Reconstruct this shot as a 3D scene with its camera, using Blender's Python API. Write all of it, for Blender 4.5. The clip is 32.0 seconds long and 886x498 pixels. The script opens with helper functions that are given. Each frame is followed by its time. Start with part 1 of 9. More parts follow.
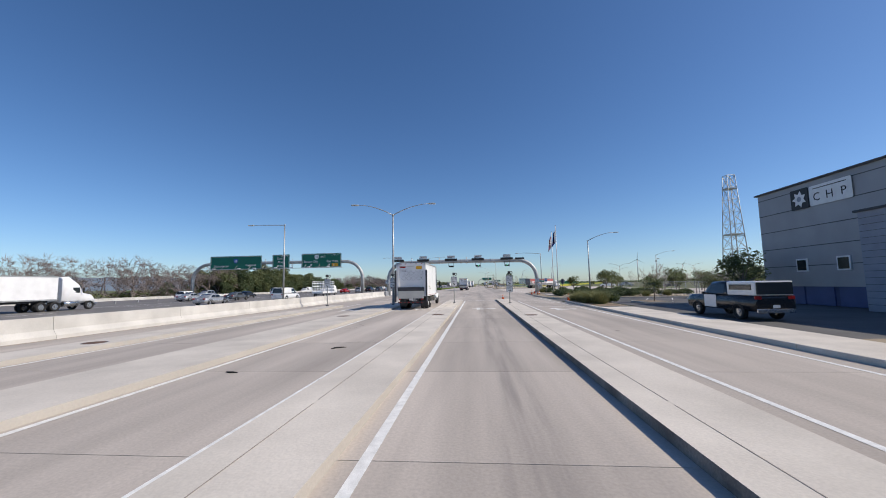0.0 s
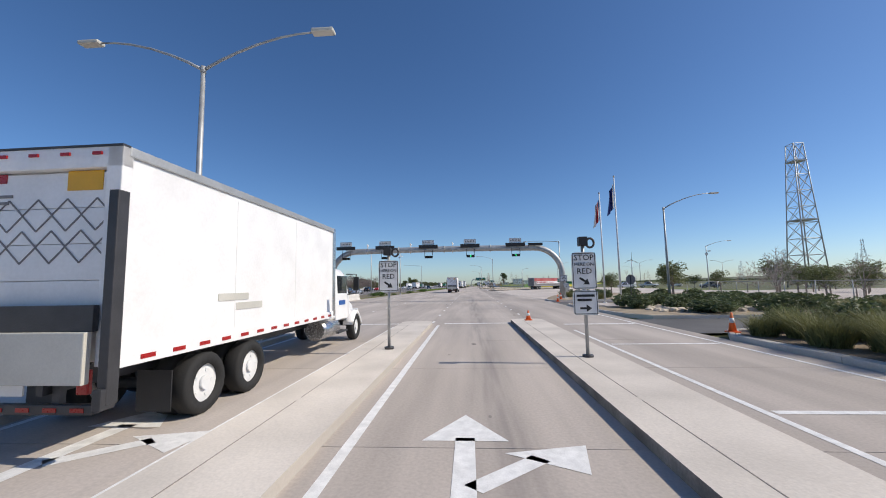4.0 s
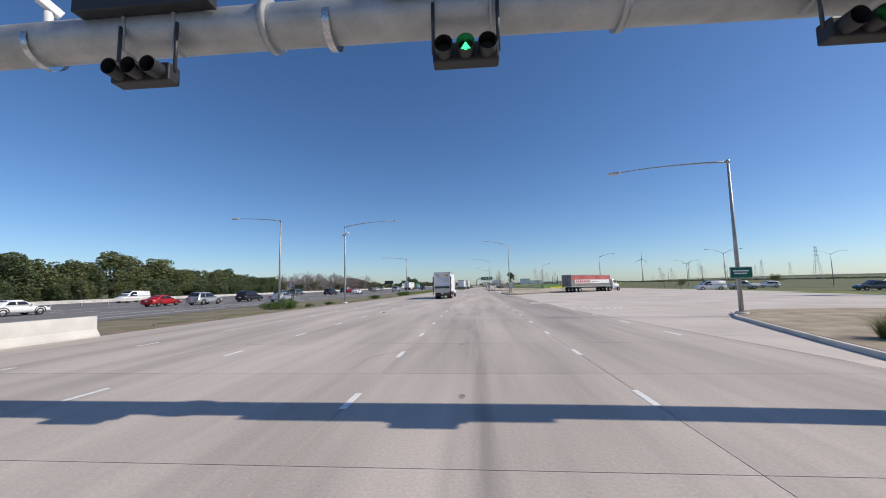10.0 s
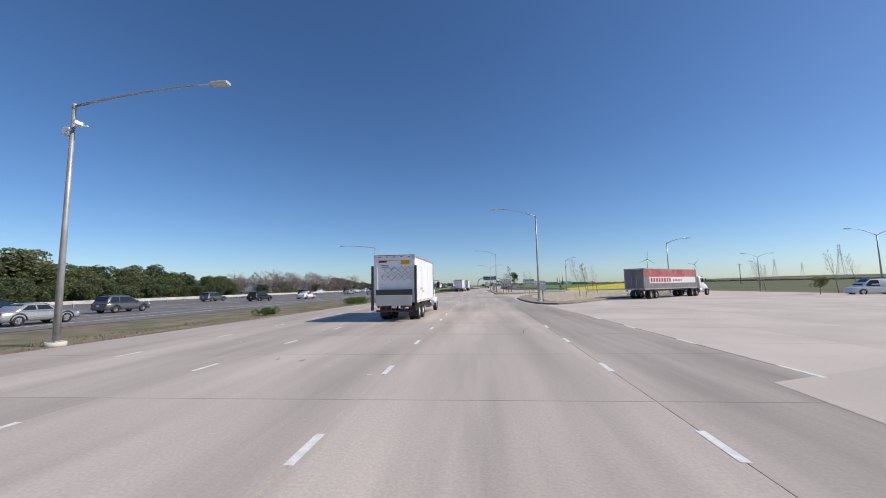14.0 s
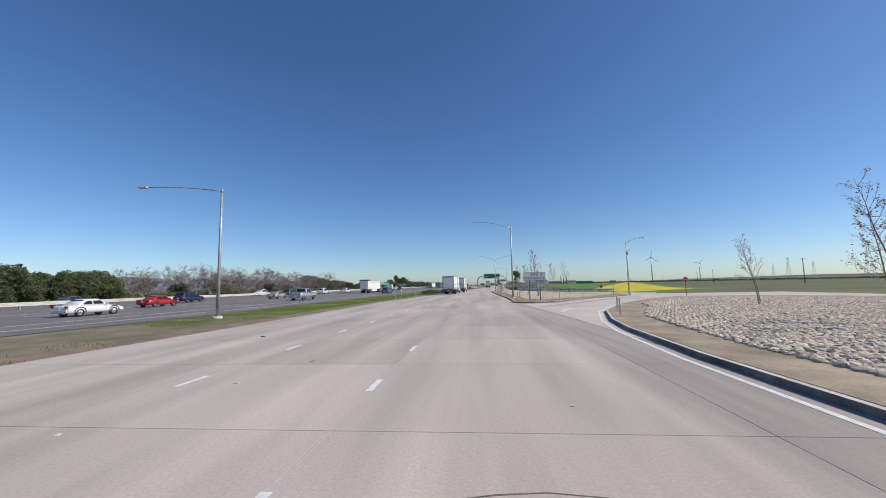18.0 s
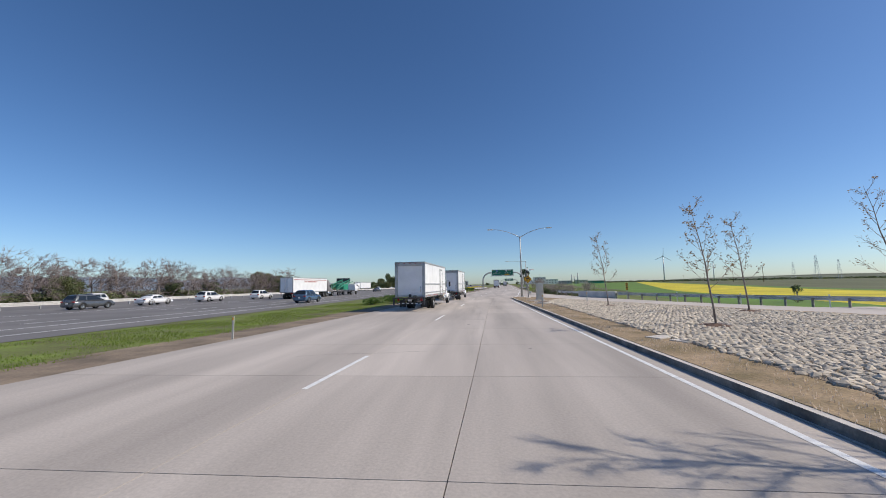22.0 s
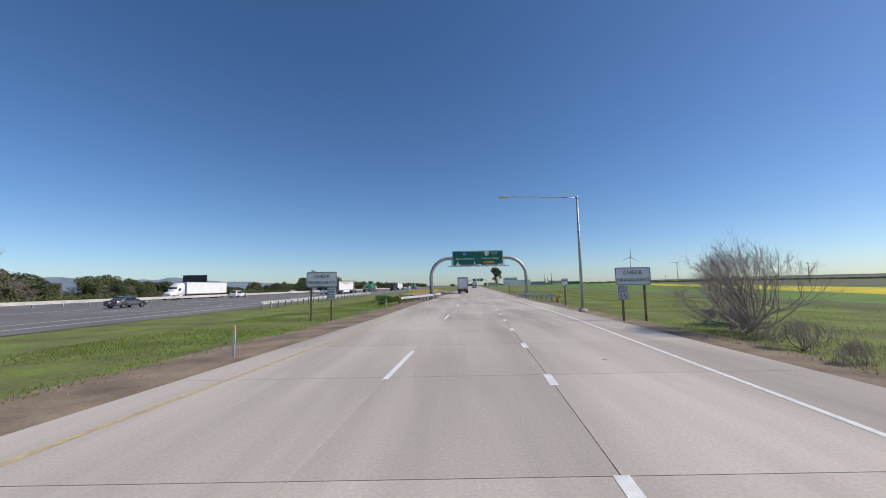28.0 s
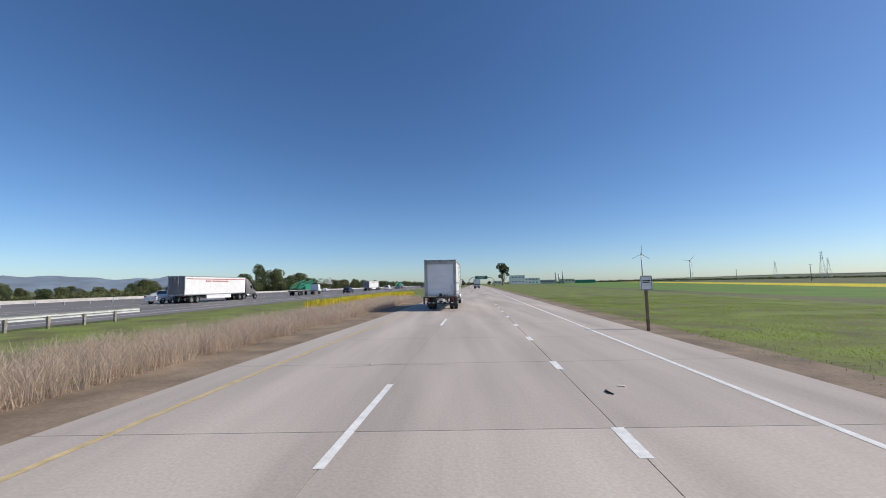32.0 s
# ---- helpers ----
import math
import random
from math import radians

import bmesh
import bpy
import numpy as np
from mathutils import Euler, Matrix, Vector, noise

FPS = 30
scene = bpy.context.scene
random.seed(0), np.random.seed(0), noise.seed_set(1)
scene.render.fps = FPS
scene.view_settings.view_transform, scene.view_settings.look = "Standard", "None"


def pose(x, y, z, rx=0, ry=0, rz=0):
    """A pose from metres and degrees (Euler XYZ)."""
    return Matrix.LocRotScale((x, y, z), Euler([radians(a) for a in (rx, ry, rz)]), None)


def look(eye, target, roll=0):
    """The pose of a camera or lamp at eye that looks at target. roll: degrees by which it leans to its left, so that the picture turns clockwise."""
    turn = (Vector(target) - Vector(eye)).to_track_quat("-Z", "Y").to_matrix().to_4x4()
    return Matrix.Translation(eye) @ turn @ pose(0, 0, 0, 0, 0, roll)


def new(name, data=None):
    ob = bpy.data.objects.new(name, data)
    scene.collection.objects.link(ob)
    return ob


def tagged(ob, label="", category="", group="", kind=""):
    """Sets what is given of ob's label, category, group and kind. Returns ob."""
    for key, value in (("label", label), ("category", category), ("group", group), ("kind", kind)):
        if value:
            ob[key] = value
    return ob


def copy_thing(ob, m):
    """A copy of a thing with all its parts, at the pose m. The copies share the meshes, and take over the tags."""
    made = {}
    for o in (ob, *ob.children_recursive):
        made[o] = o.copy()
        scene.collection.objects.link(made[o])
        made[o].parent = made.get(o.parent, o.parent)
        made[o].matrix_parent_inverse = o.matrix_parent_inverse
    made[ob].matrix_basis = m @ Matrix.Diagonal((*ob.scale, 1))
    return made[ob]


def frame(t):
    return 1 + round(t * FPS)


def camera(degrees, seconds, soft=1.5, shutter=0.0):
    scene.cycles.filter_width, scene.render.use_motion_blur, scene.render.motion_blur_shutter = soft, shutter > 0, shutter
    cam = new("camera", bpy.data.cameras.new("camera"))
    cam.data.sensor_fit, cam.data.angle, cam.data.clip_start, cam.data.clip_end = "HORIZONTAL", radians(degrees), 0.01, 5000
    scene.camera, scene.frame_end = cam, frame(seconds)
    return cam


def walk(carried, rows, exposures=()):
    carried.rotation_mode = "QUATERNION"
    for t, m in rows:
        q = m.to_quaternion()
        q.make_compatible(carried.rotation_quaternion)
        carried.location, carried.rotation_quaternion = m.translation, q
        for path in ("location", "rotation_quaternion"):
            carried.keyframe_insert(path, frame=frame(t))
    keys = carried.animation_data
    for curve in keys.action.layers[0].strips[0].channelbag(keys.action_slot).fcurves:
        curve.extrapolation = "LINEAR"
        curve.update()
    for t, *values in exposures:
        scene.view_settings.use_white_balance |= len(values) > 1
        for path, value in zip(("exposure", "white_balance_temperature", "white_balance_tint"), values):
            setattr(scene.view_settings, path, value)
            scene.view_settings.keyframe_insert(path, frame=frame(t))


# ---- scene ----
cam = camera(99.0, 32.0, soft=1.0)
EYE, LEAN = 2.05, -1.03
# seconds, place across, place along, turn to the left, tilt up
ROWS = [
    (0.0, 0.00, 0.00, 4.84, 5.36), (0.5, 0.00, 3.63, 4.74, 5.35), (1.0, 0.01, 7.17, 4.63, 5.35), (1.5, 0.03, 10.60, 4.46, 5.37), (2.0, 0.06, 13.95, 4.29, 5.35),
    (2.5, 0.09, 17.25, 4.10, 5.30), (3.0, 0.14, 20.51, 3.91, 5.33), (3.5, 0.20, 23.76, 3.86, 5.40), (4.0, 0.25, 27.01, 3.80, 5.41), (4.5, 0.31, 30.28, 3.97, 5.40),
    (5.0, 0.35, 33.55, 4.14, 5.36), (5.5, 0.39, 36.84, 4.30, 5.28), (6.0, 0.42, 40.13, 4.46, 5.21), (6.5, 0.43, 43.45, 4.53, 5.21), (7.0, 0.45, 46.79, 4.60, 5.25),
    (7.5, 0.47, 50.18, 4.53, 5.32), (8.0, 0.49, 53.64, 4.47, 5.44), (8.5, 0.51, 57.21, 4.47, 5.48), (9.0, 0.54, 60.89, 4.47, 5.50), (9.5, 0.56, 64.71, 4.49, 5.50),
    (10.0, 0.58, 68.69, 4.52, 5.45), (10.5, 0.60, 72.77, 4.56, 5.44), (11.0, 0.62, 76.92, 4.60, 5.46), (11.5, 0.64, 81.11, 4.62, 5.43), (12.0, 0.65, 85.31, 4.65, 5.39),
    (12.5, 0.67, 89.55, 4.69, 5.39), (13.0, 0.68, 93.82, 4.74, 5.43), (13.5, 0.68, 98.18, 4.73, 5.50), (14.0, 0.69, 102.66, 4.72, 5.56), (14.5, 0.70, 107.31, 4.74, 5.56),
    (15.0, 0.71, 112.16, 4.75, 5.51), (15.5, 0.72, 117.21, 4.74, 5.47), (16.0, 0.73, 122.49, 4.72, 5.49), (16.5, 0.74, 127.96, 4.66, 5.52), (17.0, 0.76, 133.61, 4.61, 5.54),
    (17.5, 0.79, 139.41, 4.61, 5.51), (18.0, 0.81, 145.32, 4.60, 5.44), (18.5, 0.83, 151.35, 4.71, 5.42), (19.0, 0.84, 157.47, 4.82, 5.46), (19.5, 0.84, 163.71, 4.88, 5.46),
    (20.0, 0.83, 170.08, 4.94, 5.43), (20.5, 0.81, 176.58, 5.07, 5.41), (21.0, 0.78, 183.24, 5.19, 5.41), (21.5, 0.73, 190.02, 5.20, 5.41), (22.0, 0.69, 196.93, 5.21, 5.41),
    (22.5, 0.67, 203.94, 4.87, 5.45), (23.0, 0.68, 211.01, 4.54, 5.51), (23.5, 0.76, 218.14, 3.87, 5.56), (24.0, 0.92, 225.30, 3.19, 5.57), (24.5, 1.18, 232.49, 2.49, 5.47),
    (25.0, 1.52, 239.72, 1.79, 5.32), (25.5, 1.93, 246.97, 1.35, 5.35), (26.0, 2.40, 254.23, 0.91, 5.40), (26.5, 2.92, 261.52, 0.64, 5.43), (27.0, 3.48, 268.85, 0.37, 5.45),
    (27.5, 4.06, 276.23, 0.25, 5.47), (28.0, 4.67, 283.67, 0.13, 5.50), (28.5, 5.29, 291.21, 0.11, 5.55), (29.0, 5.92, 298.85, 0.09, 5.59), (29.5, 6.56, 306.59, 0.16, 5.61),
    (30.0, 7.20, 314.42, 0.24, 5.56), (30.5, 7.82, 322.32, 0.38, 5.43), (31.0, 8.43, 330.27, 0.52, 5.39), (31.5, 9.04, 338.29, 0.53, 5.35), (32.0, 9.64, 346.35, 0.55, 5.31),
]
walk(cam, [(t, pose(x, y, EYE, 0, 0, turn) @ pose(0, 0, 0, 90 + tilt) @ pose(0, 0, 0, 0, 0, LEAN)) for t, x, y, turn, tilt in ROWS],
     exposures=((0.0, 0.0), (21.5, 0.0), (23.0, -0.2), (25.0, -0.38), (27.4, -0.05), (32.0, 0.0)))

# ---- sky and sun ----
SUN_UP, SUN_SIDE = 41.0, 94.0          # degrees above the horizon, degrees from the road's direction towards the right
world = bpy.data.worlds.new("sky")
scene.world = world
world.use_nodes = True
wn = world.node_tree
wn.nodes.clear()
sky = wn.nodes.new("ShaderNodeTexSky")
sky.sky_type, sky.sun_disc = "NISHITA", False
sky.sun_elevation, sky.sun_rotation = radians(SUN_UP), radians(SUN_SIDE)
sky.air_density, sky.dust_density, sky.ozone_density, sky.altitude = 0.8, 0.45, 1.9, 0
bg = wn.nodes.new("ShaderNodeBackground")
bg.inputs["Strength"].default_value = 0.112
wo = wn.nodes.new("ShaderNodeOutputWorld")
clear = wn.nodes.new("ShaderNodeHueSaturation")
clear.inputs["Saturation"].default_value = 1.15
wn.links.new(sky.outputs[0], clear.inputs["Color"])
tone = wn.nodes.new("ShaderNodeMix")
tone.data_type, tone.blend_type = "RGBA", "MULTIPLY"
tone.inputs["Factor"].default_value, tone.inputs["B"].default_value = 1.0, (0.855, 0.957, 1.09, 1)
wn.links.new(clear.outputs["Color"], tone.inputs["A"])
wn.links.new(tone.outputs["Result"], bg.inputs[0])
wn.links.new(bg.outputs[0], wo.inputs[0])
sun = new("sun", bpy.data.lights.new("sun", "SUN"))
sun.data.energy, sun.data.angle, sun.data.color = 4.1, radians(0.53), (1.0, 0.9, 0.765)
away = Vector((math.sin(radians(SUN_SIDE)) * math.cos(radians(SUN_UP)), math.cos(radians(SUN_SIDE)) * math.cos(radians(SUN_UP)), math.sin(radians(SUN_UP))))
sun.matrix_world = look(away * 60, (0, 0, 0))

# ---- materials ----
def material(name, color, rough=0.7, metal=0.0, vary=0.12, scale=3.0, fine=40.0, bump=0.15, spec=0.5, piece=0.0, tint=None, island=0.0, coat=0.0):
    """Principled surface; two noises (broad stains and fine grain) vary colour, roughness and relief; piece varies it from object to object."""
    m = bpy.data.materials.new(name)
    m.use_nodes = True
    n, l = m.node_tree.nodes, m.node_tree.links
    b = n["Principled BSDF"]
    b.inputs["Metallic"].default_value = metal
    b.inputs["Specular IOR Level"].default_value = spec
    b.inputs["Coat Weight"].default_value = coat
    geo = n.new("ShaderNodeNewGeometry")
    broad = n.new("ShaderNodeTexNoise")
    broad.inputs["Scale"].default_value, broad.inputs["Detail"].default_value = scale, 5
    grain = n.new("ShaderNodeTexNoise")
    grain.inputs["Scale"].default_value, grain.inputs["Detail"].default_value = fine, 3
    l.new(geo.outputs["Position"], broad.inputs["Vector"])
    l.new(geo.outputs["Position"], grain.inputs["Vector"])
    mix = n.new("ShaderNodeMix")
    mix.data_type = "RGBA"
    dark = tint or tuple(c * (1 - 2.2 * vary) for c in color)
    mix.inputs["A"].default_value = (*dark, 1)
    mix.inputs["B"].default_value = (*(min(1, c * (1 + vary)) for c in color), 1)
    ramp = n.new("ShaderNodeMapRange")
    ramp.inputs["From Min"].default_value, ramp.inputs["From Max"].default_value = 0.3, 0.68
    l.new(broad.outputs["Fac"], ramp.inputs["Value"])
    l.new(ramp.outputs["Result"], mix.inputs["Factor"])
    speck = n.new("ShaderNodeMix")
    speck.data_type, speck.blend_type = "RGBA", "MULTIPLY"
    speck.inputs["Factor"].default_value = min(1.0, vary * 3)
    l.new(mix.outputs["Result"], speck.inputs["A"])
    spread = n.new("ShaderNodeMapRange")
    spread.inputs["From Min"].default_value, spread.inputs["From Max"].default_value = 0.3, 0.7
    spread.inputs["To Min"].default_value, spread.inputs["To Max"].default_value = 0.72, 1.2
    l.new(grain.outputs["Fac"], spread.inputs["Value"])
    l.new(spread.outputs["Result"], speck.inputs["B"])
    out = speck.outputs["Result"]
    if piece or island:
        if island:
            src = geo.outputs["Random Per Island"]
            piece = island
        else:
            src = n.new("ShaderNodeObjectInfo").outputs["Random"]
        per = n.new("ShaderNodeMapRange")
        per.inputs["To Min"].default_value, per.inputs["To Max"].default_value = 1 - piece, 1 + piece
        l.new(src, per.inputs["Value"])
        hs = n.new("ShaderNodeHueSaturation")
        l.new(per.outputs["Result"], hs.inputs["Value"])
        l.new(out, hs.inputs["Color"])
        out = hs.outputs["Color"]
    l.new(out, b.inputs["Base Color"])
    rr = n.new("ShaderNodeMapRange")
    rr.inputs["To Min"].default_value, rr.inputs["To Max"].default_value = max(0.02, rough - 0.12), min(1, rough + 0.12)
    l.new(grain.outputs["Fac"], rr.inputs["Value"])
    l.new(rr.outputs["Result"], b.inputs["Roughness"])
    if bump:
        bp = n.new("ShaderNodeBump")
        bp.inputs["Strength"].default_value, bp.inputs["Distance"].default_value = bump, 0.02
        l.new(grain.outputs["Fac"], bp.inputs["Height"])
        l.new(bp.outputs["Normal"], b.inputs["Normal"])
    return m


def leafy(name, color, other, rough=0.6, thin_part=0.25):
    """Leaves and blades: colour differs from leaf to leaf, and some light comes through."""
    m = material(name, color, rough, vary=0.1, scale=0.6, fine=9, bump=0, tint=other, island=0.35)
    n, l = m.node_tree.nodes, m.node_tree.links
    b, o = n["Principled BSDF"], n["Material Output"]
    thin = n.new("ShaderNodeBsdfTranslucent")
    thin.inputs["Color"].default_value = (*(min(1, c * 1.3) for c in color), 1)
    mx = n.new("ShaderNodeMixShader")
    mx.inputs[0].default_value = thin_part
    l.new(b.outputs[0], mx.inputs[1])
    l.new(thin.outputs[0], mx.inputs[2])
    l.new(mx.outputs[0], o.inputs["Surface"])
    return m


M = {}
M["concrete"] = material("concrete_pavement", (0.51, 0.455, 0.405), 0.85, vary=0.12, scale=0.4, fine=22, bump=0.15, piece=0.075)
M["apron"] = material("pale_concrete_apron", (0.57, 0.51, 0.455), 0.85, vary=0.06, scale=0.25, fine=18, bump=0.12, piece=0.05)
M["joint"] = material("joint_sealant", (0.3, 0.265, 0.235), 0.9, vary=0.1)
M["kerb"] = material("island_concrete", (0.64, 0.59, 0.525), 0.85, vary=0.08, scale=0.6, fine=25, bump=0.2, piece=0.04)
# sides darker than the tops, a colour that offsets the sun falling on them
M["kerb_face"] = material("sun_dulled_kerb_face", (0.47, 0.435, 0.39), 0.85, vary=0.05, scale=0.3, fine=25, bump=0.25)
# very dark kerb sides: the shade on them is painted into the colour
M["shaded_kerb"] = material("shade_painted_kerb", (0.21, 0.2, 0.185), 0.85, vary=0.25, scale=1.6, fine=25, bump=0.25)
M["wall"] = material("barrier_concrete", (0.62, 0.6, 0.565), 0.85, vary=0.08, scale=0.8, fine=25, bump=0.2, piece=0.05)
M["asphalt"] = material("asphalt", (0.12, 0.118, 0.116), 0.85, vary=0.12, scale=0.4, fine=40, bump=0.25)
M["freeway"] = material("worn_freeway_surface", (0.19, 0.18, 0.175), 0.85, vary=0.1, scale=0.15, fine=30, bump=0.2)
M["white_line"] = material("white_road_paint", (0.82, 0.82, 0.8), 0.6, vary=0.08, scale=6, fine=60)
M["yellow_line"] = material("faded_yellow_paint", (0.58, 0.46, 0.25), 0.7, vary=0.12, scale=5, fine=60)
M["green_line"] = material("green_road_paint", (0.05, 0.22, 0.15), 0.6, vary=0.08, scale=5, fine=60)
M["ground"] = material("meadow_ground", (0.145, 0.19, 0.03), 0.95, vary=0.3, scale=0.35, fine=7, bump=1.0, tint=(0.11, 0.105, 0.04))
M["dirt"] = material("verge_dirt", (0.26, 0.2, 0.14), 0.95, vary=0.2, scale=0.7, fine=12, bump=0.5)
M["tan_soil"] = material("tan_soil", (0.38, 0.31, 0.22), 0.95, vary=0.18, scale=0.8, fine=14, bump=0.5)
M["steel"] = material("galvanised_steel", (0.44, 0.45, 0.45), 0.5, metal=0.45, vary=0.1, scale=2, fine=30, bump=0.03)
M["rail_steel"] = material("dull_zinc_rail", (0.62, 0.63, 0.63), 0.5, metal=0.25, vary=0.1, scale=2, fine=30, bump=0.03)
M["dark_steel"] = material("dark_steel", (0.06, 0.06, 0.065), 0.5, metal=0.3, vary=0.1)
M["black"] = material("black_plastic", (0.02, 0.02, 0.022), 0.5, vary=0.05, bump=0.03)
M["sign_white"] = material("white_sign_sheet", (0.75, 0.76, 0.76), 0.4, vary=0.03, bump=0)
M["sign_green"] = material("green_sign_sheet", (0.0, 0.13, 0.085), 0.4, vary=0.04, scale=1, bump=0)
M["sign_yellow"] = material("yellow_sign_sheet", (0.75, 0.4, 0.02), 0.4, vary=0.03, bump=0)
M["sign_blue"] = material("blue_sign_sheet", (0.02, 0.1, 0.35), 0.4, vary=0.03, bump=0)
M["sign_red"] = material("red_sign_sheet", (0.5, 0.02, 0.02), 0.4, vary=0.03, bump=0)
M["ink"] = material("black_legend", (0.015, 0.015, 0.015), 0.5, vary=0.02, bump=0)
M["truck_white"] = material("white_truck_paint", (0.84, 0.84, 0.84), 0.35, vary=0.04, scale=1.2, fine=20, bump=0.02)
M["tyre"] = material("tyre_rubber", (0.02, 0.02, 0.02), 0.8, vary=0.1)
M["chrome"] = material("bright_metal", (0.6, 0.6, 0.6), 0.25, metal=0.9, vary=0.05, bump=0)
M["wood"] = material("weathered_wood_post", (0.22, 0.15, 0.09), 0.85, vary=0.2, scale=4, fine=50, bump=0.3)
M["verge_grass"] = material("weedy_verge", (0.145, 0.195, 0.03), 0.95, vary=0.3, scale=0.45, fine=9, bump=1.0, tint=(0.115, 0.105, 0.042))
M["field_green"] = material("young_crop", (0.11, 0.21, 0.018), 0.95, vary=0.16, scale=0.08, fine=2, bump=0.5, tint=(0.09, 0.15, 0.02))
M["field_yellow"] = material("mustard_flowers", (0.62, 0.52, 0.02), 0.95, vary=0.15, scale=0.15, fine=2, bump=0.5)
M["field_brown"] = material("dry_pasture", (0.125, 0.125, 0.052), 0.95, vary=0.25, scale=0.05, fine=1.5, bump=0.5, tint=(0.075, 0.088, 0.032))
# haze of the distance is painted into this blue-grey hill colour
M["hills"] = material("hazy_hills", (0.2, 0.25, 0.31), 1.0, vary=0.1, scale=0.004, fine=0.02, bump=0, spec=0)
M["bed_soil"] = material("dark_gravelly_soil", (0.2, 0.165, 0.125), 0.95, vary=0.25, scale=2, fine=30, bump=0.6)
M["stone"] = material("river_cobble", (0.6, 0.52, 0.41), 0.85, vary=0.12, scale=5, fine=40, bump=0.3, piece=0.22)
M["stones"] = material("river_cobbles", (0.6, 0.52, 0.41), 0.85, vary=0.12, scale=5, fine=40, bump=0.3, island=0.22)
M["bark"] = material("grey_bark", (0.29, 0.245, 0.21), 0.9, vary=0.2, scale=5, fine=40, bump=0.4)
M["twig"] = material("bare_twigs", (0.235, 0.19, 0.178), 0.9, vary=0.15, scale=1, fine=10, bump=0)
M["twig_pale"] = material("pale_bare_twigs", (0.42, 0.35, 0.3), 0.9, vary=0.15, scale=1, fine=10, bump=0)
M["leaf"] = leafy("dark_evergreen_leaves", (0.125, 0.16, 0.068), (0.06, 0.085, 0.04))
M["leaf_olive"] = leafy("olive_leaves", (0.165, 0.185, 0.075), (0.085, 0.105, 0.045))
M["leaf_bright"] = leafy("bright_weed_leaves", (0.11, 0.19, 0.035), (0.06, 0.11, 0.025))
M["leaf_dry"] = leafy("dry_leaves", (0.3, 0.2, 0.1), (0.2, 0.13, 0.07))
M["grass"] = leafy("grass_blades", (0.2, 0.28, 0.045), (0.19, 0.2, 0.055), 0.8, 0.6)
M["reed"] = leafy("dry_reeds", (0.6, 0.49, 0.39), (0.42, 0.34, 0.26), 0.7, 0.45)
M["mustard"] = leafy("mustard_heads", (0.7, 0.56, 0.03), (0.5, 0.42, 0.03))
M["glass"] = material("dark_window_glass", (0.02, 0.025, 0.03), 0.08, vary=0.02, bump=0, spec=0.7)
M["metal_wall"] = material("grey_metal_siding", (0.33, 0.34, 0.36), 0.55, metal=0.2, vary=0.05, scale=0.5, fine=15, bump=0.05)
M["block_wall"] = material("blue_grey_block_wall", (0.27, 0.3, 0.36), 0.8, vary=0.08, scale=1, fine=20, bump=0.2)
M["blue_base"] = material("dark_blue_base", (0.06, 0.08, 0.17), 0.7, vary=0.1, scale=1, fine=20, bump=0.1)
M["cream"] = material("cream_render", (0.65, 0.6, 0.5), 0.8, vary=0.06, scale=0.4, fine=8, bump=0.1)
M["cone"] = material("orange_cone_rubber", (0.75, 0.14, 0.03), 0.6, vary=0.1, bump=0.05)
M["lamp_red"] = material("red_lens", (0.35, 0.01, 0.01), 0.3, vary=0.05, bump=0)
M["lamp_amber"] = material("amber_lens", (0.6, 0.2, 0.02), 0.3, vary=0.05, bump=0)
M["lamp_clear"] = material("headlamp_lens", (0.7, 0.7, 0.7), 0.15, vary=0.03, bump=0)
M["cab_beige"] = material("beige_steel_cabinet", (0.55, 0.54, 0.49), 0.5, vary=0.06, scale=1, bump=0.04)
M["hazard_red"] = material("red_trailer_print", (0.33, 0.03, 0.035), 0.45, vary=0.2, scale=0.7, fine=4, bump=0, tint=(0.5, 0.2, 0.18))
M["trailer_grey"] = material("dull_grey_trailer", (0.2, 0.19, 0.19), 0.5, vary=0.1, scale=1, bump=0.03)
M["machine_green"] = material("green_machine_paint", (0.02, 0.25, 0.15), 0.5, vary=0.1, scale=1, bump=0.03)
M["flag_red"] = material("red_flag_cloth", (0.5, 0.04, 0.05), 0.8, vary=0.06, bump=0.1)
M["flag_white"] = material("white_flag_cloth", (0.75, 0.74, 0.72), 0.8, vary=0.06, bump=0.1)
M["flag_blue"] = material("blue_flag_cloth", (0.03, 0.05, 0.2), 0.8, vary=0.06, bump=0.1)
M["green_light"] = material("lit_green_arrow", (0.02, 0.6, 0.2), 0.4, vary=0.02, bump=0)
lit = M["green_light"].node_tree.nodes["Principled BSDF"]
lit.inputs["Emission Color"].default_value, lit.inputs["Emission Strength"].default_value = (0.05, 1.0, 0.3, 1), 2.0
PAINT = {}
for key, c, metal in (("white", (0.78, 0.78, 0.78), 0), ("silver", (0.5, 0.51, 0.52), 0.5), ("black", (0.015, 0.015, 0.017), 0), ("grey", (0.14, 0.15, 0.16), 0.4), ("red", (0.42, 0.02, 0.02), 0),
                      ("blue", (0.1, 0.17, 0.26), 0.4), ("beige", (0.5, 0.45, 0.36), 0.4), ("navy", (0.03, 0.045, 0.09), 0.3)):
    PAINT[key] = M["paint_" + key] = material(key + "_car_paint", c, 0.25, metal=metal, vary=0.03, scale=2, bump=0, coat=0.5)


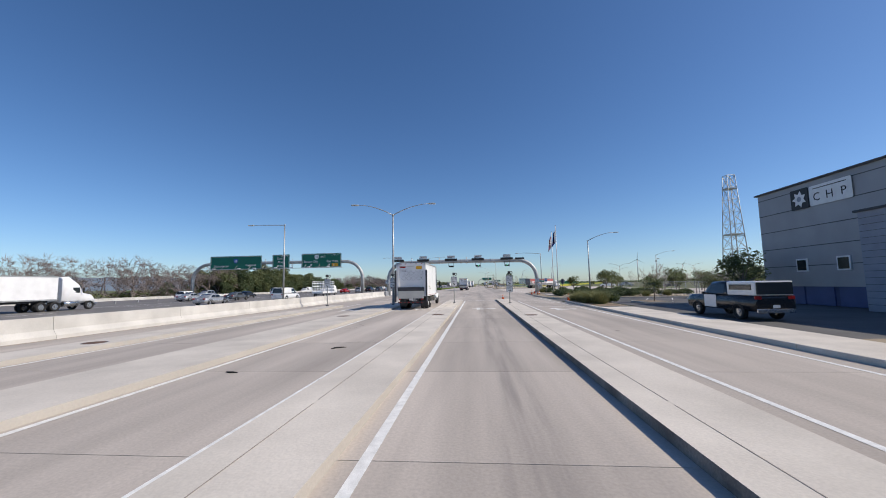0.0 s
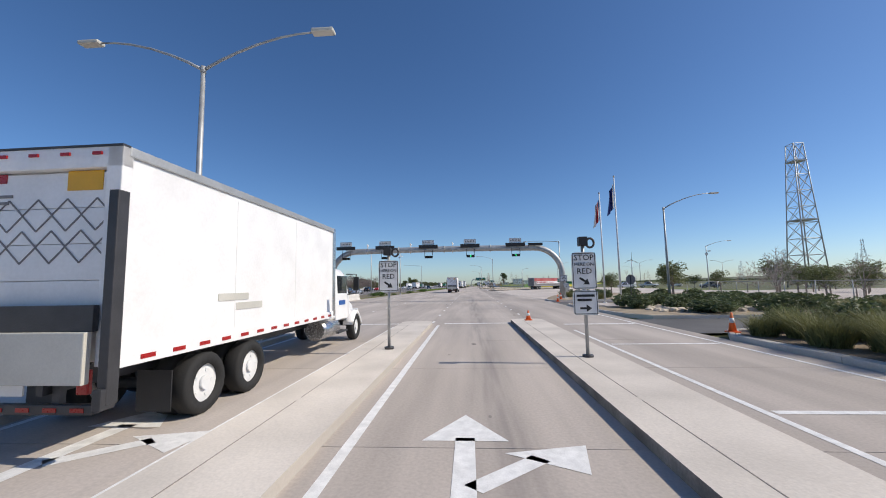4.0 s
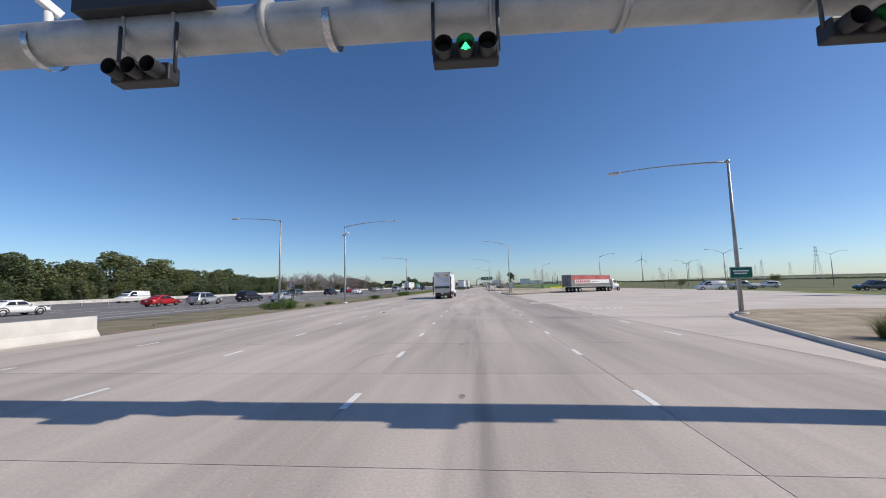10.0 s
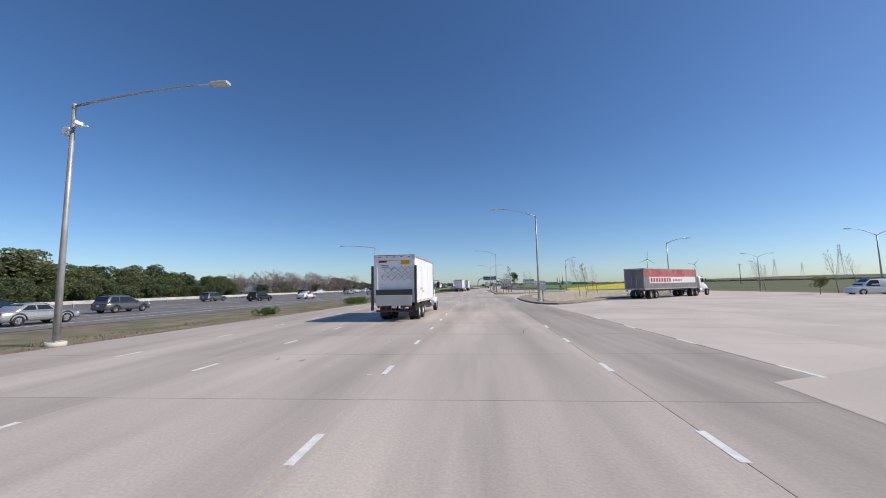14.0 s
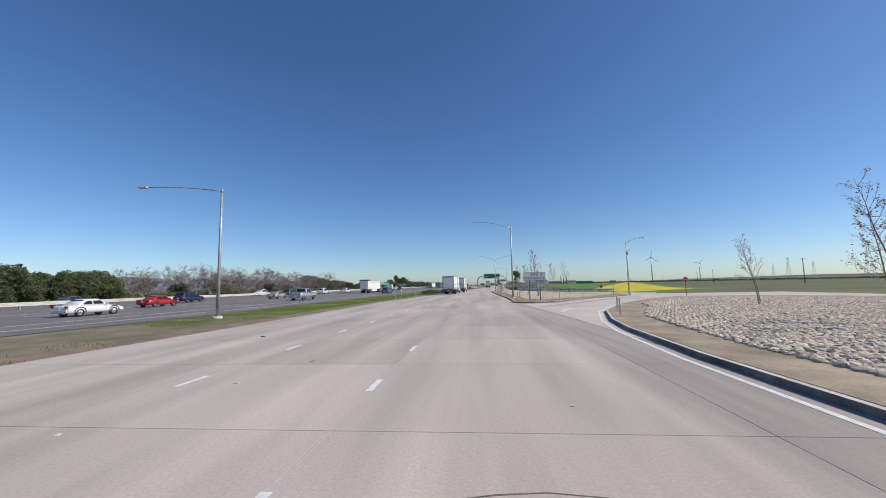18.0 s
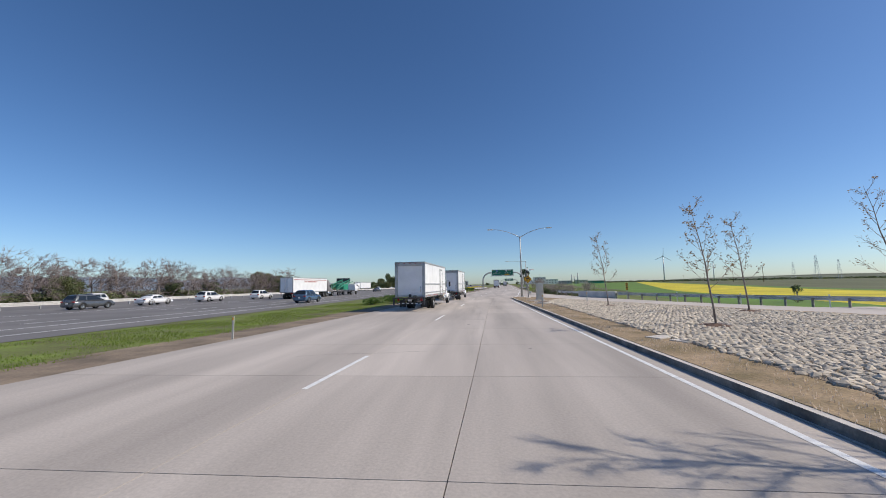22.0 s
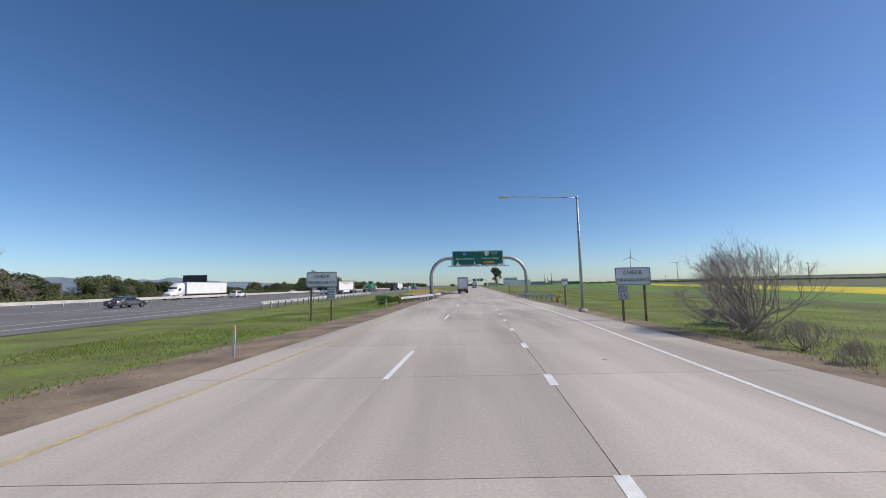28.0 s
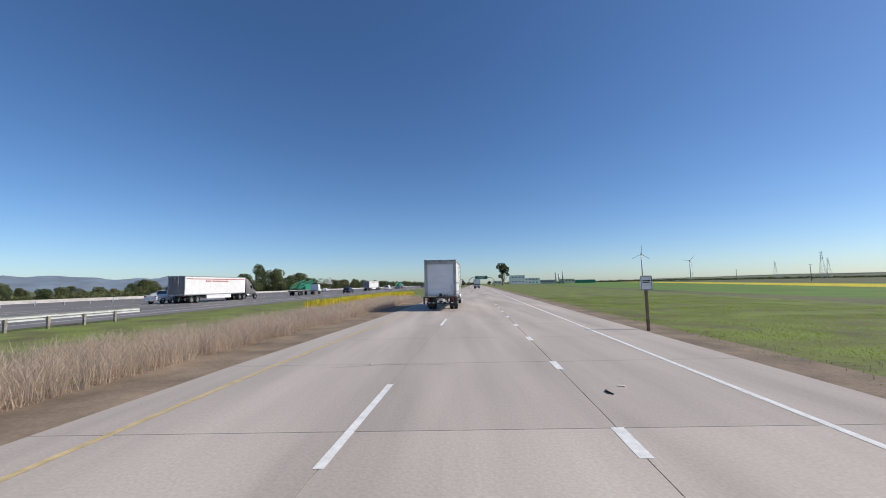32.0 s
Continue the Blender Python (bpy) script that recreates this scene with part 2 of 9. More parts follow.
def stained(m):
    """A dark rubber and oil track along the middle of the inspection lane, in the concrete itself."""
    n, l = m.node_tree.nodes, m.node_tree.links
    b = n["Principled BSDF"]
    old = b.inputs["Base Color"].links[0].from_socket
    geo = n.new("ShaderNodeNewGeometry")
    xyz = n.new("ShaderNodeSeparateXYZ")
    l.new(geo.outputs["Position"], xyz.inputs[0])

    def math_node(op, a, v):
        k = n.new("ShaderNodeMath")
        k.operation = op
        l.new(a, k.inputs[0])
        if hasattr(v, "node"):
            l.new(v, k.inputs[1])
        else:
            k.inputs[1].default_value = v
        return k.outputs[0]

    def span(a, x0, x1, y0, y1):
        k = n.new("ShaderNodeMapRange")
        k.interpolation_type = "SMOOTHSTEP"
        for s, v in zip(("From Min", "From Max", "To Min", "To Max"), (x0, x1, y0, y1)):
            k.inputs[s].default_value = v
        l.new(a, k.inputs["Value"])
        return k.outputs["Result"]

    broad = min((k for k in n if k.bl_idname == "ShaderNodeTexNoise"), key=lambda k: k.inputs["Scale"].default_value)
    lengthen = n.new("ShaderNodeMapping")
    lengthen.inputs["Scale"].default_value = (1.6, 0.16, 1)
    l.new(geo.outputs["Position"], lengthen.inputs["Vector"])
    l.new(lengthen.outputs["Vector"], broad.inputs["Vector"])
    drag = n.new("ShaderNodeTexNoise")
    stretch = n.new("ShaderNodeMapping")
    stretch.inputs["Scale"].default_value = (2.2, 0.12, 1)
    l.new(geo.outputs["Position"], stretch.inputs["Vector"])
    l.new(stretch.outputs["Vector"], drag.inputs["Vector"])
    drag.inputs["Scale"].default_value, drag.inputs["Detail"].default_value = 1.6, 6
    streak = span(drag.outputs["Fac"], 0.35, 0.72, 0.25, 1.0)
    off = math_node("ABSOLUTE", math_node("SUBTRACT", xyz.outputs["X"], 0.66), 0.0)
    band = span(off, 0.1, 0.75, 0.52, 0.0)
    reach = span(xyz.outputs["Y"], 60, 130, 1.0, 0.3)
    lanes = math_node("ABSOLUTE", math_node("SUBTRACT", math_node("PINGPONG", math_node("ADD", xyz.outputs["X"], 5.1), 2.9), 0.0), 0.0)
    wheel = span(lanes, 0.0, 1.6, 0.0, 0.16)
    total = math_node("MULTIPLY", math_node("MULTIPLY", math_node("MAXIMUM", band, wheel), reach), streak)
    beside = math_node("ABSOLUTE", math_node("SUBTRACT", xyz.outputs["X"], 5.9), 0.0)
    turning = math_node("MULTIPLY", span(beside, 1.5, 2.2, 0.34, 0.0), math_node("MULTIPLY", span(xyz.outputs["Y"], 74, 92, 0.0, 1.0), span(xyz.outputs["Y"], 165, 185, 1.0, 0.0)))
    total = math_node("MAXIMUM", total, math_node("MULTIPLY", turning, span(drag.outputs["Fac"], 0.2, 0.7, 0.55, 1.0)))
    mx = n.new("ShaderNodeMix")
    mx.data_type = "RGBA"
    l.new(total, mx.inputs["Factor"])
    l.new(old, mx.inputs["A"])
    mx.inputs["B"].default_value = (0.13, 0.12, 0.118, 1)
    l.new(mx.outputs["Result"], b.inputs["Base Color"])


stained(M["concrete"])
M["rust"] = material("rusty_iron", (0.17, 0.1, 0.065), 0.8, metal=0.2, vary=0.2, scale=8, fine=60, bump=0.3)
M["navy_door"] = material("navy_steel_door", (0.05, 0.08, 0.2), 0.5, vary=0.06, scale=1, bump=0.03)
M["grass_tall"] = leafy("ornamental_grass", (0.215, 0.22, 0.09), (0.1, 0.12, 0.045))
# steel made paler and bluer: air haze put into the pylons' colour
M["far_steel"] = material("hazy_far_steel", (0.42, 0.46, 0.52), 0.7, vary=0.05, bump=0)
M["dry_turf"] = material("dry_brown_turf", (0.31, 0.225, 0.14), 0.95, vary=0.35, scale=0.9, fine=16, bump=1.0, tint=(0.2, 0.15, 0.07))
M["reed_dull"] = leafy("dull_dry_weeds", (0.3, 0.24, 0.16), (0.19, 0.165, 0.09))
M["dull_verge"] = material("bare_weedy_earth", (0.215, 0.18, 0.125), 0.95, vary=0.25, scale=0.5, fine=10, bump=0.7, tint=(0.125, 0.12, 0.06))
# pasture green paled in the colour itself to stand for distant haze
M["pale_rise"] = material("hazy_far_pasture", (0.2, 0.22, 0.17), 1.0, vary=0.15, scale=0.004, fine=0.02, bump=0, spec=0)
M["rust_red"] = material("dark_red_print", (0.3, 0.02, 0.025), 0.5, vary=0.05, bump=0)
M["crack"] = material("dark_road_crack", (0.16, 0.14, 0.125), 0.95, vary=0.15, scale=6, bump=0.2)
M["oil"] = material("oil_stain", (0.3, 0.27, 0.245), 0.7, vary=0.25, scale=4, fine=20, bump=0.05)
M["rail_post"] = material("weathered_grey_post", (0.33, 0.3, 0.265), 0.8, vary=0.2, scale=5, fine=40, bump=0.2)

# ---- tools ----
def box(bm, c, s, m=None, bevel=0.0):
    """A block with its middle at c and sizes s."""
    r = bmesh.ops.create_cube(bm, size=1)["verts"]
    bmesh.ops.scale(bm, vec=s, verts=r)
    if bevel:
        es = list({e for v in r for e in v.link_edges})
        r = bmesh.ops.bevel(bm, geom=es, offset=bevel, segments=2, affect="EDGES", profile=0.6)["verts"]
    bmesh.ops.translate(bm, vec=c, verts=r)
    if m is not None:
        bmesh.ops.transform(bm, matrix=m, verts=r)
    return r


def tube(bm, pts, radii, n=8, caps=True):
    """A round bar through pts, with a radius at each."""
    pts = [Vector(p) for p in pts]
    if not hasattr(radii, "__len__"):
        radii = [radii] * len(pts)
    rings, side = [], None
    for i, p in enumerate(pts):
        d = (pts[min(i + 1, len(pts) - 1)] - pts[max(i - 1, 0)]).normalized()
        if side is None:
            side = d.orthogonal().normalized()
        side = (side - d * side.dot(d)).normalized()
        up = d.cross(side)
        rings.append([bm.verts.new(p + radii[i] * (math.cos(2 * math.pi * k / n) * side + math.sin(2 * math.pi * k / n) * up)) for k in range(n)])
    for a, b in zip(rings, rings[1:]):
        for k in range(n):
            f = bm.faces.new((a[k], a[(k + 1) % n], b[(k + 1) % n], b[k]))
            f.smooth = n > 5
    if caps:
        bm.faces.new(rings[0][::-1])
        bm.faces.new(rings[-1])
    return [v for r in rings for v in r]


def prism(bm, ring, z0, z1, inset=0.0):
    """An upright block over the outline ring (x, y), counter-clockwise; inset draws the top edge in."""
    n = len(ring)
    mid = Vector((sum(p[0] for p in ring) / n, sum(p[1] for p in ring) / n))
    low = [bm.verts.new((p[0], p[1], z0)) for p in ring]
    top = []
    for p in ring:
        d = (mid - Vector(p[:2]))
        d = d.normalized() * inset if d.length else d
        top.append(bm.verts.new((p[0] + d.x, p[1] + d.y, z1)))
    for i in range(n):
        bm.faces.new((low[i], low[(i + 1) % n], top[(i + 1) % n], top[i]))
    bm.faces.new(top)
    return low + top


def strip(bm, left, right, z=0.0, zr=None):
    """A sheet between two lines of the same number of points."""
    zr = z if zr is None else zr
    a = [bm.verts.new((p[0], p[1], z)) for p in left]
    b = [bm.verts.new((p[0], p[1], zr)) for p in right]
    for i in range(len(a) - 1):
        bm.faces.new((b[i], b[i + 1], a[i + 1], a[i]))


def extrude_profile(bm, ring, x0, x1, m=None, smooth=False):
    """A side profile (y, z) drawn out from x0 to x1."""
    a = [bm.verts.new((x0, p[0], p[1])) for p in ring]
    b = [bm.verts.new((x1, p[0], p[1])) for p in ring]
    n = len(ring)
    fs = [bm.faces.new((a[i], a[(i + 1) % n], b[(i + 1) % n], b[i])) for i in range(n)]
    fs += [bm.faces.new(a[::-1]), bm.faces.new(b)]
    bmesh.ops.recalc_face_normals(bm, faces=fs)
    if m is not None:
        bmesh.ops.transform(bm, matrix=m, verts=a + b)
    return a + b


def part(name, bm, mat, parent=None, label=""):
    """Links a bmesh as one mesh object, under parent if there is one."""
    me = bpy.data.meshes.new(name)
    bm.to_mesh(me)
    bm.free()
    me.materials.append(M[mat] if isinstance(mat, str) else mat)
    ob = new(name, me)
    ob.parent = parent
    if label:
        ob["label"] = label
    return ob


def piece(name, fill, mat, parent=None, label=""):
    """A part whose mesh is drawn by fill(bm)."""
    bm = bmesh.new()
    fill(bm)
    return part(name, bm, mat, parent, label)


def thing(name, label, category, m=None, group="", kind=""):
    ob = new(name)
    ob.empty_display_size = 0.2
    if m is not None:
        ob.matrix_world = m
    return tagged(ob, label, category, group, kind)


def words(name, text, size, mat, parent, m, wide=1.0, label=""):
    """Lettering as a thin mesh, its middle at m, in m's x-y plane."""
    cu = bpy.data.curves.new(name, "FONT")
    cu.body, cu.size, cu.align_x, cu.align_y = text, size * 1.4, "CENTER", "CENTER"
    cu.extrude, cu.resolution_u = 0.004, 2
    ob = new(name, cu)
    me = bpy.data.meshes.new_from_object(ob.evaluated_get(bpy.context.evaluated_depsgraph_get()))
    bpy.data.objects.remove(ob)
    me.transform(m @ Matrix.Diagonal((wide, 1, 1, 1)))
    me.materials.append(M[mat])
    o = new(name, me)
    o.parent = parent
    if label:
        o["label"] = label
    return o


FACE = pose(0, 0, 0, 90)      # lettering that stands upright and is read by who looks along +y


def along(line, y):
    """The place across at y on a line of (y, x) pairs."""
    for (y0, x0), (y1, x1) in zip(line, line[1:]):
        if y <= y1:
            break
    return x0 + (x1 - x0) * (y - y0) / (y1 - y0)


def bend(line, y):
    """The line's turn at y, in degrees to the left."""
    return -math.degrees(math.atan2(along(line, y + 3) - along(line, y - 3), 6.0))

# ---- the plan: lines across the site as (y along, x across) ----
PAVE_L = [(-60, -19.0), (72, -17.3), (86, -16.6), (104, -16.0), (128, -14.2), (165, -12.0), (192, -11.2), (229, -7.6), (260, -4.6), (288, -1.9), (309, 0.2), (330, 1.75), (344, 3.15), (357, 3.95), (364, 4.65), (374, 5.5), (395, 7.1), (560, 19.6), (1200, 66.5)]
LINE_2 = [(-60, -7.6), (54, -7.55), (103, -6.75), (140, -5.9), (164, -5.3), (175, -4.85), (188, -4.0), (204, -2.9), (220, -1.8), (245, -0.4), (268, 1.4), (291, 3.2), (311, 5.0), (338, 7.15), (367, 9.4), (382, 10.5), (560, 24.4), (1200, 71.4)]
MID = [(-60, -1.75), (60, -1.75), (104, -1.55), (155, -1.3), (180, -0.7), (205, 0.5), (225, 1.3), (245, 2.4), (268, 4.6), (293, 7.0), (303, 7.85), (330, 10.3), (356, 12.3), (370, 13.3), (395, 15.2), (560, 28.2), (1200, 75.2)]
LINE_3 = [(-60, 3.4), (104, 3.6), (130, 4.3), (160, 4.9), (189, 4.75), (215, 4.9), (248, 4.8), (262, 7.2), (288, 10.3), (306, 12.2), (330, 13.7), (351, 14.85), (369, 16.2), (407, 18.9), (560, 31.0), (1200, 78.0)]
EDGE_R = [(75, 8.6), (100, 7.9), (127, 7.8), (146, 6.9), (165, 6.6), (189, 5.2), (248, 5.15), (252, 9.0), (256, 13.5), (262, 13.3), (277, 12.4), (289, 12.7), (306, 14.0), (330, 15.4), (351, 16.8), (366, 18.0), (394, 20.2), (560, 33.2), (1200, 80)]
FWY_R = [(-200, -27.0), (80, -26.0), (126, -24.6), (180, -20.5), (240, -18.5), (300, -17.2), (340, -16.2), (490, -8.0), (1200, 44.0)]
FWY_L = [(-200, -58), (100, -57.0), (190, -55.0), (325, -52.5), (490, -45.0), (1200, 5.0)]
RAMP = [((30, 210.5), (34, 218)), ((21.5, 217), (27.2, 222.6)), ((17.6, 224.5), (23.0, 228.6)), ((14.2, 233), (19.6, 237)), ((11.6, 241), (17.2, 246)), ((9.2, 249), (15.4, 255)), ((7.0, 253), (14.3, 263)), ((6.2, 256), (13.0, 269))]


def ys(a, b, step):
    n = max(1, int(round((b - a) / step)))
    return [a + (b - a) * i / n for i in range(n + 1)]


def run(line, a, b, step=6.0, dx=0.0):
    return [(along(line, y) + dx, y) for y in ys(a, b, step)]


bm = bmesh.new()
cells = []
for r in (60, 150, 300, 500, 800, 1300, 2200, 3600, 4800):
    cells.append([bm.verts.new((r * math.cos(2 * math.pi * k / 64), 170 + r * math.sin(2 * math.pi * k / 64), -0.13)) for k in range(64)])
bm.faces.new(cells[0])
for a, b in zip(cells, cells[1:]):
    for k in range(64):
        bm.faces.new((a[k], b[k], b[(k + 1) % 64], a[(k + 1) % 64]))
tagged(part("ground", bm, "ground"), "green spring meadow and bare earth reaching the horizon", "ground", kind="structure")


def sheet(name, left, right, z, mat, label, category="ground", zr=None):
    bm = bmesh.new()
    strip(bm, left, right, z, zr)
    return tagged(part(name, bm, mat), label, category, kind="structure")


# bare earth verge and grass between the ramp and the freeway
sheet("verge", [(x - 1.9 - (0.75 if y > 200 else 0) - 0.55 * noise.noise(Vector((y * 0.16, 2.0, 0))) - 0.3 * noise.noise(Vector((y * 0.7, 7.0, 0))), y) for x, y in run(PAVE_L, 84, 900, 1.5)], run(PAVE_L, 84, 900, 1.5, 0.3), -0.06, "dirt", "brown dirt verge along the concrete edge")
sheet("verge", run(FWY_R, 84, 174, 6, -0.3), run(PAVE_L, 84, 174, 6, -1.7), -0.075, "dull_verge", "bare brown verge with a few weeds")
sheet("verge", run(FWY_R, 174, 900, 8, -0.3), run(PAVE_L, 174, 900, 8, -1.7), -0.075, "verge_grass", "green weedy verge between ramp and freeway")
sheet("verge", run(FWY_R, -200, 86, 20, -0.3), run(PAVE_L, -200, 86, 20, 0.3), -0.085, "dirt", "strip of earth behind the concrete barrier")
sheet("verge", run(EDGE_R, 255, 900, 8, -0.3), run(EDGE_R, 255, 900, 8, 1.7), -0.06, "dirt", "brown dirt verge beside the ramp")
# the meadow beyond the ramp, in long bands
def band(y):
    """Edges of the bands across at y: weeds, dry ditch, crop, mustard, crop, pasture."""
    ditch = 22 + (y - 234) * 0.15
    crop = ditch + min(7.0, max(0.4, (y - 255) * 0.14))
    bloom = max(crop + 3, 40 + (y - 270) * 0.2 + max(0.0, y - 285) * 0.19)
    turn = bloom + min(26.0, max(0.0, (y - 230) * 1.0))
    return (17.5 + (y - 234) * 0.12, ditch, crop, bloom, turn, turn + 7, turn + 1200)


for i, (mat, label) in enumerate((("verge_grass", "olive green weeds at the meadow's edge"), ("field_brown", "dry brown ditch in the meadow"), ("field_green", "bright green field of young crop"),
                                  ("field_yellow", "strip of yellow flowering mustard"), ("field_green", "bright green field of young crop"), ("field_brown", "dull brown and green pasture"))):
    rows = [213, 222, 229, 236, 243, 250, 260] + [280 + 28 * k for k in range(34)]
    sheet("meadow", [(band(y)[i], y) for y in rows], [(band(y)[i + 1], y) for y in rows], -0.125, mat, label)
sheet("meadow", [(-1500, y) for y in (-200, 300, 1300)], [(along(FWY_L, y) - 27, y) for y in (-200, 300, 1300)], -0.125, "field_brown", "dull brown ground under the tree belt")
sheet("meadow", [(62, y) for y in (-300, 60, 120, 213)], [(1500, y) for y in (-300, 60, 120, 213)], -0.125, "field_brown", "dull brown and green pasture")
# freeway with its median barrier and far carriageway
sheet("freeway", run(FWY_L, -200, 1200, 20, -26), run(FWY_L, -200, 1200, 20, -1.0), -0.05, "freeway", "far carriageway of the freeway", "road")
fwy = sheet("freeway", run(FWY_L, -200, 1200, 20, -1.0), run(FWY_R, -200, 1200, 20), -0.05, "freeway", "grey five-lane freeway beside the weigh station", "road")
for i, dx in enumerate((-3.0, -6.7, -10.4, -14.1, -17.8, -21.5)):
    bm = bmesh.new()
    if i in (0, 1, 5):
        strip(bm, run(FWY_R, -200, 900, 12, dx - 0.1), run(FWY_R, -200, 900, 12, dx + 0.1), -0.044)
    else:
        for k in range(75):
            y = -190 + 14.63 * k
            strip(bm, run(FWY_R, y, y + 3.7, 3.7, dx - 0.09), run(FWY_R, y, y + 3.7, 3.7, dx + 0.09), -0.044)
    part("lane_line", bm, "white_line", fwy)
barrier = thing("median_barrier", "long pale steel guard rail in the freeway median", "barrier", kind="structure")
for y in range(-140, 760, 12):
    x, x1 = along(FWY_L, y), along(FWY_L, y + 12)
    at = pose(x, y, -0.05, 0, 0, -math.degrees(math.atan2(x1 - x, 12)))
    bm = bmesh.new()
    for zz in (0.5, 0.66, 0.82):
        box(bm, (0.1, 6, zz), (0.08, 11.98, 0.15), bevel=0.03)
    part("rail", bm, "wall", barrier).matrix_world = at
    for k in range(3):
        bm = bmesh.new()
        box(bm, (-0.05, 4 * k, 0.42), (0.18, 0.16, 1.0), bevel=0.015)
        part("post", bm, "steel", barrier).matrix_world = at

# asphalt of the car park and the drives
sheet("car_park", [(9.2, 63.6), (9.2, 69.4)], [(60, 60.0), (60, 69.4)], -0.03, "asphalt", "dark asphalt drive between the planted beds", "pavement")
sheet("car_park", [(9.1, 42.8), (9.1, 48.8)], [(14, 42.8), (14, 48.8)], -0.03, "asphalt", "dark asphalt drive into the car park", "pavement")
sheet("car_park", [(11.9, 14), (11.9, 33.1), (13.4, 33.2), (13.4, 57)], [(60, 14), (60, 33.1), (60, 33.2), (60, 57)], -0.035, "asphalt", "dark asphalt car park of the station", "pavement")
sheet("pavement", [(9.4, -20), (9.4, 30.6)], [(12.0, -20), (12.0, 30.6)], 0.10, "kerb", "pale concrete walk beside the lane", "pavement")
sheet("truck_lot", [(28.2, 39), (28.2, 60), (36, 70), (36, 104)], [(150, 39), (150, 60), (150, 70), (150, 104)], -0.024, "apron", "wide pale concrete truck lot behind the fence", "pavement")
sheet("yard", [(11.9, -20), (11.9, 14.1)], [(60, -20), (60, 14.1)], -0.02, "tan_soil", "dusty yard by the station building", "ground")
# hills on the horizon beyond the freeway
bm = bmesh.new()
ridge = []
for k in range(121):
    a = radians(92 + k * 0.75)
    p = Vector((math.cos(a), math.sin(a), 0)) * 4200 + Vector((0, 150, 0))
    h = 112 + 50 * noise.noise(Vector((k * 0.11, 3.0, 0))) + 22 * noise.noise(Vector((k * 0.45, 8.0, 0)))
    h *= min(1, max(0.0, (k - 14) / 34))
    ridge.append([bm.verts.new(p * 0.86 + Vector((0, 0, -1))), bm.verts.new(p * 0.93 + Vector((0, 0, h * 0.55))), bm.verts.new(p + Vector((0, 0, max(0, h))))])
for a, b in zip(ridge, ridge[1:]):
    for i in range(2):
        f = bm.faces.new((a[i], b[i], b[i + 1], a[i + 1]))
        f.smooth = True
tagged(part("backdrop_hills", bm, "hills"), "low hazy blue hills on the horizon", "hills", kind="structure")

# a low hazy rise on the horizon beyond the meadow
bm = bmesh.new()
rise = []
for k in range(61):
    a = radians(70 - k)
    p = Vector((math.cos(a), math.sin(a), 0)) * 4300 + Vector((0, 150, 0))
    h = (34 + 16 * noise.noise(Vector((k * 0.09, 13.0, 0)))) * min(1, k / 16)
    rise.append([bm.verts.new(p * 0.8 + Vector((0, 0, -1))), bm.verts.new(p + Vector((0, 0, h)))])
for a, b in zip(rise, rise[1:]):
    bm.faces.new((a[0], a[1], b[1], b[0]))
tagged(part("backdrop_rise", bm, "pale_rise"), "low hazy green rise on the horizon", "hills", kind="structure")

# ---- lanes, islands and barriers of the weigh station ----
def island(name, ring, top, mat, label, kerb=0.16, inset=0.02, cap=None, dulled=""):
    """A raised island: concrete kerb round a filled top."""
    ob = thing(name, label, "traffic island", kind="structure")
    bm = bmesh.new()
    prism(bm, ring, -0.1, top, inset)
    o = part("kerb", bm, mat, ob)
    # steep faces alone get the darker material, which paints in how light falls
    if dulled:
        o.data.materials.append(M[dulled])
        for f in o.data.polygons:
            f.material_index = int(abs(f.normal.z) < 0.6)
    if cap:
        n = len(ring)
        mid = Vector((sum(p[0] for p in ring) / n, sum(p[1] for p in ring) / n))
        bm = bmesh.new()
        inner = []
        for i, p in enumerate(ring):
            a, b = Vector(ring[i - 1]), Vector(ring[(i + 1) % n])
            nrm = Vector((-(b - a).y, (b - a).x)).normalized()
            inner.append(Vector(p) + nrm * kerb)
        prism(bm, [tuple(p) for p in inner], top - 0.05, top + 0.012)
        part("fill", bm, cap, ob)
    return ob


def nose(x0, x1, y0, y1):
    """Outline of a long island with rounded far end, counter-clockwise."""
    r = (x1 - x0) / 2
    return [(x0, y0), (x1, y0)] + [((x0 + x1) / 2 + r * math.cos(math.pi * k / 8), y1 - r * 0.6 + 0.6 * r * math.sin(math.pi * k / 8)) for k in range(9)]


island("traffic_island", nose(2.4, 4.05, -20, 47.9), 0.17, "kerb", "low concrete island between two inspection lanes, its kerb dark with tyre scuffs", dulled="shaded_kerb")
island("traffic_island", nose(-3.25, -1.7, -20, 47.4), 0.15, "kerb", "low concrete island between two inspection lanes", dulled="kerb_face")
island("traffic_island", nose(-9.3, -7.05, -20, 47.4), 0.15, "kerb", "broad concrete island carrying a tall street lamp", dulled="kerb_face")
island("traffic_island", nose(-14.9, -13.2, -20, 37.5), 0.15, "kerb", "low concrete island with a stop sign", dulled="kerb_face")
for x0 in (2.95, -2.7):
    for k in range(9):
        ya = -14 + 6.8 * k
        groove = thing("island_joint", "narrow dark joint in the island's concrete", "joint", pose(x0, ya, 0.0), "island joints", "structure")
        piece("groove", lambda bm: box(bm, (0, 3.3, 0.172 if x0 > 0 else 0.1515), (0.014, 6.6, 0.004)), "joint", groove)
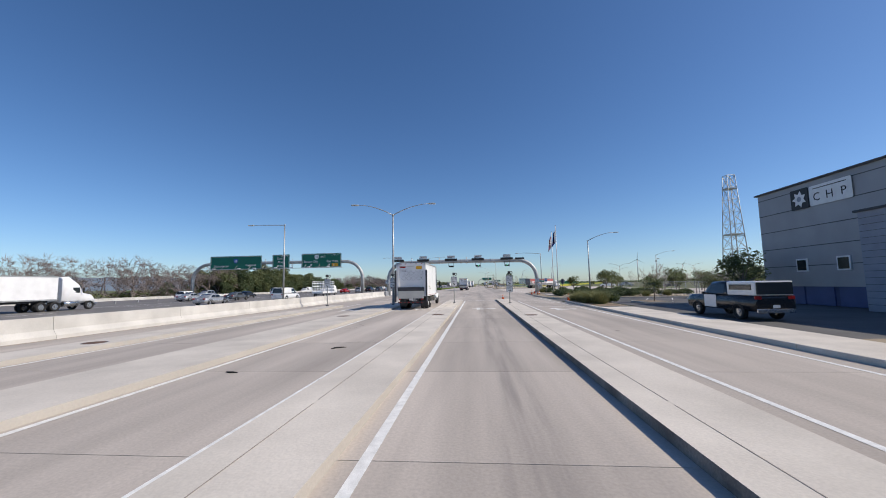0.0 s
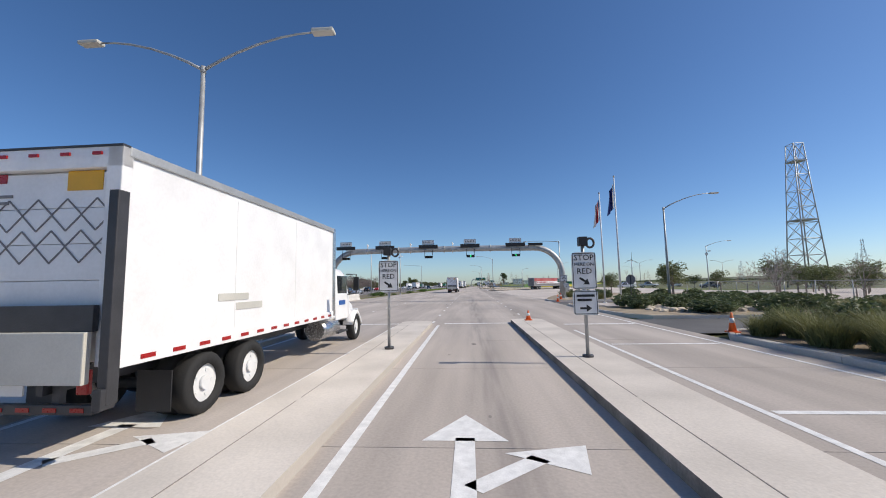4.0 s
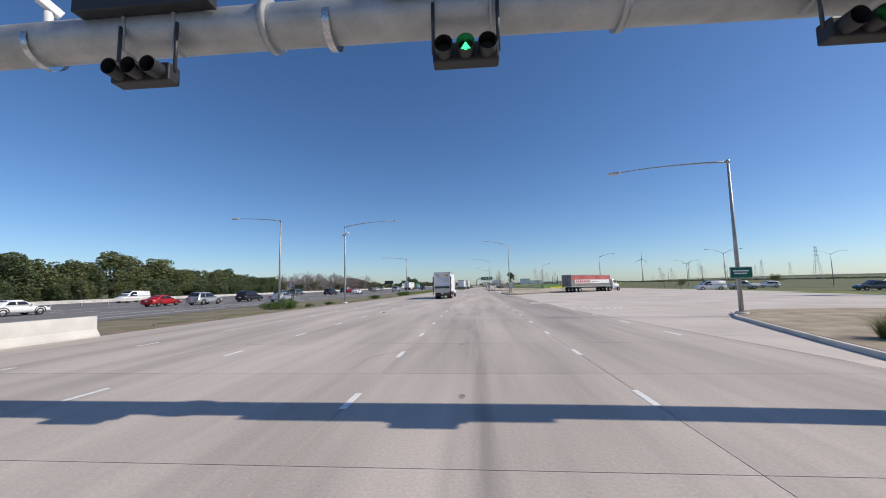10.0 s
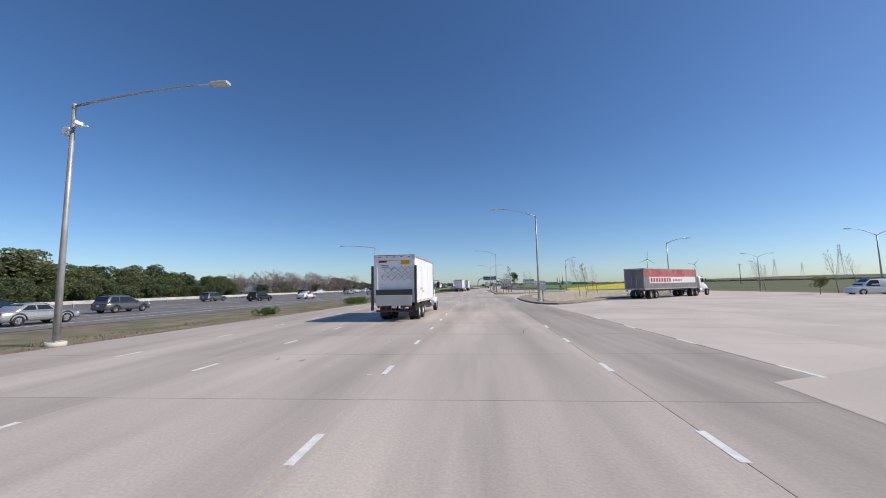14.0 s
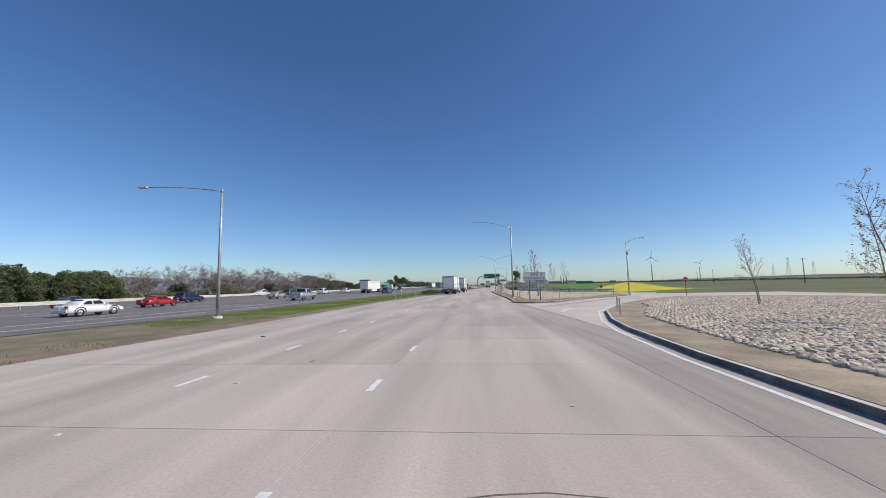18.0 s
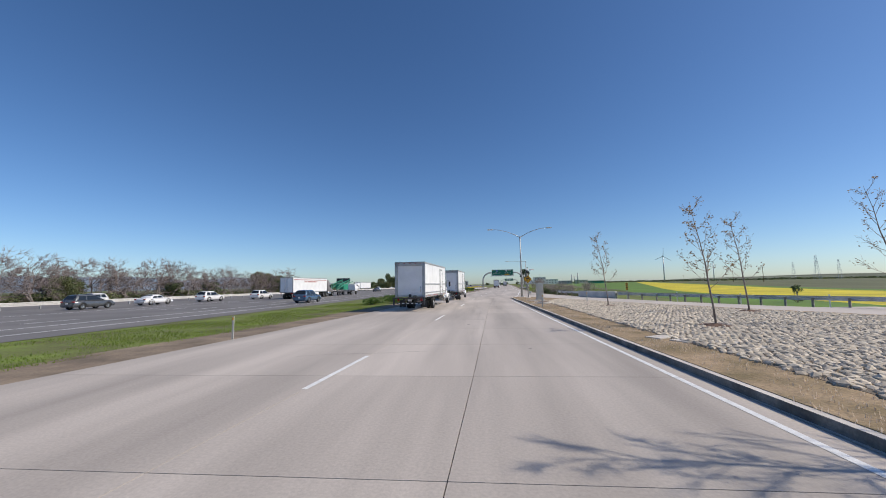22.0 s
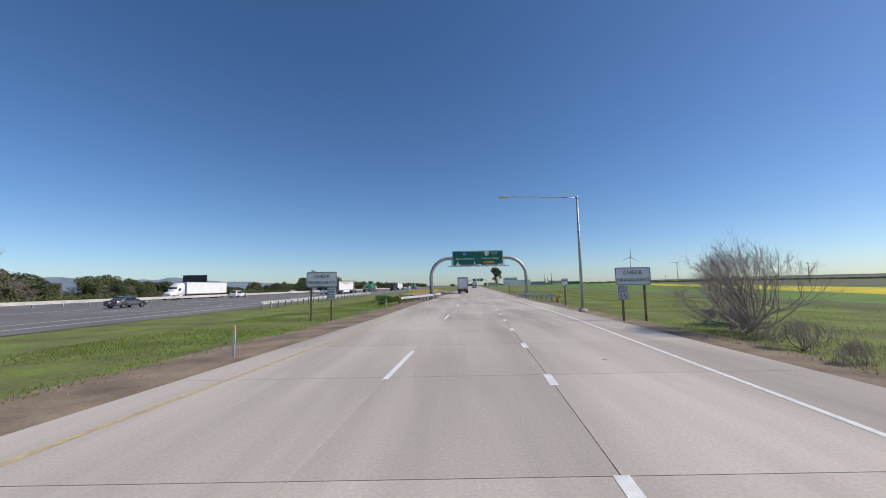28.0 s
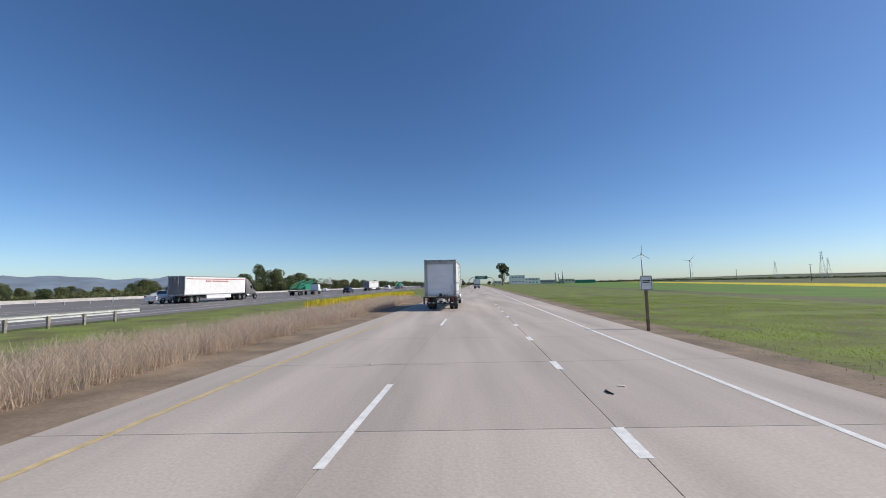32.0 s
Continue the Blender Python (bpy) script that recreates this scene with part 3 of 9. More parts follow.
for x, y, r in ((-2.45, 24.3, 0.36), (-8.5, 23.9, 0.36), (3.2, 23.0, 0.36), (-14, 13, 0.34), (8.75, 57.4, 0.4)):
    lid = thing("manhole_cover", "round rusty iron manhole cover set in the concrete", "manhole", pose(x, y, 0.0 if x > 8 else 0.17 if x > 0 else 0.15), "manhole covers")
    piece("lid", lambda bm: tube(bm, [(0, 0, -0.02), (0, 0, 0.008)], r, 20), "rust", lid)
    piece("rim", lambda bm: tube(bm, [(0, 0, -0.02), (0, 0, 0.004)], r + 0.05, 20), "dark_steel", lid)

# kerb and beds along the right of lane A
def kerb_run(pts, label):
    ob = thing("kerb", label, "kerb", kind="structure")
    for a, b in zip(pts, pts[1:]):
        a, b = Vector(a), Vector(b)
        n = max(1, int((b - a).length / 3))
        for i in range(n):
            p, q = a + (b - a) * i / n, a + (b - a) * (i + 1) / n
            bm = bmesh.new()
            L = (q - p).length
            box(bm, (0.08, L / 2, 0.03), (0.16, L - 0.012, 0.26), bevel=0.02)
            o = part("kerb_stone", bm, "kerb", ob)
            o.matrix_world = pose(p.x, p.y, 0, 0, 0, -math.degrees(math.atan2((q - p).x, (q - p).y)))
    return ob


kerb_run([(9.3, -12), (9.2, 12), (9.15, 33), (9.25, 41), (10.2, 42.6), (13, 42.8)], "pale concrete kerb beside lane A")
island("planted_bed", [(9.4, 30.7), (11.9, 30.7), (12.0, 42.4), (10.3, 42.4), (9.45, 41)], 0.14, "kerb", "planted bed with tall grasses", cap="dirt")
island("planted_bed", [(10.4, 49), (27.4, 47.6), (27.6, 62.9), (13.2, 63.2), (9.6, 63.4), (9.0, 61.8), (9.0, 56), (9.5, 51)], 0.15, "kerb", "planted bed with flagpoles and low shrubs", cap="tan_soil")
island("planted_bed", [(9.6, 70), (32, 70), (34, 90), (25, 95), (18.8, 95.0), (16.2, 93.4), (14.6, 90.6), (13.2, 86.6), (11.6, 81.8), (10.3, 77.5), (9.3, 73), (9.15, 71)], 0.15, "kerb", "kerbed bed at the foot of the lane gantry", cap="tan_soil")
island("tree_island", nose(15.6, 18.2, 37.0, 40.8), 0.1, "kerb", "small kerbed island round a car park tree", cap="dirt")
island("tree_island", nose(23.5, 29.5, 43.2, 46.6), 0.1, "kerb", "small kerbed island round car park trees", cap="dirt")
R1 = [(7.9, 141.5), (8.9, 141.3), (10.4, 142.3), (12.6, 144.9), (15.4, 148.9), (18.2, 153.2), (25, 159.6), (33, 166.2), (40, 175), (44, 186), (37, 193.6), (29, 195.6), (25.4, 194.6), (22.4, 192.0), (19.8, 188.8), (16.9, 184.9), (13.9, 180.8), (11.5, 176.2), (9.8, 172.6), (7.9, 166), (7.2, 162), (6.7, 156), (6.6, 150), (7.0, 144)]
R2 = [(5.3, 190.4), (4.95, 188.4), (5.05, 187.0), (5.5, 186.1), (6.2, 185.6), (7.0, 185.4), (8.0, 185.7), (9.0, 186.3), (10.0, 187.3), (11.0, 188.6), (12.6, 191.0), (14.9, 194.3), (17.6, 197.6), (20.8, 201.0), (23.6, 204.2), (25.0, 206.5), (25.2, 208.4), (24.0, 211.4), (21.8, 216.4), (18.4, 223.6), (15.6, 230.4), (13.6, 235.4), (12.1, 240.0), (10.8, 244.2), (9.8, 247.2), (8.9, 249.6), (7.9, 251.4), (6.8, 252.2), (5.8, 252.2), (5.2, 250), (5.25, 231), (5.3, 214), (5.4, 200)]
island("planted_bed", R1, 0.15, "kerb", "kerbed island bedded with pale river stones", cap="tan_soil", dulled="shaded_kerb")
island("planted_bed", R2, 0.15, "kerb", "long kerbed island bedded with pale river stones", cap="dry_turf", dulled="shaded_kerb")

pad = thing("flagpole_pad", "flat pale concrete pad round the flagpoles", "pavement", pose(11.75, 59.4, 0.15), kind="structure")
for k in range(3):
    piece("slab", lambda bm: box(bm, (0, -1.5 + 1.5 * k, 0.02), (1.7, 1.47, 0.06), bevel=0.01), "apron", pad)
# barrier between lane E and the freeway, panel by panel
wall = thing("concrete_barrier", "smooth pale concrete barrier, joints between the panels", "barrier", kind="structure")
BAR = [(-30, -19.6), (10, -19.3), (36, -18.9), (71.4, -17.6), (86, -16.75)]
y = -28.0
while y < 84:
    step = min(7.3, (71.2 if y < 71 else 85.0) - y)
    if step < 0.6:
        y = 73.6
        continue
    x, x1 = along(BAR, y), along(BAR, y + step)
    bm = bmesh.new()
    extrude_profile(bm, [(-0.32, -0.1), (0.32, -0.1), (0.3, 0.08), (0.13, 0.34), (0.1, 0.92), (-0.1, 0.92), (-0.13, 0.34), (-0.3, 0.08)], 0.0, step - 0.015, pose(0, 0, 0, 0, 0, 90))
    o = part("barrier_panel", bm, "wall", wall)
    o.matrix_world = pose(x, y, 0, 0, 0, -math.degrees(math.atan2(x1 - x, step)))
    y += step
bm = bmesh.new()
box(bm, (-17.45, 72.4, 0.42), (0.75, 2.0, 0.95), bevel=0.03)
part("foot_block", bm, "metal_wall", wall, "grey painted block round the gantry foot")


# ---- gantries ----
def arch_line(x0, x1, y, h, foot, r):
    """Uprights, quarter bends and beam as one line of points."""
    pts = [(x0, y, foot), (x0, y, h - r)]
    pts += [(x0 + r - r * math.cos(math.pi / 2 * k / 8), y, h - r + r * math.sin(math.pi / 2 * k / 8)) for k in range(1, 9)]
    n = 8
    pts += [(x0 + r + (x1 - x0 - 2 * r) * k / n, y, h + 0.10 * math.sin(math.pi * k / n)) for k in range(1, n)]
    pts += [(x1 - r + r * math.sin(math.pi / 2 * k / 8), y, h - r + r * math.cos(math.pi / 2 * k / 8)) for k in range(0, 9)]
    return pts + [(x1, y, foot)]


def arch(gantry, x0, x1, y, h, r, foot0, foot1, bend_r):
    pts = arch_line(x0, x1, y, h, 0, bend_r)
    pts[0], pts[-1] = (x0, y, foot0), (x1, y, foot1)
    bm = bmesh.new()
    tube(bm, pts, r, 20)
    part("tube_frame", bm, "steel", gantry, "galvanised steel tube arch")
    for x, f in ((x0, foot0), (x1, foot1)):
        bm = bmesh.new()
        tube(bm, [(x, y, f - 0.1), (x, y, f + 0.07)], r * 1.75, 20)
        part("base_plate", bm, "steel", gantry)
        for k in range(8):
            bm = bmesh.new()
            box(bm, (r + 0.08, 0, 0.2), (0.2, 0.025, 0.34))
            bm.verts.ensure_lookup_table()
            for v in bm.verts:
                if v.co.x > r + 0.1 and v.co.z > 0.25:
                    v.co.x = r + 0.02
            o = part("gusset", bm, "steel", gantry)
            o.matrix_world = pose(x, y, f, 0, 0, 45 * k + 10)
    for f, x in ((foot0, x0), (foot1, x1)):
        bm = bmesh.new()
        tube(bm, [(x, y, f + 2.0), (x, y, f + 2.06)], r * 1.06, 20)
        part("band", bm, "steel", gantry)
    for fx in (0.3, 0.5, 0.7):
        bm = bmesh.new()
        x = x0 + (x1 - x0) * fx
        tube(bm, [(x - 0.05, y, h + 0.1 * math.sin(math.pi * fx)), (x + 0.05, y, h + 0.1 * math.sin(math.pi * fx))], r * 1.22, 20)
        part("flange", bm, "steel", gantry)


def plate(bm, w, h, t=0.02, r=0.06, c=(0, 0, 0)):
    """Upright sign sheet in x-z with rounded corners, facing -y."""
    ring = []
    for cx, cz, a in ((w / 2 - r, h / 2 - r, 0), (-w / 2 + r, h / 2 - r, 90), (-w / 2 + r, -h / 2 + r, 180), (w / 2 - r, -h / 2 + r, 270)):
        ring += [(cx + r * math.cos(radians(a + 30 * k)), cz + r * math.sin(radians(a + 30 * k))) for k in range(4)]
    f = [bm.verts.new((c[0] + p[0], c[1] - t / 2, c[2] + p[1])) for p in ring]
    b = [bm.verts.new((c[0] + p[0], c[1] + t / 2, c[2] + p[1])) for p in ring]
    n = len(ring)
    bm.faces.new(f)
    bm.faces.new(b[::-1])
    for i in range(n):
        bm.faces.new((f[i], b[i], b[(i + 1) % n], f[(i + 1) % n]))


def panel(parent, name, w, h, mat, at, edge=None, label=""):
    """A sign sheet with a border of another colour, at a local place; returns the sheet."""
    bm = bmesh.new()
    plate(bm, w, h, 0.025, min(0.1, h * 0.12), at)
    o = part(name, bm, mat, parent, label)
    if edge:
        bm = bmesh.new()
        e = 0.025 * max(0.7, min(w, h))
        for cx, cz, sx, sz in ((0, h / 2 - 1.6 * e, w - 2.4 * e, e), (0, -h / 2 + 1.6 * e, w - 2.4 * e, e), (w / 2 - 1.6 * e, 0, e, h - 2.4 * e), (-w / 2 + 1.6 * e, 0, e, h - 2.4 * e)):
            box(bm, (at[0] + cx, at[1] - 0.016, at[2] + cz), (sx, 0.004, sz))
        part("border", bm, edge, o)
    return o


def sign_arrow(parent, mat, at, size, turn):
    """A fat arrow on a sign; turn 0 points up, positive to the left."""
    bm = bmesh.new()
    pts = [(-0.09, -0.5), (0.09, -0.5), (0.09, 0.05), (0.3, 0.05), (0, 0.5), (-0.3, 0.05), (-0.09, 0.05)]
    c, s = math.cos(radians(turn)), math.sin(radians(turn))
    f = [bm.verts.new((at[0] + size * (c * x - s * z), at[1] - 0.018, at[2] + size * (s * x + c * z))) for x, z in pts]
    b = [bm.verts.new(v.co + Vector((0, 0.006, 0))) for v in f]
    bm.faces.new((f[0], f[1], f[2], f[6]))
    bm.faces.new((f[3], f[4], f[5]))
    bm.faces.new((f[6], f[2], f[3], f[5]))
    for i in range(7):
        bm.faces.new((f[i], b[i], b[(i + 1) % 7], f[(i + 1) % 7]))
    return part("arrow", bm, mat, parent)


def text_on(parent, text, size, mat, at, wide=1.0):
    m = pose(at[0], at[1] - 0.02, at[2]) @ FACE
    if " " not in text or "\n" in text:
        return words("lettering", text, size, mat, parent, m, wide)
    # one mesh a word, set side by side
    cells = text.split()
    space = 0.42 * size * wide
    made_words = [words("lettering", w, size, mat, parent, m, wide) for w in cells]
    spans = [(min(v.co.x for v in o.data.vertices), max(v.co.x for v in o.data.vertices)) for o in made_words]
    x = at[0] - (sum(b - a for a, b in spans) + space * (len(cells) - 1)) / 2
    for o, (a, b) in zip(made_words, spans):
        o.data.transform(Matrix.Translation((x - a, 0, 0)))
        x += b - a + space
    return made_words[-1]


def bars(parent, mat, at, w, rows, h=0.05, gap=0.11):
    """Lines of writing too small to read."""
    for i in range(rows):
        bm = bmesh.new()
        box(bm, (at[0] - (0.06 * w if i % 2 else 0), at[1] - 0.018, at[2] - i * gap), (w * (0.8 if i % 2 else 1.0), 0.006, h))
        o = part("lettering", bm, mat, parent)
    return o


GY = 74.6
lanes = thing("lane_gantry", "grey steel tube arch carrying the lane signs and signals", "gantry")
arch(lanes, -17.3, 11.75, GY, 6.45, 0.36, 0.0, 0.16, 3.3)
for letter, x in (("E", -15.3), ("D", -10.25), ("C", -4.75), ("B", 0.5), ("A", 6.1)):
    sign = thing("lane_sign", "white sign reading LANE %s over a dark message board" % letter, "lane sign", pose(x, GY, 6.45), "signs on the lane gantry")
    panel(sign, "sign_panel", 1.5, 0.56, "sign_white", (0, -0.4, 0.95), "ink")
    text_on(sign, "LANE " + letter, 0.215, "ink", (0, -0.41, 0.95), 1.2)
    piece("message_board", lambda bm: box(bm, (0, -0.46, 0.42), (2.4, 0.22, 0.42), bevel=0.02), "black", sign, "dark unlit message board")
    for dx in (-0.45, 0.45):
        piece("bracket", lambda bm: tube(bm, [(dx, -0.36, 0.62), (dx, -0.36, -0.35), (dx, -0.1, -0.4)], 0.035, 6), "steel", sign)
    sig = thing("lane_signal", "black lane-control signal on two short hangers" + (", green arrow lit" if letter in "AB" else ", dark"), "traffic light", pose(x + 0.05, GY - 0.4, 5.55), "lane signals")
    for dx in (-0.5, 0.5):
        piece("hanger", lambda bm: tube(bm, [(dx, 0, 0.9), (dx, 0, 0.05)], 0.03, 6), "dark_steel", sig)
    hous = piece("housing", lambda bm: box(bm, (0, 0, 0), (1.0, 0.25, 0.3), bevel=0.03), "black", sig)
    for dx in (-0.32, 0, 0.32):
        def hood(bm):
            tube(bm, [(dx, -0.12, 0), (dx, -0.34, 0.0)], 0.135, 14, caps=False)
        piece("visor", hood, "black", hous)
    if letter in "AB":
        sign_arrow(hous, "green_light", (0, -0.14, 0), 0.24, 0)
board = thing("message_board", "small dark unlit board on the gantry bend", "sign", pose(8.55, GY - 0.45, 6.85))
piece("housing", lambda bm: box(bm, (0, 0, 0), (1.75, 0.2, 0.34), bevel=0.02), "black", board)
piece("bracket", lambda bm: tube(bm, [(0, 0.1, -0.1), (0, 0.5, -0.25)], 0.05, 6), "steel", board)
for x in (-12.6, -7.05, -1.7):
    cam_post = thing("lane_camera", "white camera on a short post over the gantry", "camera", pose(x, GY, 6.85), "gantry cameras")
    piece("stem", lambda bm: tube(bm, [(0, 0, -0.1), (0, -0.02, 0.3)], 0.07, 8), "sign_white", cam_post)
    piece("housing", lambda bm: box(bm, (0, 0, 0), (0.13, 0.36, 0.16), pose(0.02, -0.02, 0.4, -25, 0, -20), 0.02), "sign_white", cam_post)
    piece("clamp", lambda bm: tube(bm, [(-0.06, 0, -0.4), (0.06, 0, -0.4)], 0.375, 18, caps=False), "chrome", cam_post)


def plate_sign(label, x, y, z, w, h, mat, lines, ink="ink", arrow=None, turn=0.0, category="road sign", rz=0.0):
    """A small sheet fixed to an upright: lines are (text, size, dz)."""
    s = thing("road_sign", label, category, pose(x, y, z, 0, 0, rz))
    panel(s, "sign_panel", w, h, mat, (0, 0, 0), ink)
    for text, size, dz in lines:
        text_on(s, text, size, ink, (0, 0, dz))
    if arrow:
        sign_arrow(s, ink, (arrow[0], 0, arrow[1]), arrow[2], turn)
    return s


plate_sign("white SHORT TERM PARKING sign with an arrow on the gantry leg", 11.8, GY - 0.42, 2.6, 0.82, 0.8, "sign_white", (("SHORT", 0.11, 0.27), ("TERM", 0.11, 0.12), ("PARKING", 0.1, -0.03)), arrow=(0.05, -0.29, 0.26), turn=-45)
plate_sign("small white parking sign with an arrow on the gantry leg", 12.05, GY - 0.42, 1.72, 0.62, 0.56, "sign_white", (("PARKING", 0.075, 0.06),), arrow=(0.05, -0.13, 0.2), turn=-135)
plate_sign("white sign reading SHORT TERM PARKING with a bent arrow", -17.5, GY - 0.42, 2.75, 0.7, 0.85, "sign_white", (("SHORT", 0.1, 0.3), ("TERM", 0.1, 0.17), ("PARKING", 0.085, 0.04)), arrow=(0, -0.2, 0.26), turn=-60)

# freeway sign gantry
guide = thing("sign_gantry", "grey steel tube arch with a lit walkway under green guide signs", "gantry")
GX, FY = -23.1, 76.2
arch(guide, -60.2, GX, FY, 7.15, 0.33, 0.0, 0.0, 3.6)
bm = bmesh.new()
box(bm, (-42, FY - 1.0, 5.95), (30, 0.75, 0.05))
part("walkway", bm, "steel", guide)
for x in range(-56, -26, 3):
    bm = bmesh.new()
    tube(bm, [(x, FY - 1.4, 5.95), (x, FY - 0.2, 6.95)], 0.045, 6)
    tube(bm, [(x, FY - 0.15, 5.9), (x, FY - 0.15, 8.0)], 0.05, 6)
    part("bracket", bm, "steel", guide)
for x in (-54.5, -49, -45.6, -41, -37.5, -34, -29.8):
    bm = bmesh.new()
    box(bm, (x, FY - 1.5, 6.1), (0.6, 0.32, 0.22), bevel=0.05)
    part("sign_light", bm, "sign_white", guide)


def shield(parent, at, s, number, mat, ink):
    bm = bmesh.new()
    ring = [(0.0, -0.5), (0.28, -0.36), (0.46, -0.1), (0.5, 0.18), (0.4, 0.44), (0.18, 0.5), (-0.18, 0.5), (-0.4, 0.44), (-0.5, 0.18), (-0.46, -0.1), (-0.28, -0.36)]
    f = [bm.verts.new((at[0] + s * x, at[1] - 0.02, at[2] + s * z)) for x, z in ring]
    bm.faces.new(f)
    b = [bm.verts.new(v.co + Vector((0, 0.008, 0))) for v in f]
    for i in range(len(f)):
        bm.faces.new((f[i], b[i], b[(i + 1) % len(f)], f[(i + 1) % len(f)]))
    o = part("shield", bm, mat, parent)
    text_on(o, number, s * 0.42, ink, (at[0], at[1] - 0.004, at[2] - 0.04 * s))
    return o


def big_sign(label, x, y, z, w, h, rz=0.0):
    s = thing("guide_sign", label, "highway sign", pose(x, y, z, 0, 0, rz), "green guide signs")
    panel(s, "sign_panel", w, h, "sign_green", (0, 0, 0), "sign_white")
    return s


s1 = big_sign("wide green guide sign reading Sacramento and Fairfield", -50.3, FY - 0.5, 7.35, 11.4, 2.9)
text_on(s1, "Sacramento", 0.5, "sign_white", (-3.2, -0.01, -0.65))
text_on(s1, "Fairfield", 0.5, "sign_white", (3.3, -0.01, -0.55))
shield(s1, (0, -0.01, 0.35), 1.0, "80", "sign_blue", "sign_white")
s2 = big_sign("green guide sign reading Suisun Pkwy, one mile", -40.4, FY - 0.5, 7.42, 3.7, 2.9)
for text, size, dz in (("Suisun", 0.46, 0.62), ("Pkwy", 0.46, -0.12), ("1 MILE", 0.36, -0.95)):
    text_on(s2, text, size, "sign_white", (0, -0.01, dz))
s3 = big_sign("green guide sign reading Suisun City and Rio Vista east", -31.7, FY - 0.5, 7.45, 8.5, 2.95)
text_on(s3, "Suisun City", 0.5, "sign_white", (-2.2, -0.01, -0.2))
text_on(s3, "Rio Vista", 0.5, "sign_white", (2.4, -0.01, -0.2))
text_on(s3, "EAST", 0.36, "sign_white", (0.4, -0.01, 0.75))
shield(s3, (-1.0, -0.01, 0.72), 0.95, "12", "sign_white", "ink")
sign_arrow(s3, "sign_white", (-2.2, 0, -0.95), 0.75, -45)
sign_arrow(s3, "sign_white", (1.6, 0, -0.95), 0.75, -45)
only = panel(s3, "yellow_panel", 1.3, 0.6, "sign_yellow", (2.9, -0.02, -0.95))
text_on(only, "ONLY", 0.3, "ink", (2.9, -0.035, -0.95))
for sg, x in ((s2, 1.0), (s3, 3.2)):
    tab = panel(sg, "exit_tab", 1.6, 0.42, "sign_green", (x - 0.2, -0.02, 1.2), "sign_white")
    if sg is s3:
        text_on(tab, "EXIT 43", 0.22, "sign_white", (x - 0.2, -0.035, 1.2))
    else:
        bars(tab, "sign_white", (x - 0.2, -0.03, 1.2), 1.2, 1, 0.16)

# arch over the ramp's end
ramp_arch = thing("sign_gantry", "grey steel tube arch spanning the on-ramp", "gantry")
AY = 344.4
arch(ramp_arch, 2.55, 17.75, AY, 6.35, 0.27, -0.05, -0.05, 3.0)
ramp_sign = big_sign("wide green guide sign reading Sacramento and Suisun City", 10.05, AY - 0.42, 6.3, 8.1, 2.35)
shield(ramp_sign, (-2.1, -0.01, 0.68), 0.72, "80", "sign_blue", "sign_white")
shield(ramp_sign, (1.45, -0.01, 0.7), 0.74, "12", "sign_white", "ink")
text_on(ramp_sign, "EAST", 0.26, "sign_white", (2.7, -0.01, 0.7), 1.2)
text_on(ramp_sign, "Sacramento", 0.33, "sign_white", (-2.0, -0.01, -0.1), 1.35)
text_on(ramp_sign, "Suisun City", 0.33, "sign_white", (2.0, -0.01, -0.05), 1.35)
only = panel(ramp_sign, "yellow_panel", 1.75, 0.4, "sign_yellow", (1.75, -0.02, -0.68), "ink")
text_on(only, "ONLY", 0.24, "ink", (1.35, -0.035, -0.68), 1.2)
sign_arrow(only, "ink", (2.3, -0.02, -0.68), 0.3, 180)
for x in (-3.2, -0.5):
    sign_arrow(ramp_sign, "sign_white", (x, 0, -0.75), 0.5, 180)
deck = thing("sign_walkway", "grated steel walkway with sign lights under the guide sign", "walkway", pose(10.05, AY - 0.9, 4.98))
piece("grating", lambda bm: box(bm, (0, -0.2, 0), (9.6, 0.75, 0.04)), "steel", deck)
for k in range(7):
    x = -4.2 + 1.4 * k
    piece("bracket", lambda bm: box(bm, (x, -0.1, -0.05), (0.1, 1.5, 0.1)), "steel", deck)
    piece("post", lambda bm: tube(bm, [(x, 0.45, -0.05), (x, 0.6, 1.3)], 0.05, 6), "steel", deck)
for x in (-3.2, 0.1, 3.4):
    piece("sign_light", lambda bm: box(bm, (x, -0.6, 0.18), (0.55, 0.3, 0.26), bevel=0.04), "sign_white", deck)
piece("rail", lambda bm: tube(bm, [(-4.8, -0.57, 0.06), (4.8, -0.57, 0.06)], 0.03, 6), "steel", deck)


# ---- lamps and poles ----
def arm_line(dx, rise, h):
    return [(dx * t, 0, h + rise * math.sin(math.pi / 2 * t) ** 0.9) for t in (0, 0.15, 0.3, 0.5, 0.7, 0.85, 1.0)]


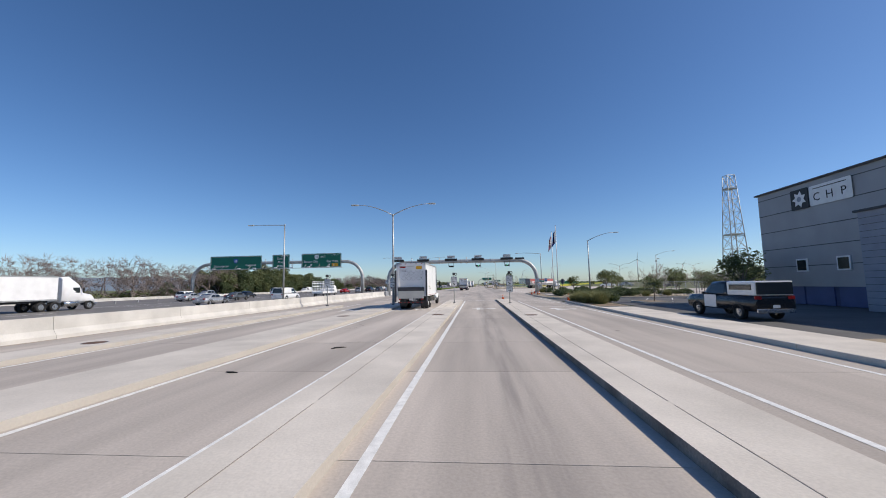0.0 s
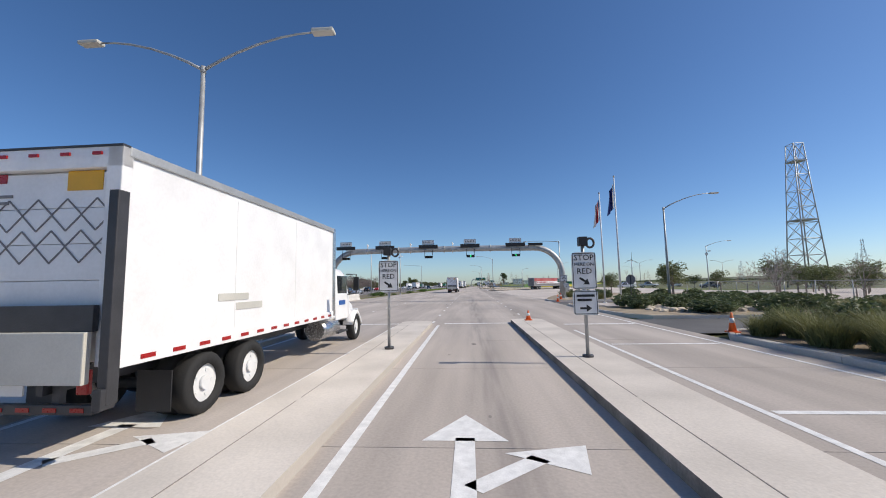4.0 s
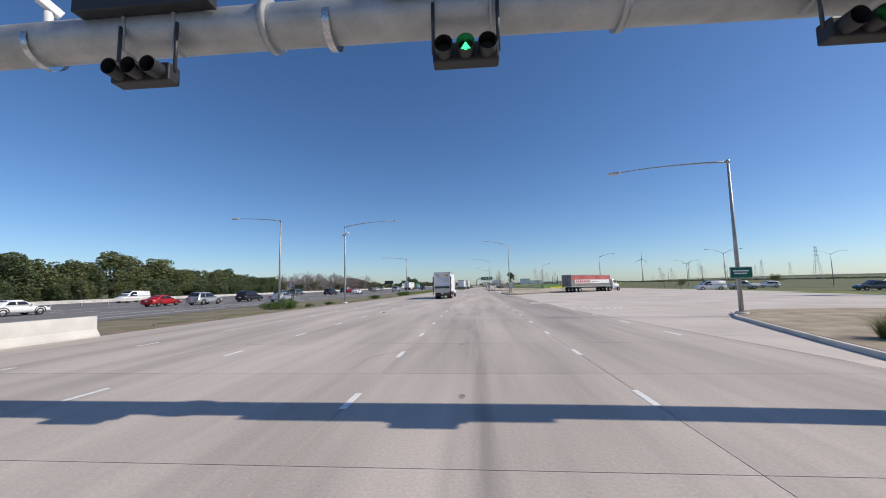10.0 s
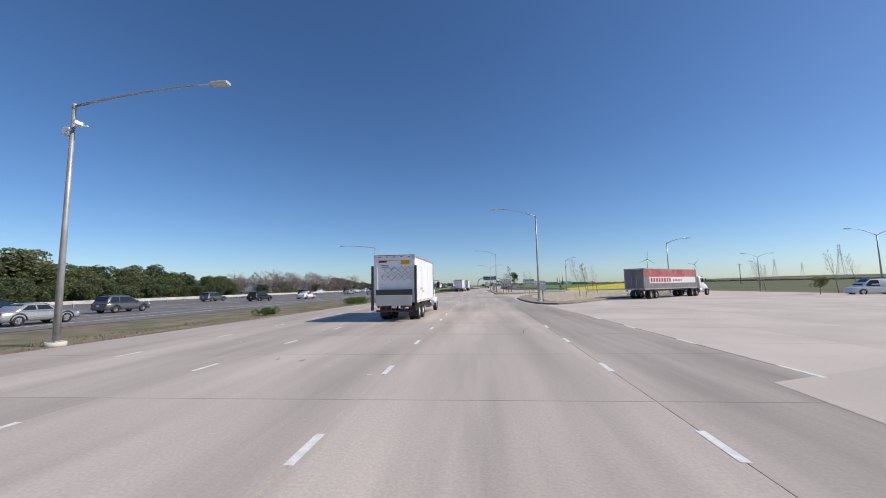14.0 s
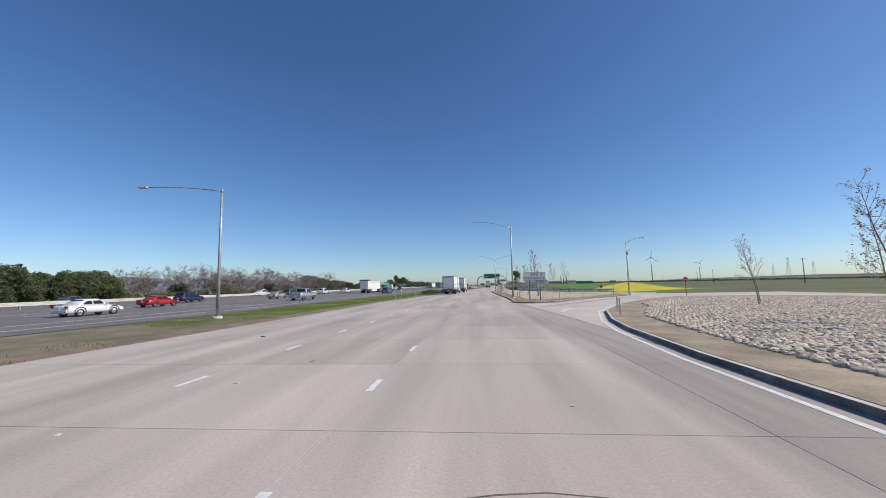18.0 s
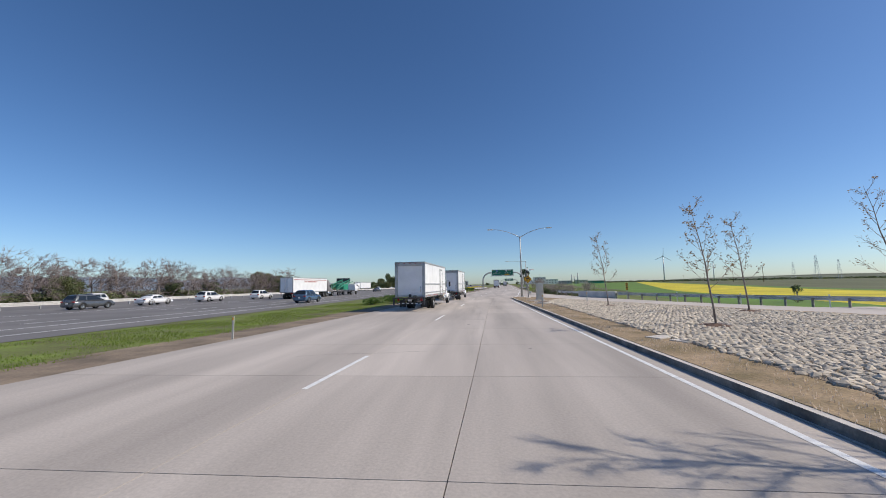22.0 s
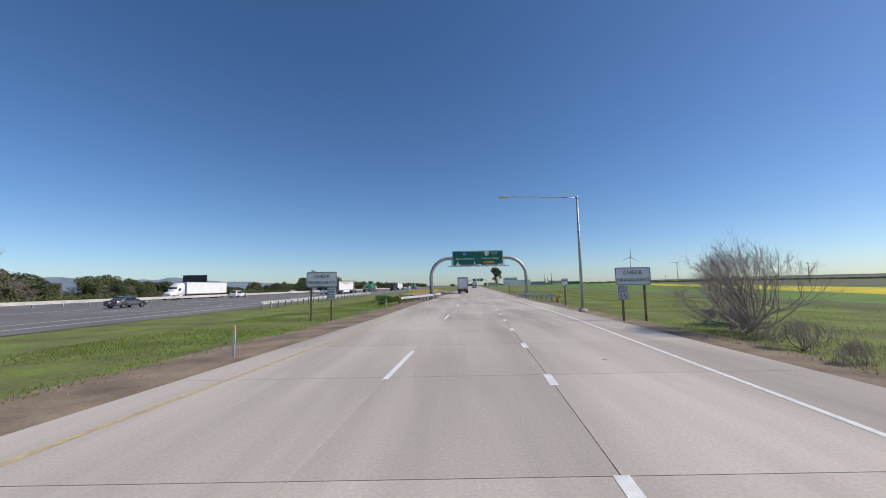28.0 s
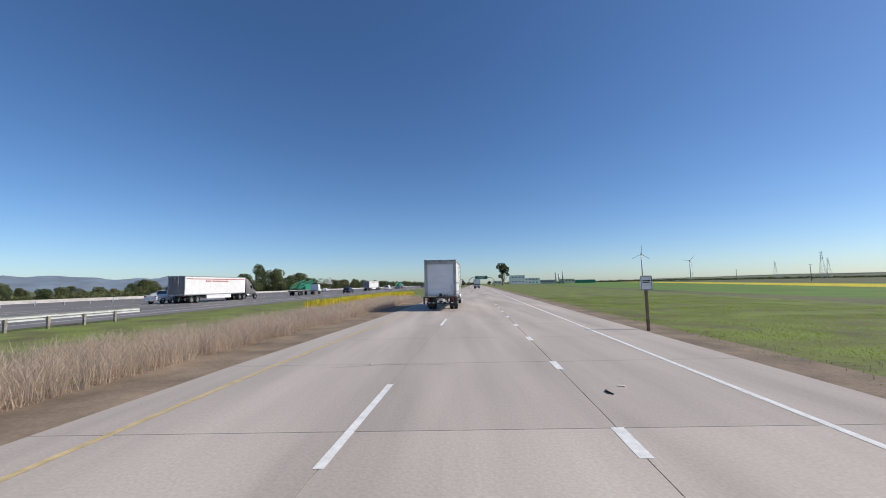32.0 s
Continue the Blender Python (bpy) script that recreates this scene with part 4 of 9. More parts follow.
def street_lamp(x, y, h, arms, label="tall galvanised street lamp with a curved arm", z=0.0, rz=0.0):
    ob = thing("street_lamp", label, "street lamp", pose(x, y, z, 0, 0, rz), "street lamps")
    piece("base", lambda bm: tube(bm, [(0, 0, -0.12), (0, 0, 0.1)], 0.34, 14), "kerb", ob, "round concrete footing")
    piece("base_plate", lambda bm: box(bm, (0, 0, 0.12), (0.36, 0.36, 0.05)), "steel", ob)
    piece("pole", lambda bm: tube(bm, [(0, 0, 0.1), (0, 0, h * 0.5), (0, 0, h + 0.05)], [0.125, 0.1, 0.07], 12), "steel", ob)
    piece("cap", lambda bm: tube(bm, [(0, 0, h - 0.1), (0, 0, h + 0.12)], 0.09, 10), "steel", ob)
    for dx, dy, rise in arms:
        ln = math.hypot(dx, dy)
        turn = pose(0, 0, 0, 0, 0, math.degrees(math.atan2(dy, dx)))
        def arm(bm):
            bmesh.ops.transform(bm, matrix=turn, verts=tube(bm, arm_line(ln, rise, h), [0.055, 0.05, 0.045, 0.04, 0.036, 0.033, 0.03], 8))
        o = piece("arm", arm, "steel", ob)
        def head(bm):
            r = box(bm, (ln + 0.3, 0, h + rise), (0.75, 0.32, 0.13), bevel=0.05)
            bmesh.ops.transform(bm, matrix=turn, verts=r)
        piece("luminaire", head, "cab_beige", o, "flat cobra-head luminaire")
    return ob


street_lamp(-8.45, 38.5, 9.2, ((-3.8, 0, 1.2), (3.8, 0, 1.1)), "tall double-armed street lamp on the lane island", 0.15)
street_lamp(-25.2, 48.0, 10.3, ((-4.4, 0, 0.1),), "tall single-armed street lamp beside the freeway")
street_lamp(18.1, 62.3, 8.6, ((4.2, 0, 1.3),), "street lamp with a raised arm beside the drive")
street_lamp(15.5, 91.4, 8.75, ((-4.9, 3.2, 0.5),), "street lamp with a long straight arm over the yard", 0.15)
street_lamp(-21.4, 110.2, 9.75, ((-5.2, 0, 0.4),), "single-armed street lamp beside the freeway")
lamp = street_lamp(-16.05, 116.7, 9.9, ((6.2, 0, 0.6),), "street lamp carrying a small traffic camera")
piece("traffic_camera", lambda bm: (box(bm, (0.35, -0.1, 9.1), (0.16, 0.4, 0.16), bevel=0.02), tube(bm, [(0, 0, 9.0), (0.7, 0, 9.0)], 0.03, 6), box(bm, (-0.2, 0, 8.8), (0.3, 0.25, 0.35), bevel=0.02)), "sign_white", lamp)
street_lamp(-17.7, 171.5, 9.3, ((-6.0, 0, 0.5),), "single-armed street lamp in the weedy verge")
street_lamp(7.8, 146.2, 9.6, ((-4.4, 0, 1.0),), "street lamp standing in the stone-bedded island", 0.15)
street_lamp(5.95, 197.0, 9.4, ((-4.4, 0, 1.0),), "street lamp standing in the stone-bedded island", 0.15)
horn_lamp = street_lamp(6.65, 250.2, 8.3, ((-3.8, 0, 1.2), (3.7, 0, 1.25)), "double-armed street lamp with a loudspeaker on its pole", 0.15)
piece("loudspeaker", lambda bm: tube(bm, [(0.15, -0.05, 2.95), (0.45, -0.15, 2.95)], [0.06, 0.17], 14), "cab_beige", horn_lamp)
piece("siren", lambda bm: tube(bm, [(-0.12, -0.3, 2.9), (-0.12, -0.05, 2.9)], [0.13, 0.1], 14), "black", horn_lamp)
street_lamp(15.0, 312.4, 8.6, ((-5.3, 0, 0.15),), "single-armed street lamp in the meadow verge")
site_lamp = street_lamp(25.5, 208.5, 8.3, ((2.2, 0, 0.8),), "short-armed street lamp with a camera beside the drive")
piece("traffic_camera", lambda bm: (box(bm, (0.4, -0.1, 7.1), (0.16, 0.4, 0.16), bevel=0.02), tube(bm, [(0, 0, 7.0), (0.6, 0, 7.0)], 0.03, 6)), "sign_white", site_lamp)
piece("cabinet", lambda bm: box(bm, (-0.05, -0.2, 6.6), (0.3, 0.25, 0.5), bevel=0.02), "steel", site_lamp)
piece("notice", lambda bm: box(bm, (0, -0.13, 2.3), (0.6, 0.015, 0.35), bevel=0.005), "sign_white", site_lamp)
street_lamp(33.0, 168.9, 8.4, ((3.2, 0, 0.8),), "street lamp with a raised arm on the stone island", 0.1)
for x, y, h in ((59.7, 163, 8.4), (78, 213, 8.4), (98, 180, 8.6)):
    street_lamp(x, y, h, ((3.6, 0, 1.1), (-3.6, 0, 1.1)), "double-armed street lamp beyond the truck yard", -0.1)
lot_lamp = street_lamp(50.0, 109.5, 9.2, ((4.4, 0, 1.1),), "street lamp with a raised arm and a camera box", -0.1)
piece("traffic_camera", lambda bm: (box(bm, (0.5, -0.1, 8.2), (0.5, 0.3, 0.2), bevel=0.02), box(bm, (-0.1, -0.2, 7.6), (0.4, 0.3, 0.5), bevel=0.02)), "steel", lot_lamp)

for x, y, h, cloth in ((12.4, 62.1, 10.0, "stripe"), (12.25, 58.1, 10.4, "state")):
    fp = thing("flagpole", "white flagpole, its flag hanging limp" + (", red and white stripes" if cloth == "stripe" else ", blue and white"), "flagpole", pose(x, y, 0.15), "flagpoles")
    piece("pole", lambda bm: tube(bm, [(0, 0, -0.1), (0, 0, h)], [0.085, 0.045], 12), "sign_white", fp)
    piece("finial", lambda bm: bmesh.ops.create_uvsphere(bm, u_segments=12, v_segments=8, radius=0.09, matrix=Matrix.Translation((0, 0, h + 0.06))), "chrome", fp)
    piece("collar", lambda bm: tube(bm, [(0, 0, 0), (0, 0, 0.12)], [0.2, 0.12], 12), "sign_white", fp)
    def drape(u0, u1):
        def fill(bm):
            rows = []
            for i in range(13):
                v = i / 12
                row = []
                for j in range(5):
                    u = u0 + (u1 - u0) * j / 4
                    fold = 0.16 * math.sin(u * 11 + v * 2.5)
                    row.append(bm.verts.new((-0.06 - 0.42 * u - 0.15 * v * u, fold * (0.4 + u), h - 0.55 - 1.9 * v - 0.75 * u)))
                rows.append(row)
            for a, b in zip(rows, rows[1:]):
                for j in range(4):
                    f = bm.faces.new((a[j], a[j + 1], b[j + 1], b[j]))
                    f.smooth = True
        return fill
    if cloth == "stripe":
        for k in range(6):
            piece("stripe", drape(k / 6, (k + 1) / 6), "flag_blue" if k == 0 else ("flag_red", "flag_white")[k % 2], fp)
    else:
        for k, m in enumerate(("flag_white", "flag_blue", "flag_blue")):
            piece("cloth", drape(k / 3, (k + 1) / 3), m, fp)

# lattice radio mast
mast = thing("lattice_tower", "tall bare steel lattice tower with two platforms", "tower", pose(75, 116, 0))
TH = 32.5
def mast_at(z, k):
    w = 2.5 - 1.45 * z / TH
    return Vector(((-1, 1, 1, -1)[k] * w, (-1, -1, 1, 1)[k] * w, z))
for k in range(4):
    piece("leg", lambda bm: tube(bm, [mast_at(0, k), mast_at(TH, k)], [0.16, 0.1], 6), "steel", mast)
for lv in range(9):
    z0, z1 = TH * lv / 9, TH * (lv + 1) / 9
    for k in range(4):
        j = (k + 1) % 4
        for p, q in ((mast_at(z0, k), mast_at(z1, j)), (mast_at(z0, j), mast_at(z1, k)), (mast_at(z1, k), mast_at(z1, j))):
            piece("brace", lambda bm: tube(bm, [p, q], 0.06, 5), "steel", mast)
for z in (15.0, 28.5):
    piece("platform", lambda bm: box(bm, (0, 0, z), (3.9, 3.9, 0.25) if z < 20 else (2.7, 2.7, 0.25)), "steel", mast)

# stop signs at the lane ends
def stop_sign(x, y, extra, rz=0):
    ob = thing("stop_sign", "white STOP HERE ON RED sign on a steel post", "road sign", pose(x, y, 0.15, 0, 0, rz), "stop signs at the lanes")
    piece("post", lambda bm: tube(bm, [(0, 0.04, 0), (0, 0.04, 3.0)], 0.045, 8), "steel", ob)
    piece("foot", lambda bm: tube(bm, [(0, 0.04, 0), (0, 0.04, 0.07)], 0.14, 10), "dark_steel", ob)
    p = panel(ob, "sign_panel", 0.62, 0.95, "sign_white", (0, 0, 2.2), "ink")
    text_on(p, "STOP", 0.15, "ink", (0, 0, 2.53))
    text_on(p, "HERE ON", 0.085, "ink", (0, 0, 2.36))
    text_on(p, "RED", 0.15, "ink", (0, 0, 2.18))
    sign_arrow(p, "ink", (0, 0, 1.93), 0.3, -125)
    if extra:
        q = panel(ob, "side_panel", 0.62, 0.62, "sign_white", (0, 0, 1.38), "ink")
        bars(q, "ink", (0, 0, 1.56), 0.45, 2, 0.06, 0.11)
        sign_arrow(q, "ink", (0, 0, 1.24), 0.3, -90)
    piece("signal_head", lambda bm: box(bm, (-0.02, -0.05, 2.95), (0.22, 0.2, 0.24), bevel=0.02), "black", ob)
    def coil(bm):
        tube(bm, [(0.2 + 0.1 * math.cos(a), 0.05, 2.92 + 0.12 * math.sin(a)) for a in [math.pi * 2 * k / 14 for k in range(15)]], 0.03, 6)
    piece("coil", coil, "dark_steel", ob)
    return ob


stop_sign(3.22, 37.0, True)
stop_sign(-2.2, 38.5, False)
stop_sign(-8.3, 37.6, False)
stop_sign(-14.6, 36.4, False)


def cone(x, y, z, h=0.72, white=True):
    ob = thing("traffic_cone", "scuffed orange traffic cone" + (" with a white collar" if white else ""), "traffic cone", pose(x, y, z), "traffic cones")
    piece("foot", lambda bm: box(bm, (0, 0, 0.02), (0.36, 0.36, 0.045), bevel=0.015), "black" if not white else "cone", ob)
    piece("body", lambda bm: tube(bm, [(0, 0, 0.03), (0, 0, h)], [0.135, 0.03], 14), "cone", ob)
    if white:
        piece("collar", lambda bm: tube(bm, [(0, 0, h * 0.48), (0, 0, h * 0.72)], [0.093, 0.064], 14), "sign_white", ob)


cone(3.25, 46.9, 0.17, 0.5)
cone(10.0, 69.9, 0.0)
cone(10.75, 71.6, 0.16)
cone(10.4, 64.0, 0.0)
cone(10.0, 63.0, 0.16, 0.5, False)
cone(9.8, 41.7, 0.14)

# cabinet, blue sign, yard sign by the gantry leg
def cabinet(label, x, y, z, sx, sy, sz, rz=0):
    ob = thing("utility_cabinet", label, "cabinet", pose(x, y, z, 0, 0, rz))
    piece("plinth", lambda bm: box(bm, (0, 0, 0.04), (sx + 0.25, sy + 0.25, 0.12), bevel=0.02), "kerb", ob)
    piece("body", lambda bm: box(bm, (0, 0, sz / 2 + 0.08), (sx, sy, sz), bevel=0.025), "cab_beige", ob)
    d = piece("door", lambda bm: box(bm, (0, -sy / 2 - 0.01, sz / 2 + 0.08), (sx - 0.1, 0.03, sz - 0.14), bevel=0.01), "cab_beige", ob)
    piece("handle", lambda bm: box(bm, (sx * 0.3, -sy / 2 - 0.045, sz * 0.55), (0.04, 0.05, 0.16), bevel=0.01), "dark_steel", d)
    piece("lid", lambda bm: box(bm, (0, 0, sz + 0.1), (sx + 0.08, sy + 0.08, 0.06), bevel=0.02), "cab_beige", ob)


cabinet("tall beige steel utility cabinet beside the gantry leg", 13.0, 78.2, 0.16, 0.62, 0.7, 1.6, 10)
cabinet("tall grey steel utility cabinet on the island", 7.4, 239.7, 0.16, 0.72, 0.6, 1.75)


def post_sign(label, x, y, posts, panels, z=0.0, rz=0.0, wood=False, category="road sign"):
    """Sign sheets on one or two posts. panels: (w, h, z, sheet, ink, lines, arrow)."""
    ob = thing("road_sign", label, category, pose(x, y, z, 0, 0, rz))
    for dx, h in posts:
        if wood:
            piece("post", lambda bm: box(bm, (dx, 0.07, h / 2 - 0.1), (0.1, 0.1, h + 0.2), bevel=0.008), "wood", ob)
        else:
            piece("post", lambda bm: tube(bm, [(dx, 0.06, -0.2), (dx, 0.06, h)], 0.035, 8), "steel", ob)
    for w, h, pz, sheet_m, ink, lines, arrow in panels:
        dx = arrow[4] if arrow and len(arrow) > 4 else 0.0
        p = panel(ob, "sign_panel", w, h, sheet_m, (dx, 0, pz), ink)
        for text, size, dz in lines:
            if text == "-":
                bars(p, ink, (dx, 0, pz + dz), w * 0.7, 2, size, size * 2)
            else:
                text_on(p, text, size, ink, (dx, 0, pz + dz), 1.15)
        if arrow and arrow[2]:
            sign_arrow(p, ink, (dx + arrow[0], 0, pz + arrow[1]), arrow[2], arrow[3])
    return ob


post_sign("small blue sign on a steel post", 13.1, 72.6, ((0, 2.75),), ((0.55, 0.6, 2.4, "sign_blue", "sign_white", (("-", 0.05, 0.05),), None),), 0.16)
post_sign("green sign with white writing, fixed to the lamp pole", 15.5, 91.15, (), ((1.2, 0.65, 2.3, "sign_green", "sign_white", (("-", 0.07, 0.1),), None),), 0.15)
se = post_sign("white SITE ENTRANCE and SHORT TERM PARKING sign on a post", 8.05, 145.0, ((0, 2.75),),
          ((0.95, 0.72, 2.35, "sign_white", "ink", (("SITE", 0.14, 0.17), ("ENTRANCE", 0.13, -0.12)), (0.33, 0.14, 0.24, 0)), (0.95, 0.5, 1.7, "sign_white", "ink", (("SHORT TERM", 0.1, 0.1), ("PARKING", 0.11, -0.1)), (0.36, -0.1, 0.18, -135))), 0.15, wood=True)
se.scale = (0.74, 0.74, 0.82)
post_sign("large white sign reading SITE ENTRANCE on two wooden posts", 7.55, 188.6, ((-0.55, 3.15), (0.6, 3.15)),
          ((2.45, 0.95, 2.68, "sign_white", "ink", (("SITE       ", 0.27, 0.2), ("ENTRANCE", 0.27, -0.2)), (0.75, 0.2, 0.36, -45)), (0.8, 0.72, 1.9, "sign_white", "ink", (("TRAINING", 0.1, 0.23), ("CENTER", 0.1, 0.08), ("PARKING", 0.1, -0.07)), (0.0, -0.22, 0.2, -45, 0.62))), 0.15, wood=True)
post_sign("small green FREEWAY sign with an arrow on a post", -9.25, 197.2, ((0, 2.35),), ((1.15, 0.26, 2.25, "sign_green", "sign_white", (("FREEWAY  ", 0.13, 0.0),), (0.46, 0, 0.2, 0)),), -0.05)
post_sign("small green FREEWAY sign with an arrow, fixed to the lamp pole", 6.1, 196.75, (), ((1.15, 0.26, 2.1, "sign_green", "sign_white", (("FREEWAY  ", 0.13, 0.0),), (0.46, 0, 0.2, 0)),), 0.15)
for x, y, pair, pz in ((15.0, 304.5, ((-0.6, 2.7), (0.62, 2.7)), 2.42), (-3.2, 308.0, ((-0.68, 2.8), (0.62, 2.8)), 2.62)):
    side = -0.6 if x > 0 else 0.62
    post_sign("white CHECK HEADLIGHTS sign on two posts with a 55 plate", x, y, pair,
              ((1.95, 0.98, pz, "sign_white", "ink", (("CHECK", 0.2, 0.2), ("HEADLIGHTS", 0.185, -0.2)), None), (0.54, 0.76, pz - 0.9, "sign_white", "ink", (("SPEED", 0.105, 0.24), ("LIMIT", 0.105, 0.08), ("55", 0.26, -0.18)), (0, 0, 0, 0, side))), -0.05, wood=True)
post_sign("small white sign on a wooden post in the meadow", 18.1, 362.6, ((0, 2.3),), ((0.5, 0.62, 2.0, "sign_white", "ink", (("-", 0.04, 0.1),), None),), -0.05, wood=True)
post_sign("small white sign on a wooden post beyond the lamp", 15.9, 319.2, ((0, 2.45),), ((0.6, 0.68, 2.2, "sign_white", "ink", (("-", 0.04, 0.18),), None),), -0.05, wood=True)
post_sign("small green freeway sign on a post behind the guard rail", -15.9, 344.7, ((0, 3.0),), ((0.95, 0.8, 2.6, "sign_green", "sign_white", (("-", 0.07, 0.1),), None),), -0.1)


def octagon_stop(label, x, y, z, h, rz):
    """A red octagon facing -y before it is turned by rz, on a steel post."""
    ob = thing("stop_sign", label, "road sign", pose(x, y, z, 0, 0, rz))
    piece("post", lambda bm: tube(bm, [(0, 0.05, -0.1), (0, 0.05, h)], 0.035, 8), "dark_steel", ob)
    def eight(r, y0, y1):
        def fill(bm):
            a = [bm.verts.new((r * math.cos(math.pi * (k + 0.5) / 4), y0, h - 0.4 + r * math.sin(math.pi * (k + 0.5) / 4))) for k in range(8)]
            b = [bm.verts.new((v.co.x, y1, v.co.z)) for v in a]
            bm.faces.new(a)
            bm.faces.new(b[::-1])
            for k in range(8):
                bm.faces.new((a[k], b[k], b[(k + 1) % 8], a[(k + 1) % 8]))
            bmesh.ops.recalc_face_normals(bm, faces=bm.faces)
        return fill
    piece("backing", eight(0.4, 0.01, -0.006), "trailer_grey", ob, "dull grey back of the sheet")
    edge = piece("border", eight(0.4, -0.008, -0.014), "sign_white", ob)
    face = piece("sign_panel", eight(0.375, -0.015, -0.02), "sign_red", ob)
    text_on(face, "STOP", 0.24, "sign_white", (0, -0.008, h - 0.4))
    return ob


octagon_stop("red stop sign on a post at the site entrance", 30, 200.5, 0.1, 2.5, 0)
octagon_stop("stop sign on a dark post beside the flagpoles, seen from behind", 12.75, 57.3, 0.15, 2.45, 128)
post_sign("small green sign on a post at the site entrance", 19.5, 198.3, ((0, 2.2),), ((0.8, 0.25, 2.0, "sign_green", "sign_white", (), None),), 0.15)

# merge warning sign with cameras
warn = thing("merge_sign", "yellow diamond merge sign on a steel post carrying cameras", "road sign", pose(7.22, 248.0, 0.15))
piece("base_plate", lambda bm: tube(bm, [(0, 0, -0.06), (0, 0, 0.05)], 0.3, 14), "kerb", warn)
piece("post", lambda bm: tube(bm, [(0, 0, 0), (0, 0, 3.95)], [0.075, 0.06], 10), "steel", warn)
def diamond(bm):
    plate(bm, 0.76, 0.76, 0.02, 0.05)
    bmesh.ops.transform(bm, matrix=pose(0, -0.12, 2.45, 0, 45, 0), verts=bm.verts)
dia = piece("diamond", diamond, "sign_yellow", warn, "yellow diamond sheet")
def rim(bm):
    for k in range(4):
        box(bm, (0, 0, 0.345), (0.66, 0.006, 0.018), pose(0, -0.135, 2.45, 0, 45 + 90 * k, 0))
piece("border", rim, "ink", dia)
sign_arrow(dia, "ink", (-0.1, -0.12, 2.45), 0.5, 0)
sign_arrow(dia, "ink", (0.14, -0.12, 2.5), 0.42, 28)
piece("lane_dashes", lambda bm: [box(bm, (0.0, -0.138, 2.15 + 0.16 * k), (0.02, 0.005, 0.07)) for k in range(5)], "ink", dia)
piece("control_box", lambda bm: box(bm, (0.18, -0.05, 0.72), (0.42, 0.24, 0.32), bevel=0.015), "cab_beige", warn)
piece("junction_box", lambda bm: box(bm, (0, -0.1, 3.38), (0.42, 0.2, 0.2), bevel=0.02), "black", warn)
piece("sensor", lambda bm: (box(bm, (-0.08, -0.1, 3.1), (0.12, 0.14, 0.2), bevel=0.02), box(bm, (-0.06, -0.1, 2.85), (0.12, 0.14, 0.2), bevel=0.02)), "black", warn)
for dx, rz in ((0.55, -78), (-0.12, 15)):
    def cam_body(bm):
        box(bm, (0, 0, 0), (0.14, 0.62 if dx > 0 else 0.34, 0.15), pose(dx, 0, 3.72, -6, 0, rz), 0.03)
        tube(bm, [(0, 0, 3.5), (dx * 0.5, 0, 3.55), (dx * 0.75, 0, 3.66)], 0.03, 6)
    piece("security_camera", cam_body, "sign_white", warn, "white security camera")
piece("solar_plate", lambda bm: box(bm, (-0.05, 0, 4.0), (0.3, 0.3, 0.02)), "dark_steel", warn)

post_cam = thing("camera_post", "slim steel post with two cameras and a grey box", "camera post", pose(-7.7, 249.7, -0.06))
piece("post", lambda bm: tube(bm, [(0, 0, -0.1), (0, 0, 4.1)], [0.08, 0.06], 10), "steel", post_cam)
piece("base", lambda bm: tube(bm, [(0, 0, -0.1), (0, 0, 0.08)], 0.28, 12), "kerb", post_cam)
piece("control_box", lambda bm: box(bm, (-0.2, 0, 0.85), (0.3, 0.2, 0.32), bevel=0.015), "cab_beige", post_cam)
piece("security_camera", lambda bm: box(bm, (0.02, -0.08, 4.28), (0.14, 0.36, 0.16), bevel=0.03), "sign_white", post_cam)
piece("housing", lambda bm: box(bm, (0, 0, 3.85), (0.26, 0.2, 0.28), bevel=0.03), "black", post_cam)

# marker posts
def marker(x, y, z=0.15, h=1.0, mat="cab_beige"):
    ob = thing("marker_post", "slim flat marker post", "marker post", pose(x, y, z), "marker posts")
    piece("post", lambda bm: box(bm, (0, 0, h / 2 - 0.05), (0.09, 0.03, h + 0.1), bevel=0.008), mat, ob)
    piece("reflector", lambda bm: box(bm, (0, -0.019, h - 0.12), (0.06, 0.008, 0.12)), "sign_yellow" if mat == "cab_beige" else "sign_white", ob)


for x, y in ((7.4, 143.6), (9.1, 168.0), (10.4, 172.0), (6.2, 191.4), (10.2, 188.5), (5.6, 188.4), (5.75, 228.0), (11.0, 234.5), (8.4, 245.5)):
    marker(x, y)
for x, y in ((-1.95, 295.7), (-10.4, 199.0), (-9.5, 212.0), (-4.4, 266.0), (-0.6, 318.0), (-13.6, 152.0), (16.1, 318.9)):
    marker(x, y, -0.08)

for x, y in ((-0.55, 328.0), (17.6, 326.1)):
    dl = thing("delineator", "slim post with an amber and white reflector plate", "marker post", pose(x, y, -0.1), "delineators")
    piece("post", lambda bm: box(bm, (0, 0.02, 0.6), (0.05, 0.03, 1.3), bevel=0.006), "steel", dl)
    piece("plate", lambda bm: box(bm, (0, 0, 0.88), (0.13, 0.012, 0.24), bevel=0.004), "sign_white", dl)
    piece("reflector", lambda bm: box(bm, (0, 0, 1.13), (0.13, 0.012, 0.24), bevel=0.004), "lamp_amber", dl)

